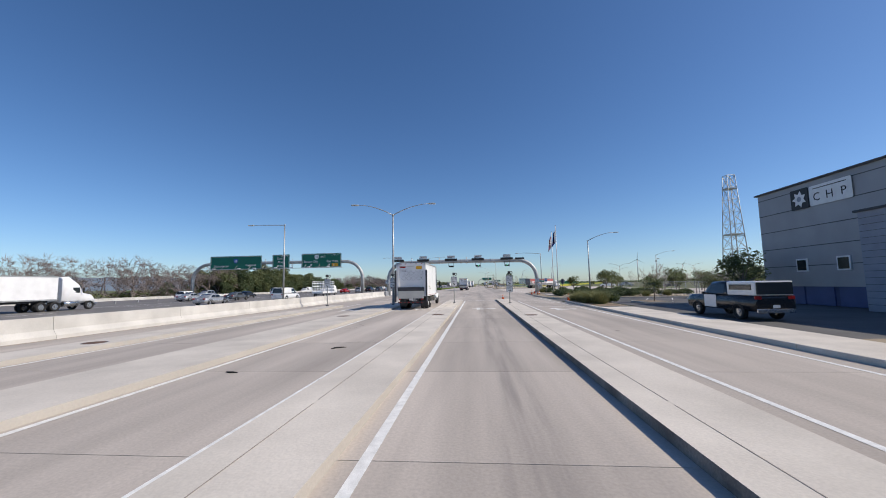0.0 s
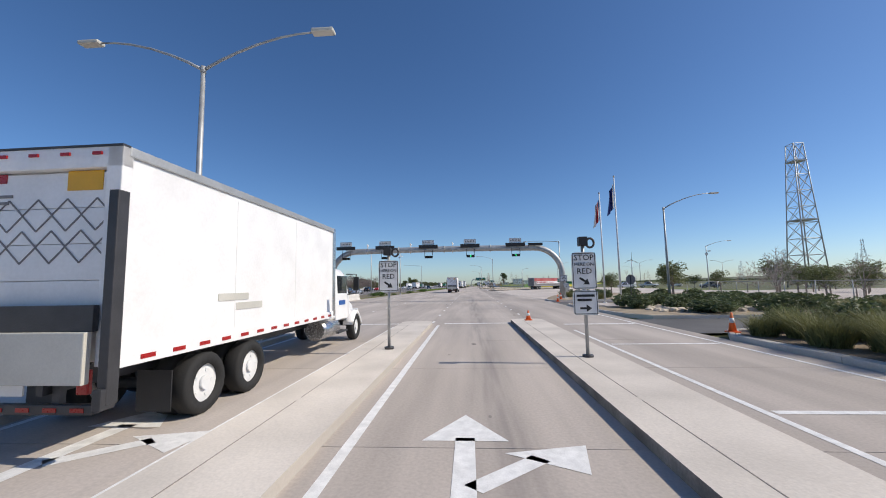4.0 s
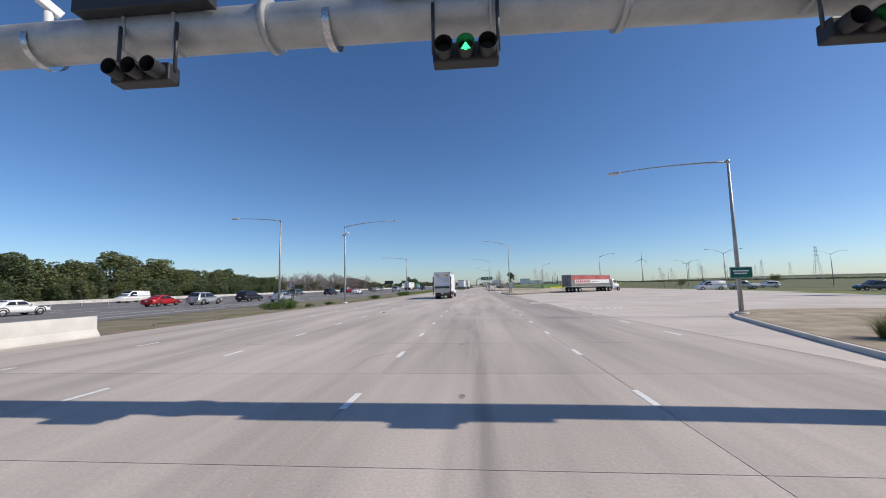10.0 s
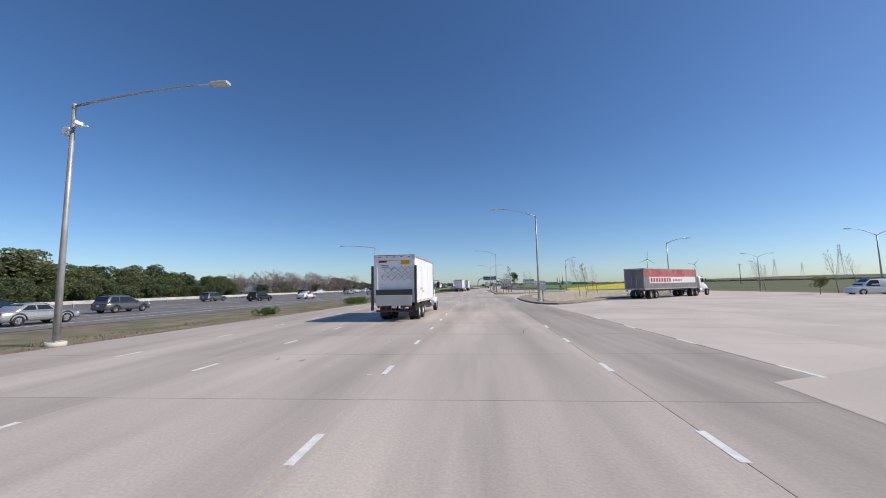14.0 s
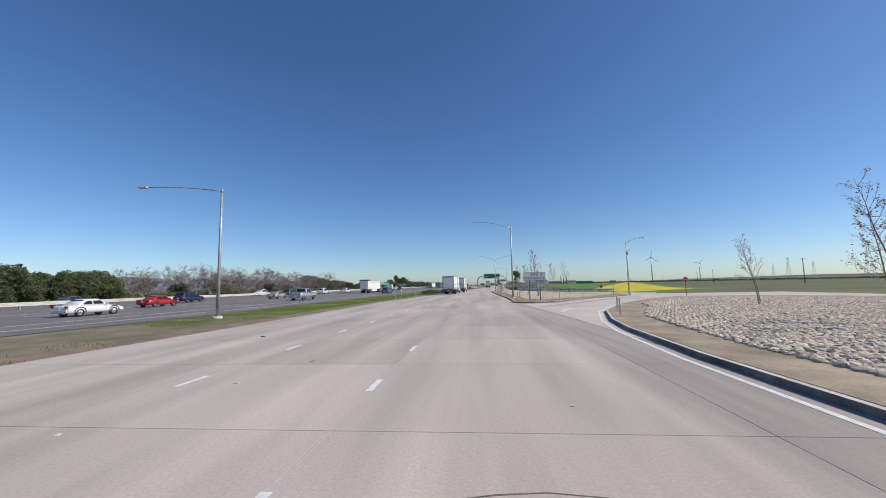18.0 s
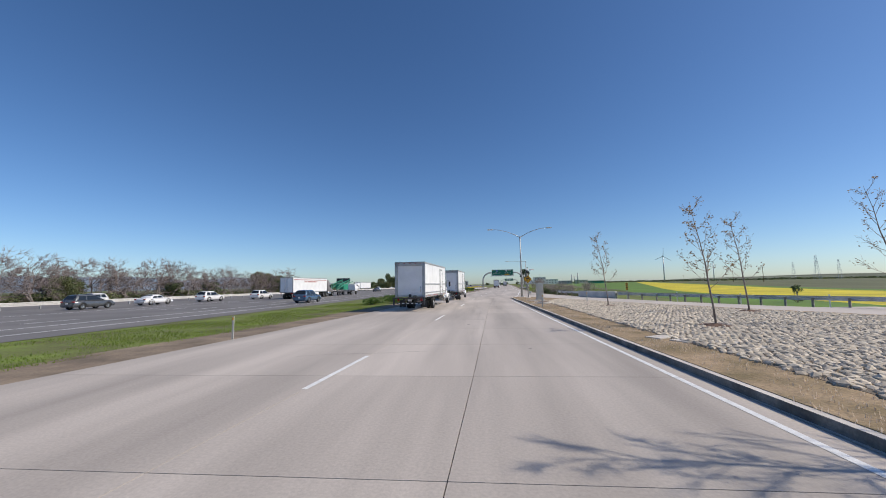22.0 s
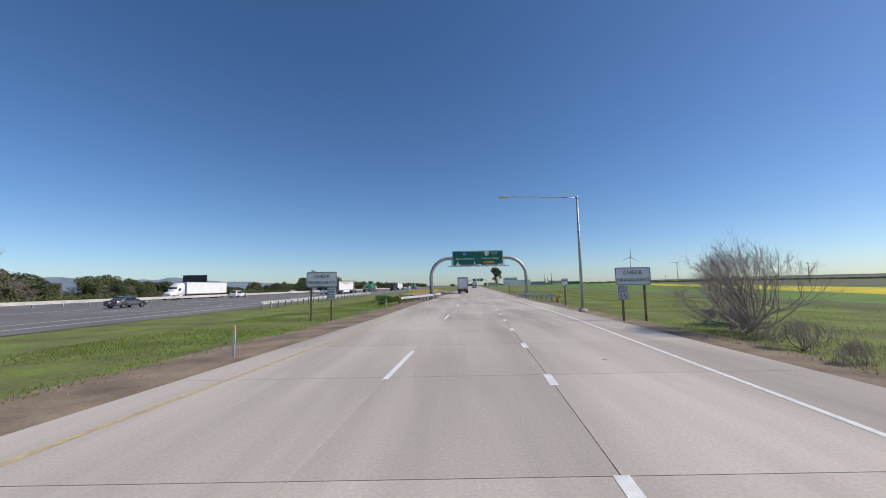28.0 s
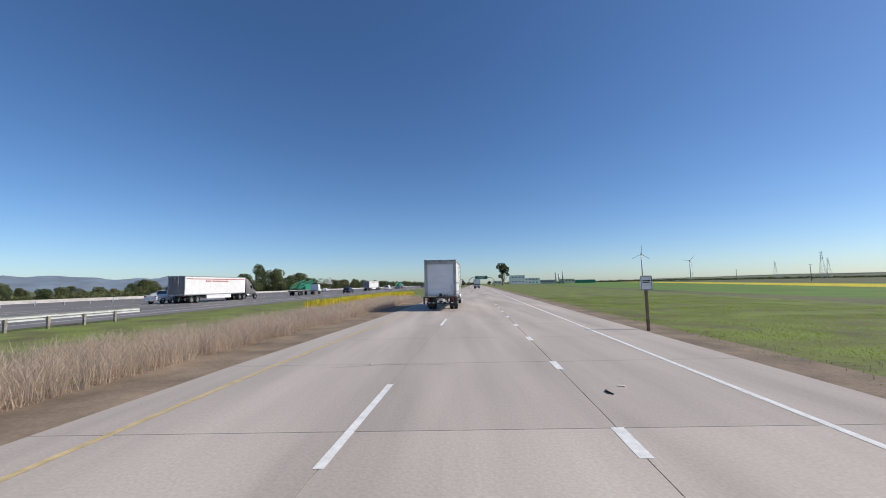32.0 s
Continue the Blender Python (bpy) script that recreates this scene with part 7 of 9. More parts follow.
# flatbed with a green crushing machine
for y in (283.5, 436, 560):
    fb = thing("flatbed_truck", "flatbed truck carrying a green lattice machine", "truck", on_lane(y, 3), "flatbed trucks")
    piece("deck", lambda bm: box(bm, (0, 6, 1.05), (2.5, 12, 0.25), bevel=0.02), "dark_steel", fb)
    for yy in (1.2, 2.4, 9.6, 13.4):
        for sx in (-1, 1):
            wheel(fb, sx * 1.05, yy, 0.48, 0.32, "chrome", sx)
    def lattice(bm):
        for sx in (-1, 1):
            tube(bm, [(sx, 0.4, 1.3), (sx, 4, 2.3), (sx, 11, 3.4)], 0.09, 6)
            tube(bm, [(sx, 0.4, 1.9), (sx, 4, 3.0), (sx, 9, 3.9)], 0.09, 6)
            for k in range(9):
                tube(bm, [(sx, 0.6 + k, 1.4 + 0.22 * k), (sx, 1.2 + k, 2.1 + 0.22 * k)], 0.06, 5)
        for k in range(7):
            tube(bm, [(-1, 1 + 1.4 * k, 1.6 + 0.25 * k), (1, 1 + 1.4 * k, 1.6 + 0.25 * k)], 0.06, 5)
    piece("conveyor", lattice, "machine_green", fb, "green lattice conveyor")
    piece("hopper", lambda bm: box(bm, (0, 6.2, 2.0), (2.1, 3.2, 1.4), bevel=0.15), "machine_green", fb)
    piece("cab", lambda bm: loft(bm, [hull(12.4, 2.2, 0.8, 2.7, 0.2), hull(13.6, 2.2, 0.8, 2.7, 0.2), hull(14.0, 2.1, 0.8, 1.8, 0.2), hull(15, 1.8, 0.8, 1.5, 0.2)]), "truck_white", fb)
# glazier's rack truck
gz = thing("glass_rack_truck", "white truck with tall glass-carrying side racks", "truck", on_lane(72, 0))
piece("deck", lambda bm: box(bm, (0, 3, 0.95), (2.2, 6, 0.25)), "truck_white", gz)
for sx in (-1, 1):
    def rack(bm):
        for z in (1.1, 1.65, 2.2, 2.75, 3.1):
            box(bm, (sx * 1.0, 3, z), (0.08, 6, 0.1))
        for k in range(9):
            box(bm, (sx * 1.0, 0.05 + 0.74 * k, 2.05), (0.07, 0.07, 2.2))
    piece("rack", rack, "truck_white", gz)
    for yy in (1.2, 7.0):
        wheel(gz, sx * 0.95, yy, 0.42, 0.28, "sign_white", sx)
piece("cab", lambda bm: loft(bm, [hull(6.1, 2.0, 0.6, 2.3, 0.2), hull(7.2, 2.0, 0.6, 2.35, 0.2), hull(7.8, 1.95, 0.6, 1.5, 0.2)]), "truck_white", gz)
piece("windscreen", lambda bm: box(bm, (0, 7.55, 1.9), (1.7, 0.1, 0.7), bevel=0.02), "glass", gz)

# ---- trees and shrubs ----
def leaf_mesh(name, centres, sizes, rng, flat=0.35):
    """Small folded leaf clumps: two triangles each, turned at random."""
    n = len(centres)
    c, s = np.asarray(centres), np.asarray(sizes)[:, None]
    u = rng.normal(size=(n, 3))
    u[:, 2] *= flat
    u /= np.linalg.norm(u, axis=1)[:, None]
    v = rng.normal(size=(n, 3))
    v -= u * (u * v).sum(1)[:, None]
    v /= np.linalg.norm(v, axis=1)[:, None]
    w = np.cross(u, v) * 0.25
    verts = np.concatenate([c - u * s, c + v * s * 0.55 + w * s, c + u * s, c - v * s * 0.55 + w * s], 1).reshape(-1, 3)
    me = bpy.data.meshes.new(name)
    me.from_pydata(verts.tolist(), [], [(4 * i, 4 * i + 1, 4 * i + 2, 4 * i + 3) for i in range(n)])
    return me


def clumps(rng, blobs, n):
    """Points near the skin of several round blobs (x, y, z, r), thinned at random."""
    pts = []
    for x, y, z, r in blobs:
        k = max(8, int(n * r * r))
        d = rng.normal(size=(k, 3))
        d /= np.linalg.norm(d, axis=1)[:, None]
        rad = r * (0.55 + 0.5 * rng.random(k) ** 0.6)
        p = d * rad[:, None] * np.array([1, 1, 0.85]) + np.array([x, y, z])
        pts.append(p[p[:, 2] > 0.08])
    return np.concatenate(pts)


def grow(bm, rng, p, d, length, r, depth, tips, lean, spread):
    """A limb that bends and forks; the ends are kept in tips."""
    pts, q = [p], p
    for k in range(3):
        d = (d + Vector(rng.normal(size=3) * 0.13) + lean * 0.06).normalized()
        q = q + d * length / 3
        pts.append(q)
    tube(bm, pts, [r, r * 0.85, r * 0.7, r * 0.55], 5 if depth < 3 else 3, caps=False)
    if depth == 0:
        tips.append((q, d))
        return
    for k in range(3 if rng.random() < 0.55 else 2):
        side = Vector(rng.normal(size=3))
        nd = (d + side * spread + lean * 0.15).normalized()
        grow(bm, rng, pts[2 if k == 1 else 3], nd, length * (0.62 + 0.22 * rng.random()), r * 0.55, depth - 1, tips, lean, spread)


def bare_tree(label, h, seed, m, lean=(0, 0, 0.3), depth=4, mat="twig", spread=0.5, trunk_f=0.25, stems=1, dry=0, group="bare trees", fat=1.0, tufts=4):
    rng = np.random.default_rng(seed)
    ob = thing("bare_tree", label, "tree", m, group)
    tips, lean = [], Vector(lean)
    limbs = bmesh.new()
    tr = bmesh.new()
    for s in range(stems):
        tilt = 0.55 if stems < 4 else 0.9
        d = Vector((0, 0, 1)) if stems == 1 else Vector((rng.normal() * tilt, rng.normal() * tilt, 1)).normalized()
        top = d * h * trunk_f
        tube(tr, [(0, 0, -0.3), top * 0.5, top], [h * 0.02, h * 0.016, h * 0.014], 7)
        for k in range(3):
            nd = (d + Vector(rng.normal(size=3)) * spread).normalized()
            grow(limbs, rng, top, nd, h * 0.27, h * 0.011, depth - 1, tips, lean, spread)
        if stems == 1:
            grow(limbs, rng, top, (d + lean * 0.2).normalized(), h * 0.32, h * 0.012, depth - 1, tips, lean, spread)
    part("trunk", tr, "bark", ob)
    part("branchwork", limbs, mat, ob)
    tw = bmesh.new()
    for p, d in tips:
        for k in range(tufts):
            e = p + (d + Vector(rng.normal(size=3)) * 0.6 + lean * 0.2).normalized() * h * (0.05 + 0.08 * rng.random())
            tube(tw, [p, (p + e) / 2 + Vector(rng.normal(size=3)) * h * 0.006, e], [h * 0.0022 * fat, h * 0.0018 * fat, h * 0.001 * fat], 3, caps=False)
    part("twig_mass", tw, mat, ob)
    if dry:
        pick = [tips[i][0] for i in rng.integers(0, len(tips), dry)]
        me = leaf_mesh("leaves", [tuple(p + Vector(rng.normal(size=3)) * h * 0.02) for p in pick], rng.uniform(0.05, 0.09, dry), rng)
        me.materials.append(M["leaf_dry"])
        new("leaves", me).parent = ob
    return ob


def green_tree(label, h, w, seed, m, mat="leaf", leaf=0.28, density=70, group="evergreen trees", trunk_h=0.25, name="evergreen_tree", blobs_n=11):
    rng = np.random.default_rng(seed)
    ob = thing(name, label, "tree", m, group)
    blobs = []
    for k in range(blobs_n):
        a, q = rng.random() * 2 * math.pi, rng.random() ** 0.5
        z = h * (trunk_h + 0.1 + (0.82 - trunk_h) * rng.random())
        wide = w / 2 * (1.0 - 0.55 * abs(z / h - 0.5) * 1.3)
        blobs.append((math.cos(a) * q * wide * 0.8, math.sin(a) * q * wide * 0.8, z, w * (0.07 + 0.14 * rng.random())))
    blobs.append((0, 0, h * 0.62, w * 0.27))
    tr = bmesh.new()
    tube(tr, [(0, 0, -0.3), (0.05, 0, h * trunk_h), (0, 0.05, h * 0.6)], [h * 0.028, h * 0.022, h * 0.01], 8)
    for x, y, z, r in blobs[:7]:
        tube(tr, [(0, 0, h * trunk_h), (x * 0.6, y * 0.6, (z + h * trunk_h) / 2), (x, y, z)], [h * 0.012, h * 0.009, h * 0.004], 5)
    part("trunk", tr, "bark", ob)
    pts = clumps(rng, blobs, density)
    me = leaf_mesh("crown", pts, rng.uniform(leaf * 0.6, leaf * 1.3, len(pts)), rng)
    me.materials.append(M[mat])
    new("crown", me).parent = ob
    return ob


def shrub(label, w, h, seed, m, mat="leaf", leaf=0.1, density=700, group="shrubs", name="shrub"):
    rng = np.random.default_rng(seed)
    ob = thing(name, label, "shrub", m, group)
    blobs = [(rng.normal() * w * 0.22, rng.normal() * w * 0.22, h * (0.3 + 0.35 * rng.random()), w * (0.18 + 0.1 * rng.random())) for k in range(8)]
    st = bmesh.new()
    for x, y, z, r in blobs:
        tube(st, [(x * 0.2, y * 0.2, -0.1), (x * 0.7, y * 0.7, z * 0.6), (x, y, z)], [0.03, 0.022, 0.01], 5)
    part("stem_work", st, "bark", ob)
    pts = clumps(rng, blobs, density)
    pts[:, 2] *= h / max(0.1, pts[:, 2].max())
    me = leaf_mesh("foliage", pts, rng.uniform(leaf * 0.6, leaf * 1.4, len(pts)), rng)
    me.materials.append(M[mat])
    new("foliage", me).parent = ob
    return ob


def blades(name, n, place, height, width, mat, label, seed, category="grass", droop=0.35, kind="stuff", parent=None):
    """Bent blades standing on given places: place(rng, n) gives x, y, z."""
    rng = np.random.default_rng(seed)
    base = place(rng, n)
    n = len(base)
    a = rng.random(n) * 2 * math.pi
    hgt = height * rng.uniform(0.5, 1.25, n)
    side = np.stack([np.cos(a), np.sin(a), np.zeros(n)], 1) * (width * rng.uniform(0.6, 1.3, n))[:, None]
    out = np.stack([np.cos(a + 1.3), np.sin(a + 1.3), np.zeros(n)], 1) * (hgt * droop * rng.uniform(0.1, 1.2, n))[:, None]
    mid = base + out * 0.35 + np.stack([np.zeros(n), np.zeros(n), hgt * 0.6], 1)
    tip = base + out + np.stack([np.zeros(n), np.zeros(n), hgt], 1)
    verts = np.concatenate([base - side, base + side, mid + side * 0.7, mid - side * 0.7, tip], 1).reshape(-1, 3)
    faces = []
    for i in range(n):
        k = 5 * i
        faces += [(k, k + 1, k + 2, k + 3), (k + 3, k + 2, k + 4)]
    me = bpy.data.meshes.new(name)
    me.from_pydata(verts.tolist(), [], faces)
    me.materials.append(M[mat])
    ob = new(name, me)
    if parent:
        ob.parent = parent
        return ob
    return tagged(ob, label, category, kind=kind)


def strand(line, a, b, d0, d1, z=-0.07, clump=0.0):
    """Places beside a line, from d0 to d1 across, between a and b along; clump gathers them."""
    L = np.array(line)
    def place(rng, n):
        y = rng.uniform(a, b, n)
        x = np.interp(y, L[:, 0], L[:, 1]) + rng.uniform(d0, d1, n)
        if clump:
            keep = np.array([noise.noise(Vector((px * clump, py * clump, 5.0))) for px, py in zip(x, y)]) > rng.uniform(-0.35, 0.3, n)
            x, y = x[keep], y[keep]
        return np.stack([x, y, np.full(len(x), z)], 1)
    return place


# far side of the freeway: a belt of trees
rng0 = np.random.default_rng(7)
ever = [green_tree("dense dark evergreen tree beyond the freeway", h, w, 20 + i, pose(-400, -300 - 20 * i, 0), mat, 0.3, 62, "evergreen trees", 0.02, blobs_n=34) for i, (h, w, mat) in enumerate(((9.0, 10, "leaf"), (8.2, 10, "leaf_olive"), (10.2, 10.5, "leaf_olive"), (7.4, 10.5, "leaf")))]
bare = [bare_tree("wind-bent bare tree beyond the freeway", h, 40 + i, pose(-400, -400 - 20 * i, 0), (0.0, 1.0, 0.12), 5, "twig", 0.55, 0.14, 2, 0, "bare trees beyond the freeway", 1.15, 5) for i, h in enumerate((10.0, 9.2, 10.6))]
under = shrub("tangled brown-green undergrowth beyond the freeway", 7.0, 1.7, 97, pose(-400, -500, 0), "leaf_olive", 0.2, 60, "undergrowth")


def belt(y, dx, kinds, s0=0.8, s1=1.15):
    o = kinds[int(rng0.integers(0, len(kinds)))]
    s = float(rng0.uniform(s0, s1))
    c = copy_thing(o, pose(along(FWY_L, y) - 29 - dx, y, -0.1, 0, 0, float(rng0.uniform(-30, 30)) if kinds is bare else float(rng0.uniform(0, 360))))
    c.scale = (s, s, s)


for y in np.arange(4, 128, 5.4):
    belt(y + rng0.uniform(-2, 2), rng0.uniform(0, 10), bare, 1.0, 1.35)
    belt(y + rng0.uniform(-2, 2), rng0.uniform(2, 12), [under], 0.8, 1.2)
    if rng0.random() < 0.35:
        belt(y, rng0.uniform(4, 14), ever, 0.35, 0.55)
for y in np.arange(122, 229, 5.6):
    tall = 1.0 - 0.25 * (y - 122) / 128 + 0.22 * noise.noise(Vector((y * 0.09, 6.0, 0.0)))
    belt(y + rng0.uniform(-2, 2), rng0.uniform(0, 4), ever, 0.7 * tall, 1.05 * tall)
    belt(y + rng0.uniform(-2, 2), rng0.uniform(6, 14), ever, 0.8 * tall, 1.35 * tall)
    belt(y + rng0.uniform(-2, 2), rng0.uniform(-3, 0), ever, 0.4, 0.55)
for y in np.arange(233, 356, 5.6):
    belt(y + rng0.uniform(-2, 2), rng0.uniform(0, 5), bare, 0.95, 1.25)
    if rng0.random() < 0.35:
        belt(y + rng0.uniform(-2, 2), rng0.uniform(6, 13), bare, 0.75, 1.0)
    belt(y + rng0.uniform(-2, 2), rng0.uniform(0, 8), [under], 0.8, 1.3)
    if rng0.random() < 0.2:
        belt(y, rng0.uniform(0, 6), ever, 0.5, 0.6)
FAR_BELT = ((350, 364, 4.5, 0.62, 0.82), (374, 416, 4.8, 0.45, 0.66), (416, 460, 5.5, 0.26, 0.38), (460, 516, 5.0, 0.4, 0.58), (528, 640, 6.5, 0.3, 0.55), (640, 1080, 7.5, 0.4, 0.75))
for y0, y1, step, s0, s1 in FAR_BELT:
    for y in np.arange(y0, y1, step):
        belt(y + rng0.uniform(-2, 2), rng0.uniform(0, 6), ever, s0, s1)
        belt(y + rng0.uniform(-2, 2), rng0.uniform(8, 18), ever, s0, s1 * 1.1)
        if rng0.random() < 0.25:
            belt(y + rng0.uniform(-2, 2), rng0.uniform(0, 14), bare, s0, s1)
for y in np.arange(356, 470, 5.0):
    belt(y, rng0.uniform(-1, 6), [under], 0.7, 1.2)
for o in ever + bare + [under]:
    o.matrix_basis = pose(along(FWY_L, 520) - 34, 540 + 14 * (ever + bare + [under]).index(o), -0.1)
for x, y, s in ((330, 1500, 0.8), (240, 1350, 0.7), (180, 1300, 0.7), (420, 1700, 0.8), (60, 1000, 0.8), (30, 980, 0.7), (-5, 960, 0.8)):
    for k in range(4):
        c = copy_thing(ever[k], pose(x + rng0.uniform(-45, 45), y + rng0.uniform(-25, 25), -0.1, 0, 0, float(rng0.uniform(0, 360))))
        c.scale = (s, s, s * 0.7)
for x, y, h0, w0, sd in ((-76.0, 520.0, 1.35, 0.8, 0), (-71.0, 524.0, 1.05, 0.9, 2), (-82.0, 517.0, 1.0, 1.0, 1), (-87.0, 357.0, 0.72, 1.0, 2), (-84.0, 364.0, 0.66, 1.0, 0)):
    c = copy_thing(ever[sd], pose(x, y, -0.1, 0, 0, 30 * sd))
    c.scale = (w0, w0, h0)
big = green_tree("tall ragged eucalyptus tree at the ramp's far end", 24, 13, 3, pose(62, 705, 0), "leaf", 0.6, 40, "", 0.1, blobs_n=18)

# station grounds
small = green_tree("round-headed young tree on a slim trunk", 4.3, 4.2, 61, pose(45.0, 66.0, -0.03), "leaf_olive", 0.12, 165, "car park trees", 0.4, "young_tree", 22)
for x, y, s in ((17.2, 38.6, 0.55), (22.8, 34.6, 1.0), (36, 54, 0.65), (26.4, 45.0, 0.55), (31, 62, 0.7), (41, 50, 0.7), (46, 57, 0.75), (38, 66, 0.7), (36, 71, 0.8), (42, 74, 0.8), (47, 70, 0.7), (55, 76, 0.8), (52, 88, 0.8), (46, 82, 0.9), (60, 72, 0.8), (64, 82, 0.9), (58, 94, 0.9), (70, 90, 0.9), (40, 90, 0.8), (66, 100, 0.9), (76, 80, 0.9),  (24.5, 74, 0.95), (27.5, 80, 0.95), (21, 84, 0.75), (33, 92, 0.8), (38, 76, 1.0), (52, 118, 0.75), (47, 158, 0.55), (88, 186, 0.8), (50, 72, 1.0), (56, 84, 1.0)):
    c = copy_thing(small, pose(x, y, -0.05, 0, 0, float(rng0.uniform(0, 360))))
    c.scale = (s, s, s)
    if x == 22.8:
        c["label"] = "tall full-crowned tree beside the station building"
for i, (x, y, s) in enumerate(((30, 66, 4.6), (25.5, 60, 3.8), (34, 62, 5.5), (33, 70, 5.0), (47, 64, 5.0), (41, 70, 5.2), (37, 78, 5), (50, 78, 5), (56, 70, 5), (44, 90, 5), (62, 90, 5), (68, 76, 5), (35, 58, 5), (39, 62, 5), (53, 66, 5))):
    if i < 2:
        last = bare_tree("slender bare young tree in the car park", s, 80 + i, pose(x, y, 0), depth=4, mat="twig_pale", group="bare car park trees")
    else:
        copy_thing(last, pose(x, y, 0, 0, 0, 50 * i))
low = shrub("low dark green shrub in the planted bed", 2.4, 0.95, 91, pose(14.0, 53.5, 0.15), "leaf", 0.09, 800)
for k, (x, y) in enumerate(((16, 52), (18.2, 54.5), (20.4, 51.5), (22.6, 54), (25, 52.2), (16.4, 56), (20, 57), (23.6, 56.4), (14.6, 50.8), (18.4, 50.6), (27.5, 53.5), (12.2, 55.2), (13.9, 58.6), (14.2, 61.2), (15.8, 59.8), (16.4, 61.9), (18.0, 60.4), (15.4, 57.6), (17.6, 58.2), (20.0, 59.5), (19.6, 61.8), (22.4, 60.6), (25, 61))):
    c = copy_thing(low, pose(x, y, 0.15, 0, 0, 70 * k))
    c.scale = (1.1 + 0.2 * (k % 3), 1.25, 0.85 + 0.16 * (k % 2))
mid = shrub("round green shrub by the gantry foot", 2.0, 1.05, 95, pose(13.6, 79.5, 0.15), "leaf", 0.1, 900)
for k, (x, y, s) in enumerate(((14.8, 76.2, 1.0), (15.6, 82.0, 0.9), (17.5, 78.6, 1.0), (19.5, 74.8, 1.0), (22, 80, 1.1), (24, 76, 1.0), (13.6, 73.4, 0.9), (16.2, 73.0, 1.0), (26, 72.5, 1.0))):
    c = copy_thing(mid, pose(x, y, 0.15, 0, 0, 50 * k))
    c.scale = (s, s, s)


def grass_clump(x, y, z, r, h, seed, label="clump of tall arching ornamental grass"):
    ob = thing("grass_clump", label, "plant", pose(x, y, z), "grass clumps")
    def place(rng, n):
        q, a = r * 0.4 * np.sqrt(rng.random(n)), rng.random(n) * 2 * math.pi
        return np.stack([q * np.cos(a), q * np.sin(a), np.full(n, -0.02)], 1)
    blades("foliage", 1100, place, h, 0.011, "grass_tall", "", seed, droop=1.15, parent=ob)
    return ob


clump0 = grass_clump(10.6, 34.0, 0.14, 1.3, 1.1, 5)
for k, (x, y, s1) in enumerate(((11.2, 35.3, 0.9), (10.2, 36.2, 0.85), (11.0, 37.4, 0.95), (10.2, 38.4, 0.8), (10.9, 40.0, 0.85), (10.1, 40.6, 0.65))):
    c = copy_thing(clump0, pose(x, y, 0.14, 0, 0, 71 * k))
    c.scale = (s1 * 1.1, s1, s1)
for k, (x, y) in enumerate(((13.0, 77.0), (15, 71.2), (13.4, 81.5), (24.0, 50.2), (15.2, 58.0), (21, 49.3))):
    copy_thing(clump0, pose(x, y, 0.15, 0, 0, 77 * k)).scale = (0.7, 0.7, 0.65)
for k, (x, y, s1) in enumerate(((12.0, 39.5, 1.0), (12.4, 36.8, 0.9), (11.6, 41.6, 0.8))):
    c = copy_thing(mid, pose(x, y, 0.14, 0, 0, 50 * k))
    c.scale = (s1, s1, s1 * 1.2)
    c["label"] = "round dark green shrub among the tall grasses"
green_tree("small dark cone-shaped evergreen by the guard rail", 1.8, 1.0, 66, pose(29.6, 234.5, -0.1), "leaf", 0.07, 1400, "", -0.06)
rock = thing("boulder", "large tan boulder in the planted bed", "rock", pose(14.6, 72.6, 0.12))
def rocky(bm):
    bmesh.ops.create_icosphere(bm, subdivisions=3, radius=0.4)
    for v in bm.verts:
        v.co *= 1 + 0.28 * noise.noise(v.co * 2.2)
        v.co.x *= 1.3
        v.co.z = v.co.z * 0.7 + 0.25
piece("rock", rocky, "stone", rock)

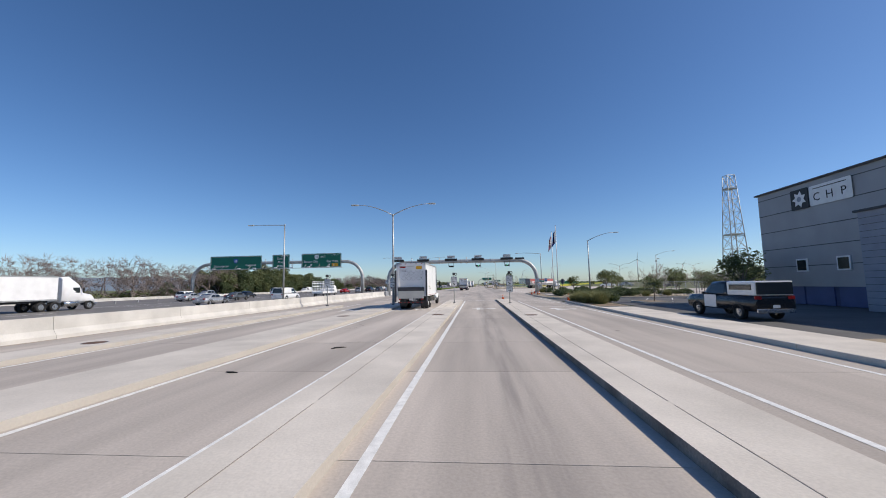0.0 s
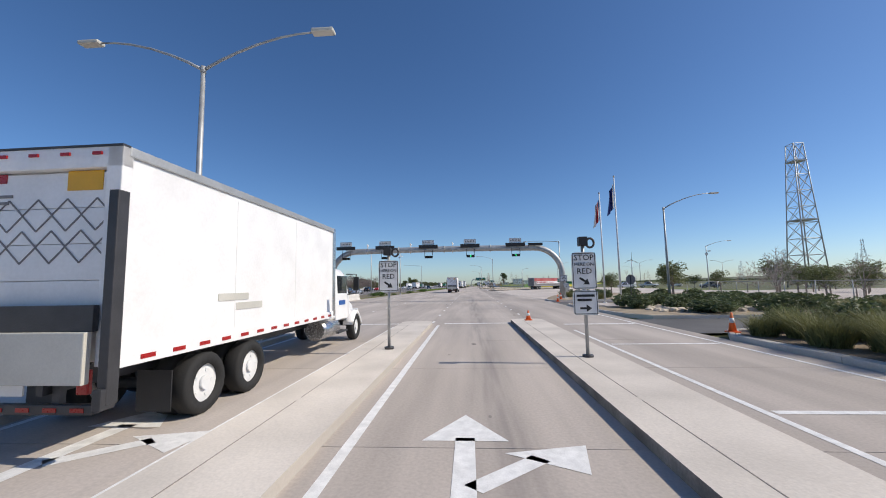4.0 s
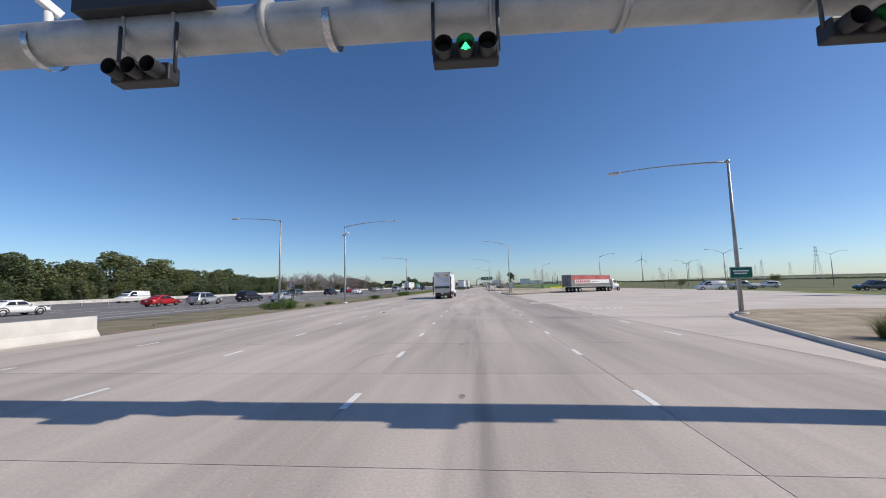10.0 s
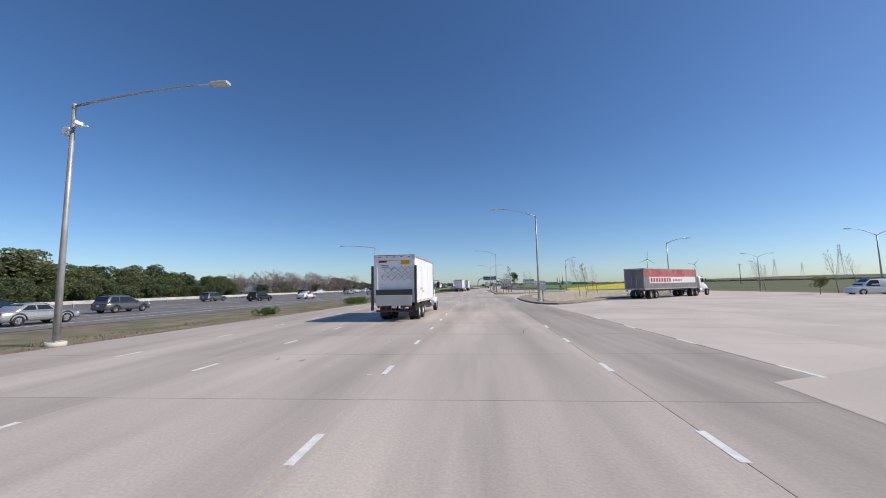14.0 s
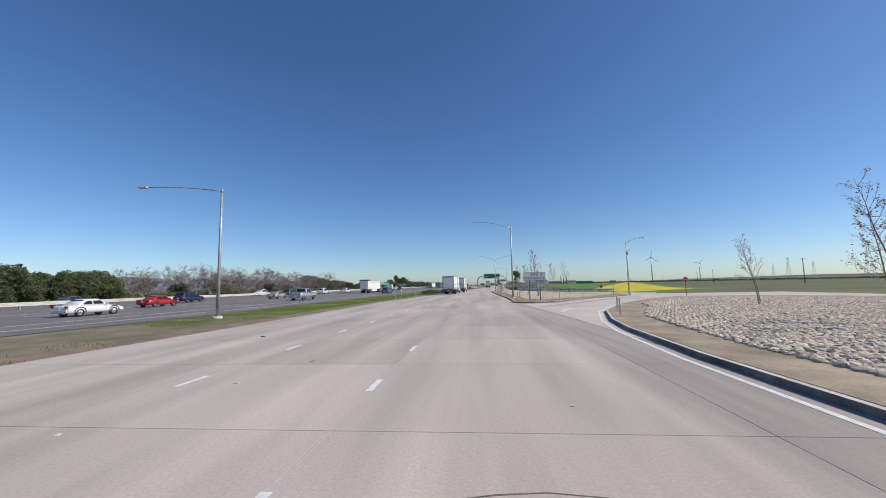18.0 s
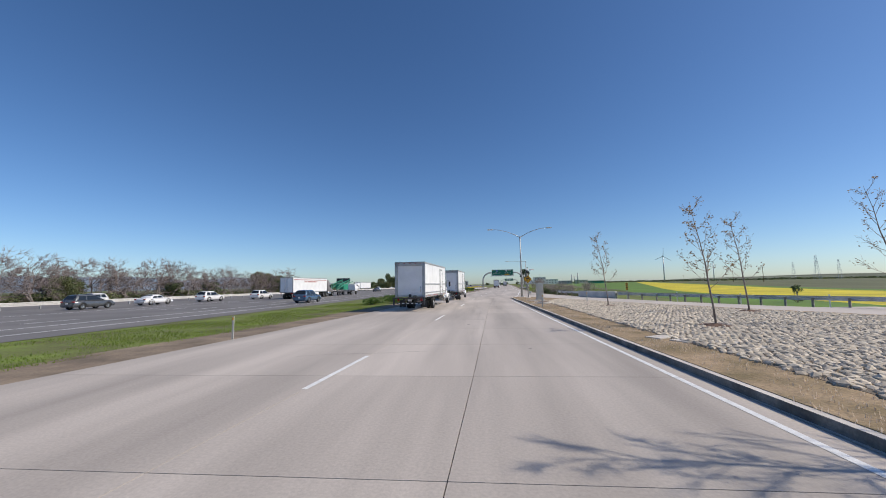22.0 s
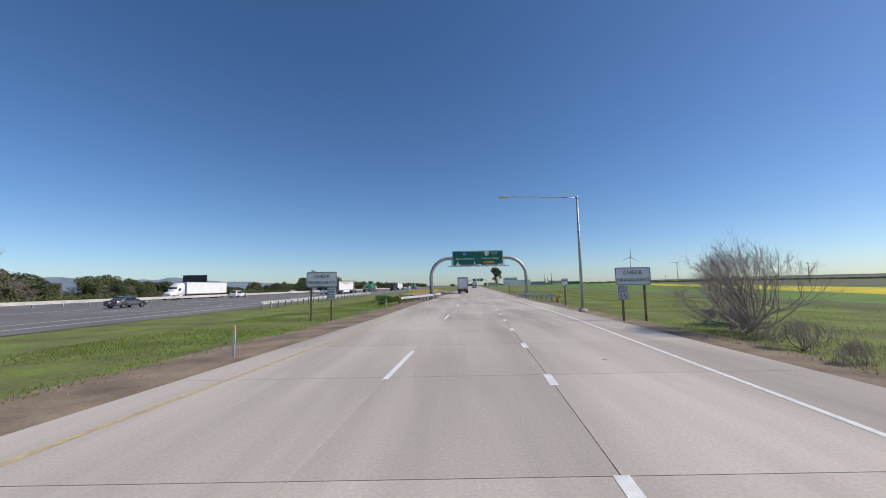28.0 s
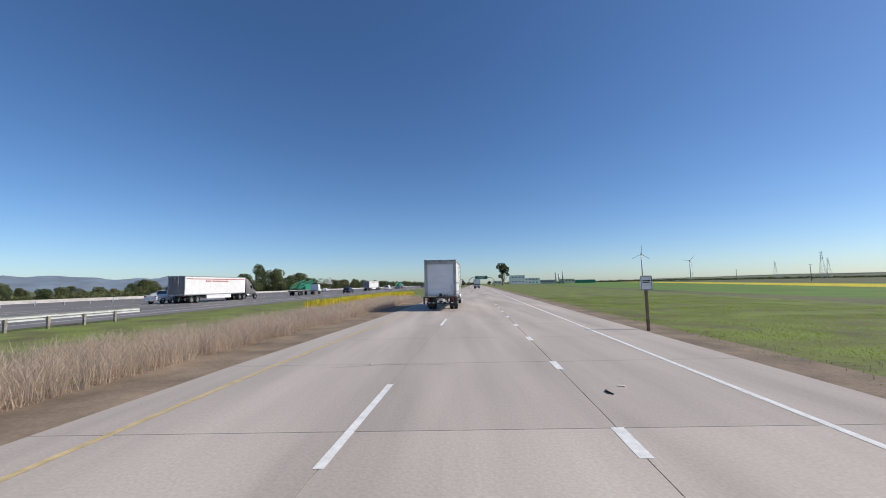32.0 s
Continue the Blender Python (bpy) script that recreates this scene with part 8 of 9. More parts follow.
# young trees on the stone islands
def young_tree(label, h, seed, m, leaves=520, lean=-0.12, limbs=19, twigs=7, girth=1.0):
    """A slim leader with ascending side branches that fork once, and a few last leaves."""
    rng = np.random.default_rng(seed)
    ob = thing("young_tree", label, "tree", m, "young island trees")
    stem = [Vector((lean * h * (k / 6) ** 1.3 + rng.normal() * 0.025, rng.normal() * 0.03, h * k / 6 - (0.25 if k == 0 else 0))) for k in range(7)]
    piece("trunk", lambda bm: tube(bm, stem, [h * girth * w for w in (0.0085, 0.0078, 0.0066, 0.005, 0.0034, 0.002, 0.0008)], 8), "bark", ob)
    tips, bm = [], bmesh.new()
    for k in range(limbs):
        f = 0.3 + 0.675 / limbs * k + rng.normal() * 0.012
        i = min(5, int(f * 6))
        p = stem[i].lerp(stem[i + 1], f * 6 - i)
        a = k * 2.4 + rng.normal() * 0.3
        L = h * (0.25 - 0.17 * (f - 0.3) / 0.7) * rng.uniform(0.6, 1.15)
        d = Vector((math.cos(a) - 0.25, math.sin(a), rng.uniform(0.45, 1.25))).normalized()
        pts = [p, p + d * L * 0.35, p + d * L * 0.7 + Vector((0, 0, L * 0.06)), p + d * L + Vector((0, 0, L * 0.18))]
        tube(bm, pts, [h * 0.0022, h * 0.0016, h * 0.001, h * 0.0005], 5, caps=False)
        for q in range(twigs):
            s0 = pts[1].lerp(pts[3], rng.random())
            e = s0 + (d + Vector(rng.normal(size=3)) * 0.55 + Vector((0, 0, 0.35))).normalized() * L * rng.uniform(0.2, 0.45)
            if twigs > 7:
                for q2 in range(3):
                    e2 = s0.lerp(e, 0.4 + 0.2 * q2) + (e - s0 + Vector(rng.normal(size=3)) * 0.14).normalized() * 0.22
                    tube(bm, [s0.lerp(e, 0.3 + 0.2 * q2), e2], [h * 0.0007, h * 0.0003], 3, caps=False)
            tube(bm, [s0, (s0 + e) / 2 + Vector(rng.normal(size=3)) * 0.02, e], [h * 0.0009, h * 0.0007, h * 0.0004], 4, caps=False)
            tips += [e, (s0 + e) / 2]
        tips.append(pts[3])
    part("branchwork", bm, "twig_pale", ob)
    if leaves:
        pick = [tips[i] for i in rng.integers(0, len(tips), leaves)]
        me = leaf_mesh("leaves", [tuple(p + Vector(rng.normal(size=3)) * 0.06) for p in pick], rng.uniform(0.028, 0.06, leaves), rng)
        me.materials.append(M["leaf_dry"])
        new("leaves", me).parent = ob
    return ob


ytree = young_tree("slender young tree with a few dry leaves in the stone bed", 5.2, 101, pose(10.34, 213.6, 0.15))
ytree2 = young_tree("slender bare young tree in the stone bed", 5.6, 103, pose(17.3, 213.3, 0.15), 220, -0.2)
young_tree("large bare tree with a full twiggy crown in the stone bed", 6.6, 107, pose(10.0, 201.2, 0.12), 90, -0.11, 26, 12, 1.5)
for k, (x, y, s, o) in enumerate(((10.8, 227.9, 1.1, ytree), (16.4, 220.8, 1.1, ytree), (16.0, 160.0, 1.0, ytree2), (17.5, 162.0, 0.95, ytree), (21.5, 175.0, 0.9, ytree2),
                                   (24.4, 179.0, 0.9, ytree2), (52.0, 176.0, 1.0, ytree2), (60.0, 186.0, 1.0, ytree2), (58, 168, 1.1, ytree2), (70, 178, 1.1, ytree2))):
    c = copy_thing(o, pose(x, y, 0.12, 0, 0, 9 * math.sin(k * 2.3)))
    c.scale = (s, s, s)
# low mounds whose dark colour stands in for shadow among the rocks
mound = thing("mulch_ring", "low mound round the young tree, coloured dark for rock shadow", "mulch", pose(10.34, 213.6, 0.2), "mulch rings")
def mulch(bm):
    n = 20
    mid_v = bm.verts.new((0, 0, 0.1))
    rim = [bm.verts.new(((0.85 + 0.1 * math.sin(3 * k)) * math.cos(2 * math.pi * k / n), (0.85 + 0.1 * math.cos(2 * k)) * math.sin(2 * math.pi * k / n), -0.02)) for k in range(n)]
    for k in range(n):
        bm.faces.new((mid_v, rim[k], rim[(k + 1) % n]))
piece("mulch", mulch, "rust", mound)
for x, y in ((10.8, 227.9), (16.4, 220.8), (17.3, 213.3), (10.0, 201.2)):
    copy_thing(mound, pose(x, y, 0.2, 0, 0, 40))

# brush along the ramp's right verge
brush = bare_tree("large tangled grey bare bush at the meadow's edge", 4.3, 111, pose(17.4, 299.8, -0.1), (-0.5, 0.1, 1.3), 5, "twig_pale", 0.42, 0.06, 7, 0, "bare bushes", 0.24, 5)
for k, (x, y, s) in enumerate(((19.6, 302.6, 0.6), (17.5, 285.0, 0.6), (15.8, 279.0, 0.55), (16.8, 272.5, 0.75), (17.6, 267.0, 0.6), (19.0, 262.0, 0.7))):
    c = copy_thing(brush, pose(x, y, -0.12, 0, 0, 80 * k))
    c.scale = (s, s, s * 0.9)
for k in range(18):
    y = 262 + 2.4 * k
    s1 = 0.16 + 0.12 * abs(math.sin(k * 1.7))
    c = copy_thing(brush, pose(along(EDGE_R, y) + 1.9 + 2.4 * abs(math.sin(k * 2.9)), y, -0.12, 0, 0, 53 * k))
    c.scale = (s1 * 1.2, s1 * 1.2, s1)
    c["label"] = "low tangle of grey bare scrub on the verge"
dull = shrub("low brown-green brush at the meadow's edge", 2.6, 1.1, 121, pose(16.0, 285.5, -0.1), "leaf_olive", 0.1, 420)
for k in range(11):
    c = copy_thing(dull, pose(along(EDGE_R, 258 + 2.6 * k) + 3.2 + 1.4 * math.sin(k * 2.1), 258 + 2.6 * k, -0.12, 0, 0, 60 * k))
    c.scale = (1, 1, 0.55 + 0.3 * math.sin(k))
weed = shrub("leafy green weed clump on the verge", 1.7, 0.75, 131, pose(-2.6, 333.0, -0.08), "leaf_bright", 0.055, 1500, "weeds", "weed")
for k, (x, y, s) in enumerate(((-1.9, 336.5, 1.1), (-2.8, 328.5, 0.6), (-1.2, 339.0, 1.2), (-0.5, 343.0, 1.0), (-3.4, 335.6, 1.3), (-18.4, 106.6, 1.25), (-19.6, 105.4, 1.0), (-16.3, 132.6, 0.9), (-15.3, 150.6, 1.2), (-14.8, 152.5, 1.2), (-17.6, 109.5, 0.5), (-17.0, 114, 0.55),
                               (-10.5, 246.5, 1.3), (-9.0, 243.0, 1.2), (-8.3, 253.5, 1.1), (-11.5, 240, 1.2), (-6.0, 283, 0.8), (-7.2, 287, 0.7), (-4.2, 290, 0.6), (19.5, 303.0, 0.8))):
    c = copy_thing(weed, pose(x, y, -0.08, 0, 0, 47 * k))
    c.scale = (s, s, s)

# grass and reeds, too many to count
blades("grass", 190000, strand(PAVE_L, 166, 345, -9.5, -2.2, clump=0.25), 0.055, 0.014, "grass", "uneven green grass between ramp and freeway", 1)
blades("grass", 5200, strand(PAVE_L, 88, 160, -3.2, -0.3, clump=0.55), 0.1, 0.014, "grass", "sparse green grass along the concrete edge", 2)
blades("grass", 170000, strand(EDGE_R, 286, 400, 1.0, 22, clump=0.35), 0.045, 0.014, "grass", "short green grass of the meadow verge", 3)
blades("grass", 16000, strand(EDGE_R, 258, 300, 1.0, 8, clump=0.5), 0.13, 0.009, "reed_dull", "dry straw-coloured weeds at the meadow's edge", 4)
blades("grass", 7000, strand(EDGE_R, 300, 400, 1.2, 4.5, clump=0.7), 0.07, 0.01, "reed_dull", "dull olive weeds along the ramp's verge", 14)
blades("grass", 2500, strand(PAVE_L, 255, 345, -3.4, -1.4, clump=0.8), 0.08, 0.011, "reed_dull", "dull dry weeds on the dirt verge", 15)
blades("reeds", 110000, strand(PAVE_L, 351, 402, -6.8, -1.9, clump=0.9), 0.66, 0.0065, "reed", "dry tangled straw-coloured reeds beside the ramp", 5, "reeds", 1.25)
blades("reeds", 2600, strand(PAVE_L, 343, 352, -6.0, -2.2), 0.6, 0.008, "reed", "dry straw-coloured reeds by the guard rail", 6, "reeds", 0.5)
blades("mustard", 9000, strand(PAVE_L, 384, 425, -11, -6.5), 0.75, 0.04, "mustard", "patch of yellow flowering mustard", 8, "flowers")
blades("grass", 9000, strand([(185, 5.5), (250, 5.4)], 185, 249, 0.0, 1.9, 0.16, 0.5), 0.06, 0.009, "reed", "dry thin grass along the island kerb", 9)

# ---- far things on the plain ----
rf = np.random.default_rng(51)
u = rf.random(9000)
tall = 3.5 + 4.0 * np.array([abs(noise.noise(Vector((k * 46.0, 1.0, 0.0)))) for k in u]) + 2.0 * np.array([noise.noise(Vector((k * 190.0, 4.0, 0.0))) for k in u])
spots = np.stack([150 + 1750 * u, 1520 - 420 * u + rf.normal(size=9000) * 6, np.abs(tall) * rf.random(9000) ** 0.8], 1)
me = leaf_mesh("far_woods", spots, rf.uniform(1.2, 3.2, 9000), rf)
me.materials.append(M["leaf"])
tagged(new("far_woods", me), "dark line of trees along the far side of the fields", "trees", kind="stuff")


def turbine(x, y, h, turn, rot):
    ob = thing("wind_turbine", "far white wind turbine at rest", "wind turbine", pose(x, y, 0, 0, 0, turn), "wind turbines")
    piece("tower", lambda bm: tube(bm, [(0, 0, -1), (0, 0, h)], [h * 0.028, h * 0.016], 12), "sign_white", ob)
    piece("nacelle", lambda bm: box(bm, (0, h * 0.01, h), (h * 0.05, h * 0.12, h * 0.05), bevel=0.4), "sign_white", ob)
    for k in range(3):
        def blade(bm):
            v = box(bm, (0, 0, h * 0.17), (h * 0.024, h * 0.008, h * 0.34))
            for q in v:
                if q.co.z > h * 0.2:
                    q.co.x *= 0.3
            bmesh.ops.transform(bm, matrix=pose(0, -h * 0.06, h, 0, rot + 120 * k, 0), verts=v)
        piece("blade", blade, "sign_white", ob)


turbine(678, 1651, 92, -24, 5)
turbine(930, 1790, 74, -28, 40)


def pylon(x, y, h, turn):
    ob = thing("power_pylon", "far grey lattice power pylon", "pylon", pose(x, y, 0, 0, 0, turn), "power pylons")
    def at(z, k):
        w = h * (0.1 - 0.08 * min(1, z / (h * 0.8)))
        return Vector(((-1, 1, 1, -1)[k] * w, (-1, -1, 1, 1)[k] * w, z))
    for k in range(4):
        piece("leg", lambda bm: tube(bm, [at(-1, k), at(h * 0.8, k), at(h, k) * 1.0], 0.16, 5), "far_steel", ob)
    def lace(bm):
        for lv in range(7):
            z0, z1 = h * 0.8 * lv / 7, h * 0.8 * (lv + 1) / 7
            for k in range(4):
                tube(bm, [at(z0, k), at(z1, (k + 1) % 4)], 0.08, 4)
                tube(bm, [at(z1, k), at(z1, (k + 1) % 4)], 0.08, 4)
    piece("bracing", lace, "far_steel", ob)
    for z, w in ((0.72, 0.2), (0.84, 0.16), (0.95, 0.12)):
        piece("cross_arm", lambda bm: tube(bm, [(-w * h, 0, z * h), (0, 0, z * h + 0.8), (w * h, 0, z * h)], 0.3, 5), "far_steel", ob)


for x, y, h in ((532, 700, 52), (461, 500, 47), (700, 1050, 50), (760, 820, 50), (640, 560, 46), (1000, 1500, 55), (960, 1300, 52)):
    pylon(x, y, h, 30)
for x, y in ((212, 500), (260, 610), (300, 730), (150, 330), (340, 860)):
    up = thing("utility_pole", "far wooden utility pole with a cross-arm", "utility pole", pose(x, y, 0), "utility poles")
    piece("pole", lambda bm: tube(bm, [(0, 0, -0.5), (0, 0, 11.5)], [0.2, 0.14], 8), "wood", up)
    piece("cross_arm", lambda bm: box(bm, (0, 0, 10.9), (2.6, 0.15, 0.18)), "wood", up)


def plant_block(x, y, sx, sy, h, mat, label, storeys=2):
    ob = thing("far_building", label, "building", pose(x, y, 0), "industrial buildings")
    piece("wall", lambda bm: box(bm, (0, 0, h / 2), (sx, sy, h)), mat, ob)
    piece("roof", lambda bm: box(bm, (0, 0, h + 0.15), (sx + 0.6, sy + 0.6, 0.35)), "cab_beige", ob)
    for s in range(storeys):
        for k in range(max(2, int(sx / 5))):
            piece("window", lambda bm: box(bm, (-sx / 2 + 2.5 + 5 * k, -sy / 2 - 0.03, h * (s + 0.6) / storeys), (2.2, 0.1, 1.3)), "glass", ob)


plant_block(112, 905, 20, 16, 12.5, "sign_white", "white industrial block with a flat roof")
plant_block(134, 912, 22, 18, 8.5, "sign_white", "pale grey industrial block with a flat roof")
plant_block(160, 920, 24, 14, 5.5, "metal_wall", "low grey industrial shed", 1)
plant_block(196, 940, 20, 12, 6.5, "cream", "low pale industrial shed", 1)
plant_block(230, 960, 30, 14, 5.0, "machine_green", "low green shed beyond the meadow", 1)
plant_block(84, 900, 14, 14, 5.0, "cream", "small pale building by the tall tree", 1)
for x, h in ((176, 17), (181, 14), (187, 19)):
    st = thing("silo", "slim grey industrial stack", "silo", pose(x, 930, 0), "stacks")
    piece("stack", lambda bm: tube(bm, [(0, 0, -0.5), (0, 0, h)], [1.2, 0.9], 12), "steel", st)
# next sign arch far along the ramp
arch2 = thing("sign_gantry", "far steel tube arch over the ramp", "gantry")
arch(arch2, 26.5, 46.0, 640.0, 6.6, 0.3, 0, 0, 3.2)
s4 = big_sign("far green guide sign on the next arch", 36.0, 639.5, 6.6, 9.5, 2.6)
bars(s4, "sign_white", (0, -0.01, 0.5), 6.0, 2, 0.35, 0.9)
hoard = thing("billboard", "dark billboard on two posts beyond the freeway", "billboard", pose(-75.0, 404.6, 0))
piece("board", lambda bm: box(bm, (0, 0, 5.4), (7.6, 0.4, 2.7), bevel=0.05), "dark_steel", hoard)
for dx in (-3, 3):
    piece("post", lambda bm: tube(bm, [(dx, 0.3, -0.5), (dx, 0.3, 5)], 0.25, 8), "steel", hoard)

# ---- pavement: slabs, paint, stones ----
RIGHT = [(-60, 9.15), (70, 9.1), (76, 10.0)] + [(100, 7.9), (127, 7.8), (146, 6.9), (165, 6.6), (189, 5.3), (248, 5.25)] + [(252, 9.0), (256, 13.4), (262, 13.3), (277, 12.4), (289, 12.7), (306, 14.0), (330, 15.4), (351, 16.8), (366, 18.0), (394, 20.2), (560, 33.2), (1200, 80)]
bm = bmesh.new()
strip(bm, run(PAVE_L, -60, 1200, 4), run(RIGHT, -60, 1200, 4), -0.03)
strip(bm, run(RIGHT, 60, 196, 4), run([(60, 50), (256, 50)], 60, 196, 4), -0.036)
road = tagged(part("road", bm, "joint"), "pale jointed concrete road through the weigh station", "road", kind="structure")
COLS = (PAVE_L, LINE_2, MID, LINE_3, RIGHT)
GAP, SLAB = 0.006, 4.57
rest = bmesh.new()
count = 0


for r in range(-6, 130):
    y0, y1 = r * SLAB, (r + 1) * SLAB
    for c in range(4):
        a, b = COLS[c], COLS[c + 1]
        n = max(1, int(round((along(b, (y0 + y1) / 2) - along(a, (y0 + y1) / 2)) / 5.2)))
        for k in range(n):
            xa0, xb0, xa1, xb1 = along(a, y0), along(b, y0), along(a, y1), along(b, y1)
            ring = [(xa0 + (xb0 - xa0) * k / n + GAP, y0 + GAP), (xa0 + (xb0 - xa0) * (k + 1) / n - GAP, y0 + GAP), (xa1 + (xb1 - xa1) * (k + 1) / n - GAP, y1 - GAP), (xa1 + (xb1 - xa1) * k / n + GAP, y1 - GAP)]
            near = (c in (1, 2) and -2 <= r <= 78) or (c == 3 and 55 <= r <= 78) or (c == 0 and k == n - 1 and 5 <= r <= 70)
            if near and count < 300:
                bm = bmesh.new()
                prism(bm, ring, -0.028, 0.0, 0.002)
                part("slab", bm, "concrete", road)
                count += 1
            else:
                prism(rest, ring, -0.028, 0.0, 0.002)
far = part("slabs", rest, "concrete", road)
far["kind"] = "stuff"
strip_bm = bmesh.new()
strip(strip_bm, run(PAVE_L, 590, 1200, 20), run(RIGHT, 590, 1200, 20), -0.008)
part("far_surface", strip_bm, "concrete", road)

# the open truck yard: slabs in a square grid
yard = thing("truck_yard", "wide pale concrete yard for trucks", "pavement", kind="structure")
for i in range(0, 10):
    for j in range(0, 34):
        y0 = 70 + 4.6 * j
        x0 = along(RIGHT, y0 + 2.3) + 4.6 * i + 0.05
        if x0 > 49 or y0 > 222 or (i > 4 and y0 > 210):
            continue
        def ex(y):
            return along(RIGHT, y) + 0.05 + 4.6 * i
        bm = bmesh.new()
        prism(bm, [(ex(y0) + GAP, y0 + GAP), (ex(y0) + 4.6 - GAP, y0 + GAP), (ex(y0 + 4.6) + 4.6 - GAP, y0 + 4.6 - GAP), (ex(y0 + 4.6) + GAP, y0 + 4.6 - GAP)], -0.03, -0.004, 0.002)
        part("slab", bm, "apron", yard)
# curving ramp behind the stone island
rampway = thing("merge_ramp", "pale concrete ramp curving in from the yard", "road", kind="structure")
for (a, b), (c, d) in zip(RAMP, RAMP[1:]):
    a, b, c, d = (Vector((*p, 0)) for p in (a, b, c, d))
    n = max(1, int((c - a).length / 4.6))
    for i in range(n):
        p, q, s, t = a.lerp(c, i / n), b.lerp(d, i / n), b.lerp(d, (i + 1) / n), a.lerp(c, (i + 1) / n)
        bm = bmesh.new()
        e = (t - p).normalized() * GAP
        prism(bm, [tuple((v + e * sg)[:2]) for v, sg in ((p, 1), (q, 1), (s, -1), (t, -1))], -0.05, 0.003, 0.002)
        part("slab", bm, "apron", rampway)

# road paint
def stripe(name, line, a, b, w, mat, label="", dx=0.0, step=5.0):
    bm = bmesh.new()
    strip(bm, run(line, a, b, step, dx - w / 2), run(line, a, b, step, dx + w / 2), 0.0045)
    return part(name, bm, mat, paint_set, label)


paint_set = thing("road_markings", "white and yellow lines painted on the concrete", "road marking", kind="structure")
for line, a, b, cyc, ln in ((MID, 47.7, 160, 4.57, 0.95), (LINE_3, 48, 122, 4.57, 0.95), (LINE_2, 48, 198, 4.57, 0.95), ([(40, -13.1), (52, -13.1), (104, -11.0), (120, -10.5), (160, -9.5)], 50, 150, 4.57, 0.95),
                            ([(60, 8.9), (100, 8.05), (127, 7.75)], 84, 128, 4.57, 1.2), (MID, 282.4, 440, 4.57, 0.95), (LINE_2, 204.5, 560, 14.63, 3.6)):
    y = a
    while y < b:
        stripe("dash", line, y, y + ln, 0.13 if line is not MID or y < 200 else 0.18, "white_line", step=1.3)
        y += cyc
stripe("edge_line", LINE_3, 255, 560, 0.13, "white_line")
stripe("edge_line", RIGHT, 186, 250, 0.13, "white_line", dx=-0.45)
stripe("edge_line", PAVE_L, 262, 560, 0.13, "yellow_line", dx=1.15)
stripe("edge_line", [(-30, -1.35), (47, -1.35)], -20, 46.5, 0.15, "white_line")
stripe("edge_line", [(-30, 4.85), (47, 4.75)], -20, 44, 0.13, "white_line")
stripe("edge_line", [(-30, 8.5), (60, 8.4)], -20, 54, 0.13, "white_line")
stripe("edge_line", [(-30, -3.5), (47, -3.5)], -20, 46, 0.12, "white_line")
stripe("edge_line", [(-30, -6.85), (47, -6.85)], -20, 46, 0.14, "white_line")
stripe("edge_line", [(-30, -9.5), (47, -9.5)], -20, 46, 0.12, "white_line")
stripe("edge_line", [(-30, -12.95), (47, -12.95)], -20, 42, 0.14, "white_line")
for x0, x1, y in ((-1.1, 2.3, 47.1), (-6.6, -3.4, 47.2), (-12.6, -9.6, 46.8), (4.9, 8.3, 46.2)):
    bm = bmesh.new()
    strip(bm, [(x0, y), (x0, y + 0.32)], [(x1, y), (x1, y + 0.32)], 0.0045)
    part("stop_bar", bm, "white_line", paint_set)
for x0, x1, y in ((4.9, 8.3, 33.3), (4.9, 8.3, 40.0)):
    bm = bmesh.new()
    strip(bm, [(x0, y), (x0, y + 0.16)], [(x1, y), (x1, y + 0.16)], 0.0045)
    part("cross_line", bm, "white_line", paint_set)


def road_arrow(x, y, s=1.0, fork=0, rz=0.0, wide=1.6):
    """A straight or forked arrow on the road."""
    bm = bmesh.new()
    def add(pts):
        bm.faces.new([bm.verts.new((px * wide, py, 0)) for px, py in pts])
    if fork != 2:
        add([(-0.08, 0), (0.08, 0), (0.08, 1.7), (-0.08, 1.7)])
        add([(-0.36, 1.6), (0.36, 1.6), (0, 2.6)])
    if fork:
        add([(0.0, 0.5), (0.12, 0.35), (0.62, 1.05), (0.5, 1.2)])
        add([(0.3, 1.25), (0.85, 0.75), (0.95, 1.5)])
    bmesh.ops.transform(bm, matrix=pose(x, y, 0.0046, 0, 0, rz) @ Matrix.Scale(s, 4), verts=bm.verts)
    part("arrow", bm, "white_line", paint_set)


road_arrow(0.15, 30.6, 1.0, 1)
road_arrow(-5.0, 31.0, 1.0, 1)
road_arrow(6.2, 29.0, 1.0, 1)
road_arrow(-11.2, 30.5, 1.0, 1)
road_arrow(7.0, 173.4, 1.45, 0, -24, 1.2)
road_arrow(22.6, 198.4, 1.3, 0, -48, 1.2)
road_arrow(-15.8, 28, 0.9, 0)
GREEN = [(178.8, 6.25), (180.6, 7.55), (182.6, 9.0), (185, 10.8), (187, 12.3), (189.4, 14.0), (191.4, 15.5), (193.6, 17.1), (195.6, 18.8), (197.8, 20.8), (200.0, 23.4), (201.6, 26.0)]
stripe("bike_line", GREEN, 178.9, 200.6, 0.26, "green_line", "green painted band", 0.0, 0.6)
stripe("bike_line", GREEN, 178.9, 193.6, 0.22, "yellow_line", "faded yellow band", 0.62, 0.6)
stripe("edge_line", GREEN, 185.5, 201.4, 0.14, "white_line", "", -0.85, 0.6)
ROUND = [(8.0, 141.0), (7.2, 141.6), (6.55, 144), (6.15, 150), (6.25, 156), (6.75, 162), (7.5, 166.2), (9.45, 172.9), (11.1, 176.4), (13.5, 181.0), (16.5, 185.2), (19.4, 189.1), (22.0, 192.3), (25.2, 195.0), (29, 196.0), (37, 194.0)]
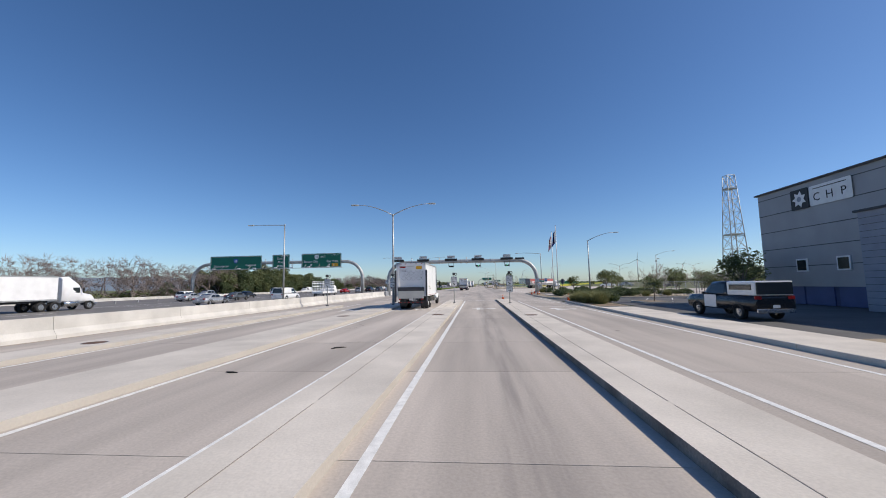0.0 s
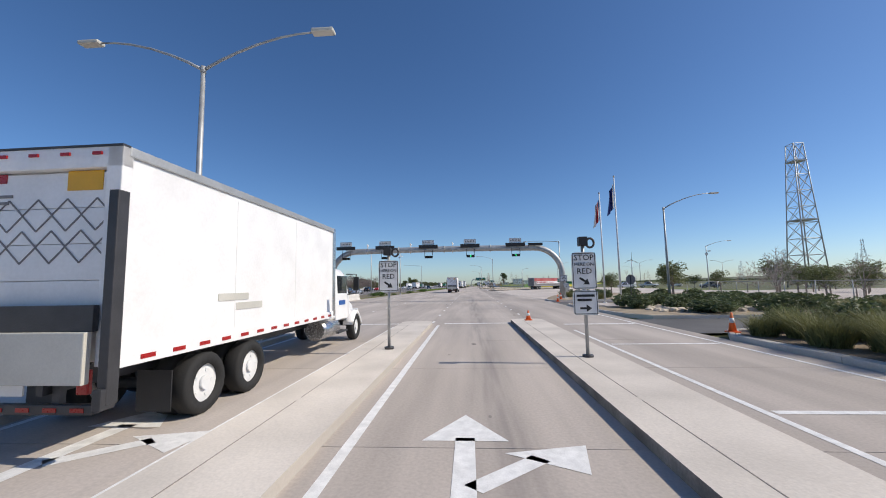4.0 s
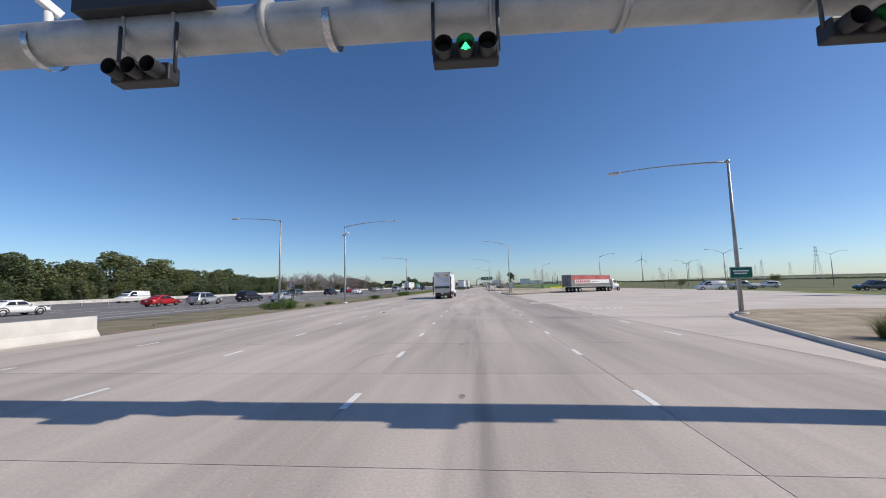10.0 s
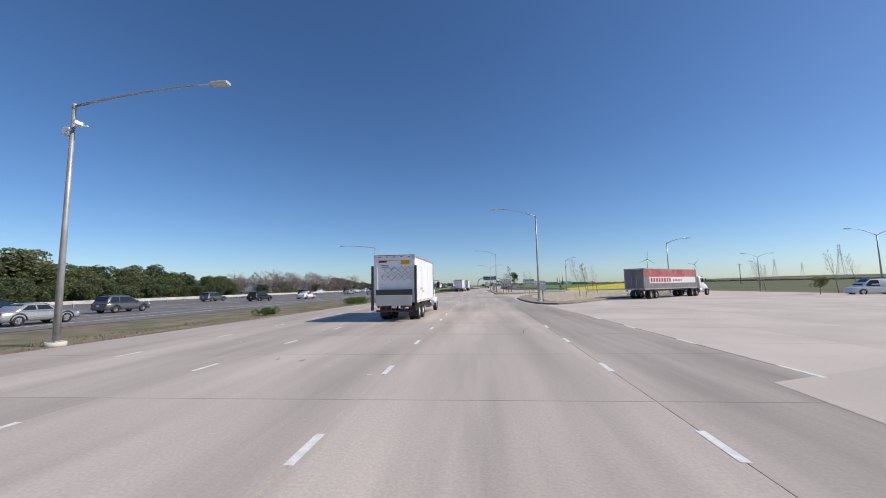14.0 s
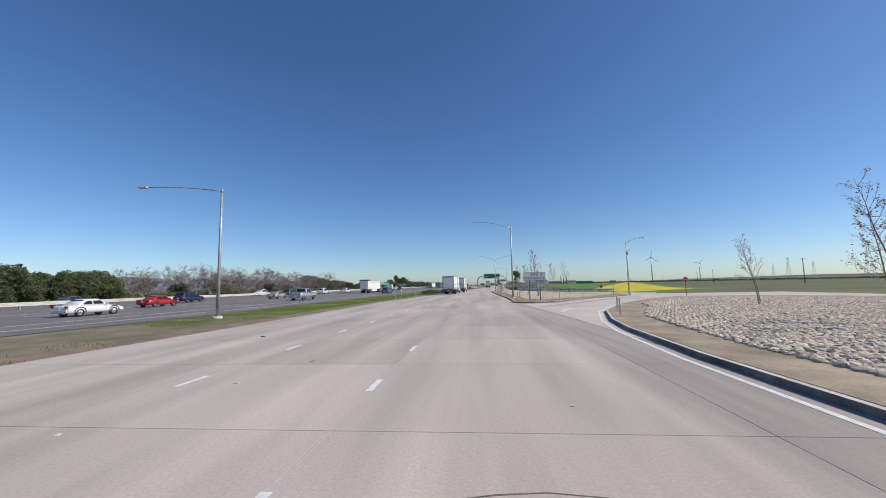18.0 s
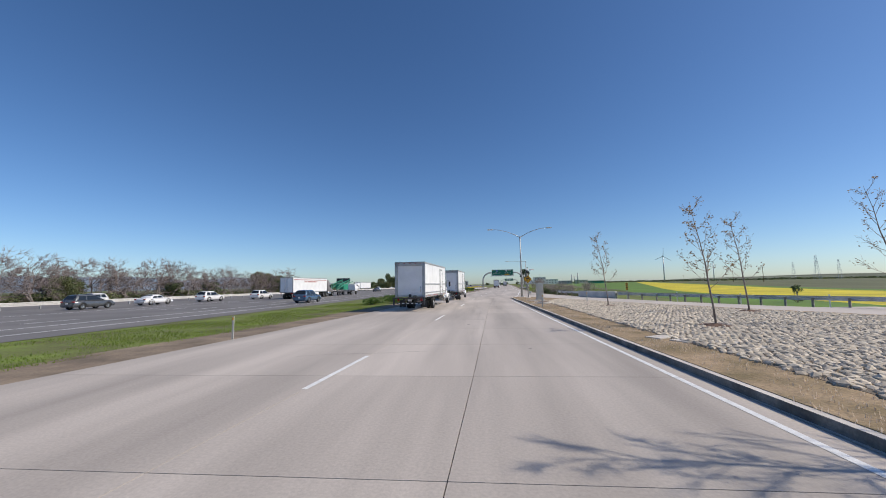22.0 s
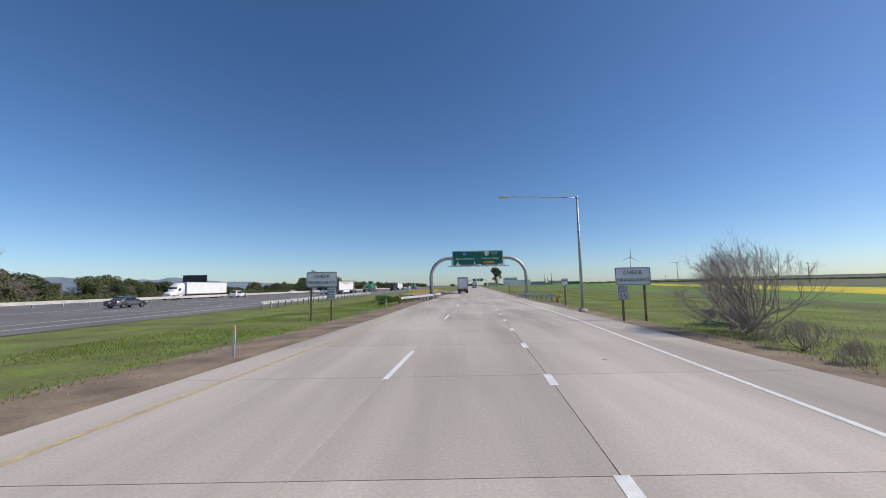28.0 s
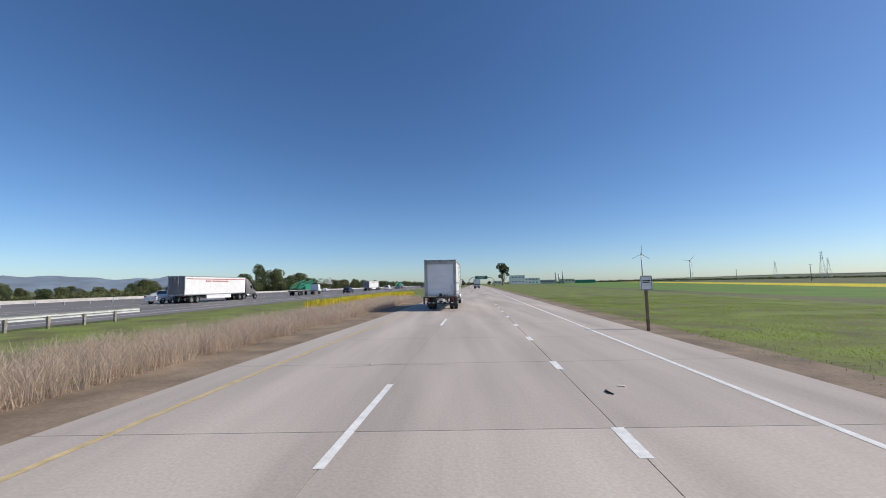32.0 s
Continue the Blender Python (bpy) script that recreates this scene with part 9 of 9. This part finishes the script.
bm = bmesh.new()
strip(bm, [(x - 0.07, y) for x, y in ROUND], [(x + 0.07, y) for x, y in ROUND], 0.0052)
part("edge_line", bm, "white_line", paint_set)
for x, y, rz, L in ((24, 118, 20, 9), (33, 128, 20, 9), (18, 112, 75, 5), (27, 140, 20, 9)):
    bm = bmesh.new()
    box(bm, (0, 0, 0.002), (0.14, L, 0.004))
    bmesh.ops.transform(bm, matrix=pose(x, y, 0, 0, 0, rz), verts=bm.verts)
    part("bay_line", bm, "white_line", paint_set)
for k in range(6):
    bm = bmesh.new()
    for q in range(4):
        u = 9.2 + 0.55 * k + 0.12 * q + 0.1 * math.sin(5.1 * k + 2.3 * q)
        v = 98.9 + 0.8 * q - 0.1 * k + 0.15 * math.sin(3.7 * k + q)
        w = 0.1 + 0.16 * abs(math.sin(2.9 * k + 1.7 * q))
        strip(bm, [(u, v), (u + 0.1, v + 0.35 + 0.5 * w)], [(u + w, v), (u + 0.1 + w, v + 0.35 + 0.5 * w)], 0.0008)
    part("lettering", bm, "white_line", paint_set, "worn white painted lettering on the yard")
bm = bmesh.new()
strip(bm, [(6.3, 107.6), (6.6, 111)], [(10.5, 109.6), (10.3, 112.6)], 0.0042)
part("patch", bm, "apron", paint_set, "paler square concrete patch")

# scraps and stains on the road
rs = np.random.default_rng(12)
for x, y, s in ((-4.6, 12.5, 0.5), (-6.0, 9.0, 0.35), (-3.4, 8.3, 0.22), (3.1, 52, 0.2), (-2.1, 66, 0.25), (-6.4, 98, 0.3), (-1.9, 140.5, 0.3), (-6.6, 138, 0.35), (-8.2, 161, 0.3), (1.6, 143, 0.15), (2.0, 347.5, 0.3), (12.6, 353.6, 0.3)):
    sc = thing("road_debris", "dark scrap of tyre rubber on the road", "debris", pose(x, y, 0.0, 0, 0, float(rs.uniform(0, 180))), "road debris")
    def scrap(bm):
        pts = [(-s * 0.5, 0, 0.02), (-s * 0.2, s * 0.12, 0.035), (s * 0.2, s * 0.1, 0.03), (s * 0.5, -s * 0.05, 0.02)]
        tube(bm, pts, [s * 0.05, s * 0.09, s * 0.08, s * 0.03], 6)
        for v in bm.verts:
            v.co.z = max(0.001, v.co.z * 0.6)
    piece("rubber_scrap", scrap, "tyre", sc)

for x, y, s in ((-3.2, 112.6, 0.12), (-4.0, 114.5, 0.1), (-2.6, 117.5, 0.1), (-6.8, 121.0, 0.12), (-8.5, 117, 0.12), (1.9, 118.6, 0.07), (-1.5, 123, 0.1), (-1.85, 111.6, 0.12), (-5.2, 150.5, 0.1), (-4.4, 153.4, 0.12), (2.4, 152.0, 0.07), (8.9, 294.0, 0.12), (6.8, 297.4, 0.1), (5.0, 339.0, 0.16), (7.6, 356.5, 0.12), (13.0, 354.0, 0.14)):
    sc = thing("road_debris", "small pale scrap lying on the road", "debris", pose(x, y, 0.0, 0, 0, float(rs.uniform(0, 180))), "road debris")
    def chip(bm):
        box(bm, (0, 0, 0.012), (s, s * 0.55, 0.022), bevel=0.008)
        for v in bm.verts:
            v.co.z *= 0.6 + 4 * abs(v.co.x)
    piece("scrap", chip, "kerb", sc)

# river stones of the islands
def inside(p, ring):
    x, y, hit = p[0], p[1], False
    for (x0, y0), (x1, y1) in zip(ring, ring[1:] + ring[:1]):
        if (y0 > y) != (y1 > y) and x < (x1 - x0) * (y - y0) / (y1 - y0) + x0:
            hit = not hit
    return hit


stone_me = []
for k in range(6):
    bm = bmesh.new()
    bmesh.ops.create_icosphere(bm, subdivisions=1, radius=1)
    for v in bm.verts:
        v.co *= 1 + 0.22 * noise.noise(v.co * 1.4 + Vector((k * 9.0, 0, 0)))
        v.co.z *= 0.52
        v.co.x *= 1.25
    me = bpy.data.meshes.new("stone")
    bm.to_mesh(me)
    bm.free()
    me.materials.append(M["stone"])
    stone_me.append(me)
rs = np.random.default_rng(33)
S1 = [(8.9, 144.4), (10.6, 145.0), (13.2, 148.2), (17.0, 154.4), (24, 161.0), (31, 168), (37, 184), (29, 192.4), (22.5, 189.4), (17.6, 183.5), (15.2, 179.4), (13.7, 174.6), (11.8, 171.2), (10.2, 167.2), (9.6, 164), (8.6, 157), (8.5, 150)]
S2 = [(6.9, 192.2), (7.3, 190.4), (8.2, 189.8), (10.4, 191.4), (13.5, 194.9), (18, 200.6), (21, 204.7), (22.6, 207.8), (22.0, 212.0), (19.9, 217.0), (16.8, 224), (14.0, 231.0), (12.0, 236.6), (10.6, 241.0), (9.6, 241.6), (8.6, 239.0), (7.4, 236), (7.0, 215), (7.0, 199)]
S3 = [(15.5, 71.5), (31, 71.5), (31, 79), (18, 79.5)]
S4 = [(11.8, 51.5), (26.5, 49.5), (27, 61.5), (13.4, 62)]
bed = thing("stone_bed", "bed of pale rounded river stones", "stones", kind="structure")
for ring in (S1, S2):
    bm = bmesh.new()
    prism(bm, ring, 0.12, 0.168)
    part("soil", bm, "bed_soil", bed, "dark gravelly soil under the stones")
heap_v, heap_f, singles = [], [], 0
proto = []
for k in range(8):
    bm = bmesh.new()
    bmesh.ops.create_icosphere(bm, subdivisions=1 if k < 2 else 0, radius=1)
    for v in bm.verts:
        v.co *= 1 + 0.3 * noise.noise(v.co * 1.6 + Vector((k * 7.0, 2, 0)))
        v.co = Vector((v.co.x * (1.1 + 0.06 * k), v.co.y, v.co.z * (0.5 + 0.035 * k)))
    bm.verts.index_update()
    proto.append(([tuple(v.co) for v in bm.verts], [tuple(v.index for v in f.verts) for f in bm.faces]))
    bm.free()
for ring, step, near in ((S2, 0.2, (216, 236)), (S1, 0.22, (1e9, 0)), (S3, 0.27, (1e9, 0)), (S4, 0.5, (1e9, 0))):
    x0, x1 = min(p[0] for p in ring), max(p[0] for p in ring)
    y0, y1 = min(p[1] for p in ring), max(p[1] for p in ring)
    for j in range(int((y1 - y0) / step)):
        for i in range(int((x1 - x0) / step)):
            p = (x0 + step * (i + 0.5 * (j % 2)) + rs.uniform(-0.1, 0.1) * step * 2, y0 + step * j + rs.uniform(-0.1, 0.1) * step * 2)
            if not inside(p, ring):
                continue
            size, k, rz = step * rs.uniform(0.36, 0.64), int(rs.integers(0, 6)), rs.uniform(0, 360)
            m = pose(p[0], p[1], 0.165 + size * 0.12, rs.uniform(-14, 14), rs.uniform(-14, 14), rz) @ Matrix.Scale(size, 4)
            if singles < 300 and near[0] < p[1] < near[1] and p[0] < 8.6:
                o = new("stone", stone_me[k])
                o.parent = bed
                o.matrix_world = m
                singles += 1
            else:
                vs, fs = proto[(k + j) % 8]
                b = len(heap_v)
                heap_v.extend(tuple(m @ Vector(v)) for v in vs)
                heap_f.extend(tuple(b + q for q in f) for f in fs)
me = bpy.data.meshes.new("stones")
me.from_pydata(heap_v, [], heap_f)
me.materials.append(M["stones"])
o = new("stones", me)
o.parent, o["kind"] = bed, "stuff"

# car park: bay lines and a kerbed tree island
for k in range(7):
    for x0, y0 in ((19.5, 45.5), (17.0, 52.0)):
        bm = bmesh.new()
        box(bm, (0, 0, 0.0), (0.1, 4.6, 0.004))
        o = part("bay_line", bm, "white_line", paint_set)
        o.matrix_world = pose(x0 + 2.75 * k, y0, -0.029, 0, 0, -25)

# cracks and oil spots in the concrete
rc = np.random.default_rng(77)


def crack(x, y, turn, length, w):
    """A jagged thin crack; turn is its heading in degrees from the road's direction."""
    bm = bmesh.new()
    p, d, left, right = Vector((x, y)), radians(turn), [], []
    n = max(4, int(length / 0.45))
    for k in range(n + 1):
        dirn = Vector((math.sin(d), math.cos(d)))
        side = Vector((dirn.y, -dirn.x)) * w * (0.3 + 0.7 * math.sin(math.pi * k / n)) * rc.uniform(0.6, 1.3)
        left.append(tuple(p - side))
        right.append(tuple(p + side))
        p = p + dirn * length / n
        d += rc.normal() * 0.3
        d += (radians(turn) - d) * 0.25
    strip(bm, left, right, 0.0042)
    part("crack", bm, "crack", road)


for x, y, turn, length in ((-13.2, 92.0, 72, 6.5), (-9.0, 94.5, 80, 3.0), (-7.9, 64.0, 40, 4.0), (-10.4, 70.5, 65, 5.0), (-2.6, 78, 15, 4.5), (-6.3, 121.0, 60, 5.0), (-9.5, 103.0, 30, 4.0), (2.2, 118.0, 20, 5.0), (-1.4, 148.5, 80, 4.0),
                            (-5.6, 13.5, 85, 3.4), (-6.2, 18.0, 20, 3.0), (0.9, 26.0, 80, 2.0), (6.2, 15.0, 60, 3.0), (2.4, 172, 75, 4.0), (-4.8, 208, 70, 4.0), (1.0, 232.0, 85, 3.6), (4.2, 300.0, 80, 3.0), (11.4, 318, 70, 3.0), (9.0, 338.0, 20, 4.0), (6.4, 356, 75, 3.5)):
    crack(x, y, turn, length, 0.011)


def stain(x, y, r):
    bm = bmesh.new()
    bm.faces.new([bm.verts.new((x + r * rc.uniform(0.7, 1.2) * math.cos(2 * math.pi * k / 14), y + 2.2 * r * rc.uniform(0.7, 1.2) * math.sin(2 * math.pi * k / 14), 0.0038)) for k in range(14)])
    part("oil_stain", bm, "oil", road)


for k in range(34):
    y = rc.uniform(4, 352)
    lane = (LINE_2, MID, LINE_3)[int(rc.integers(0, 3))]
    stain(along(lane, y) + rc.uniform(1.2, 2.4), y, rc.uniform(0.03, 0.09))
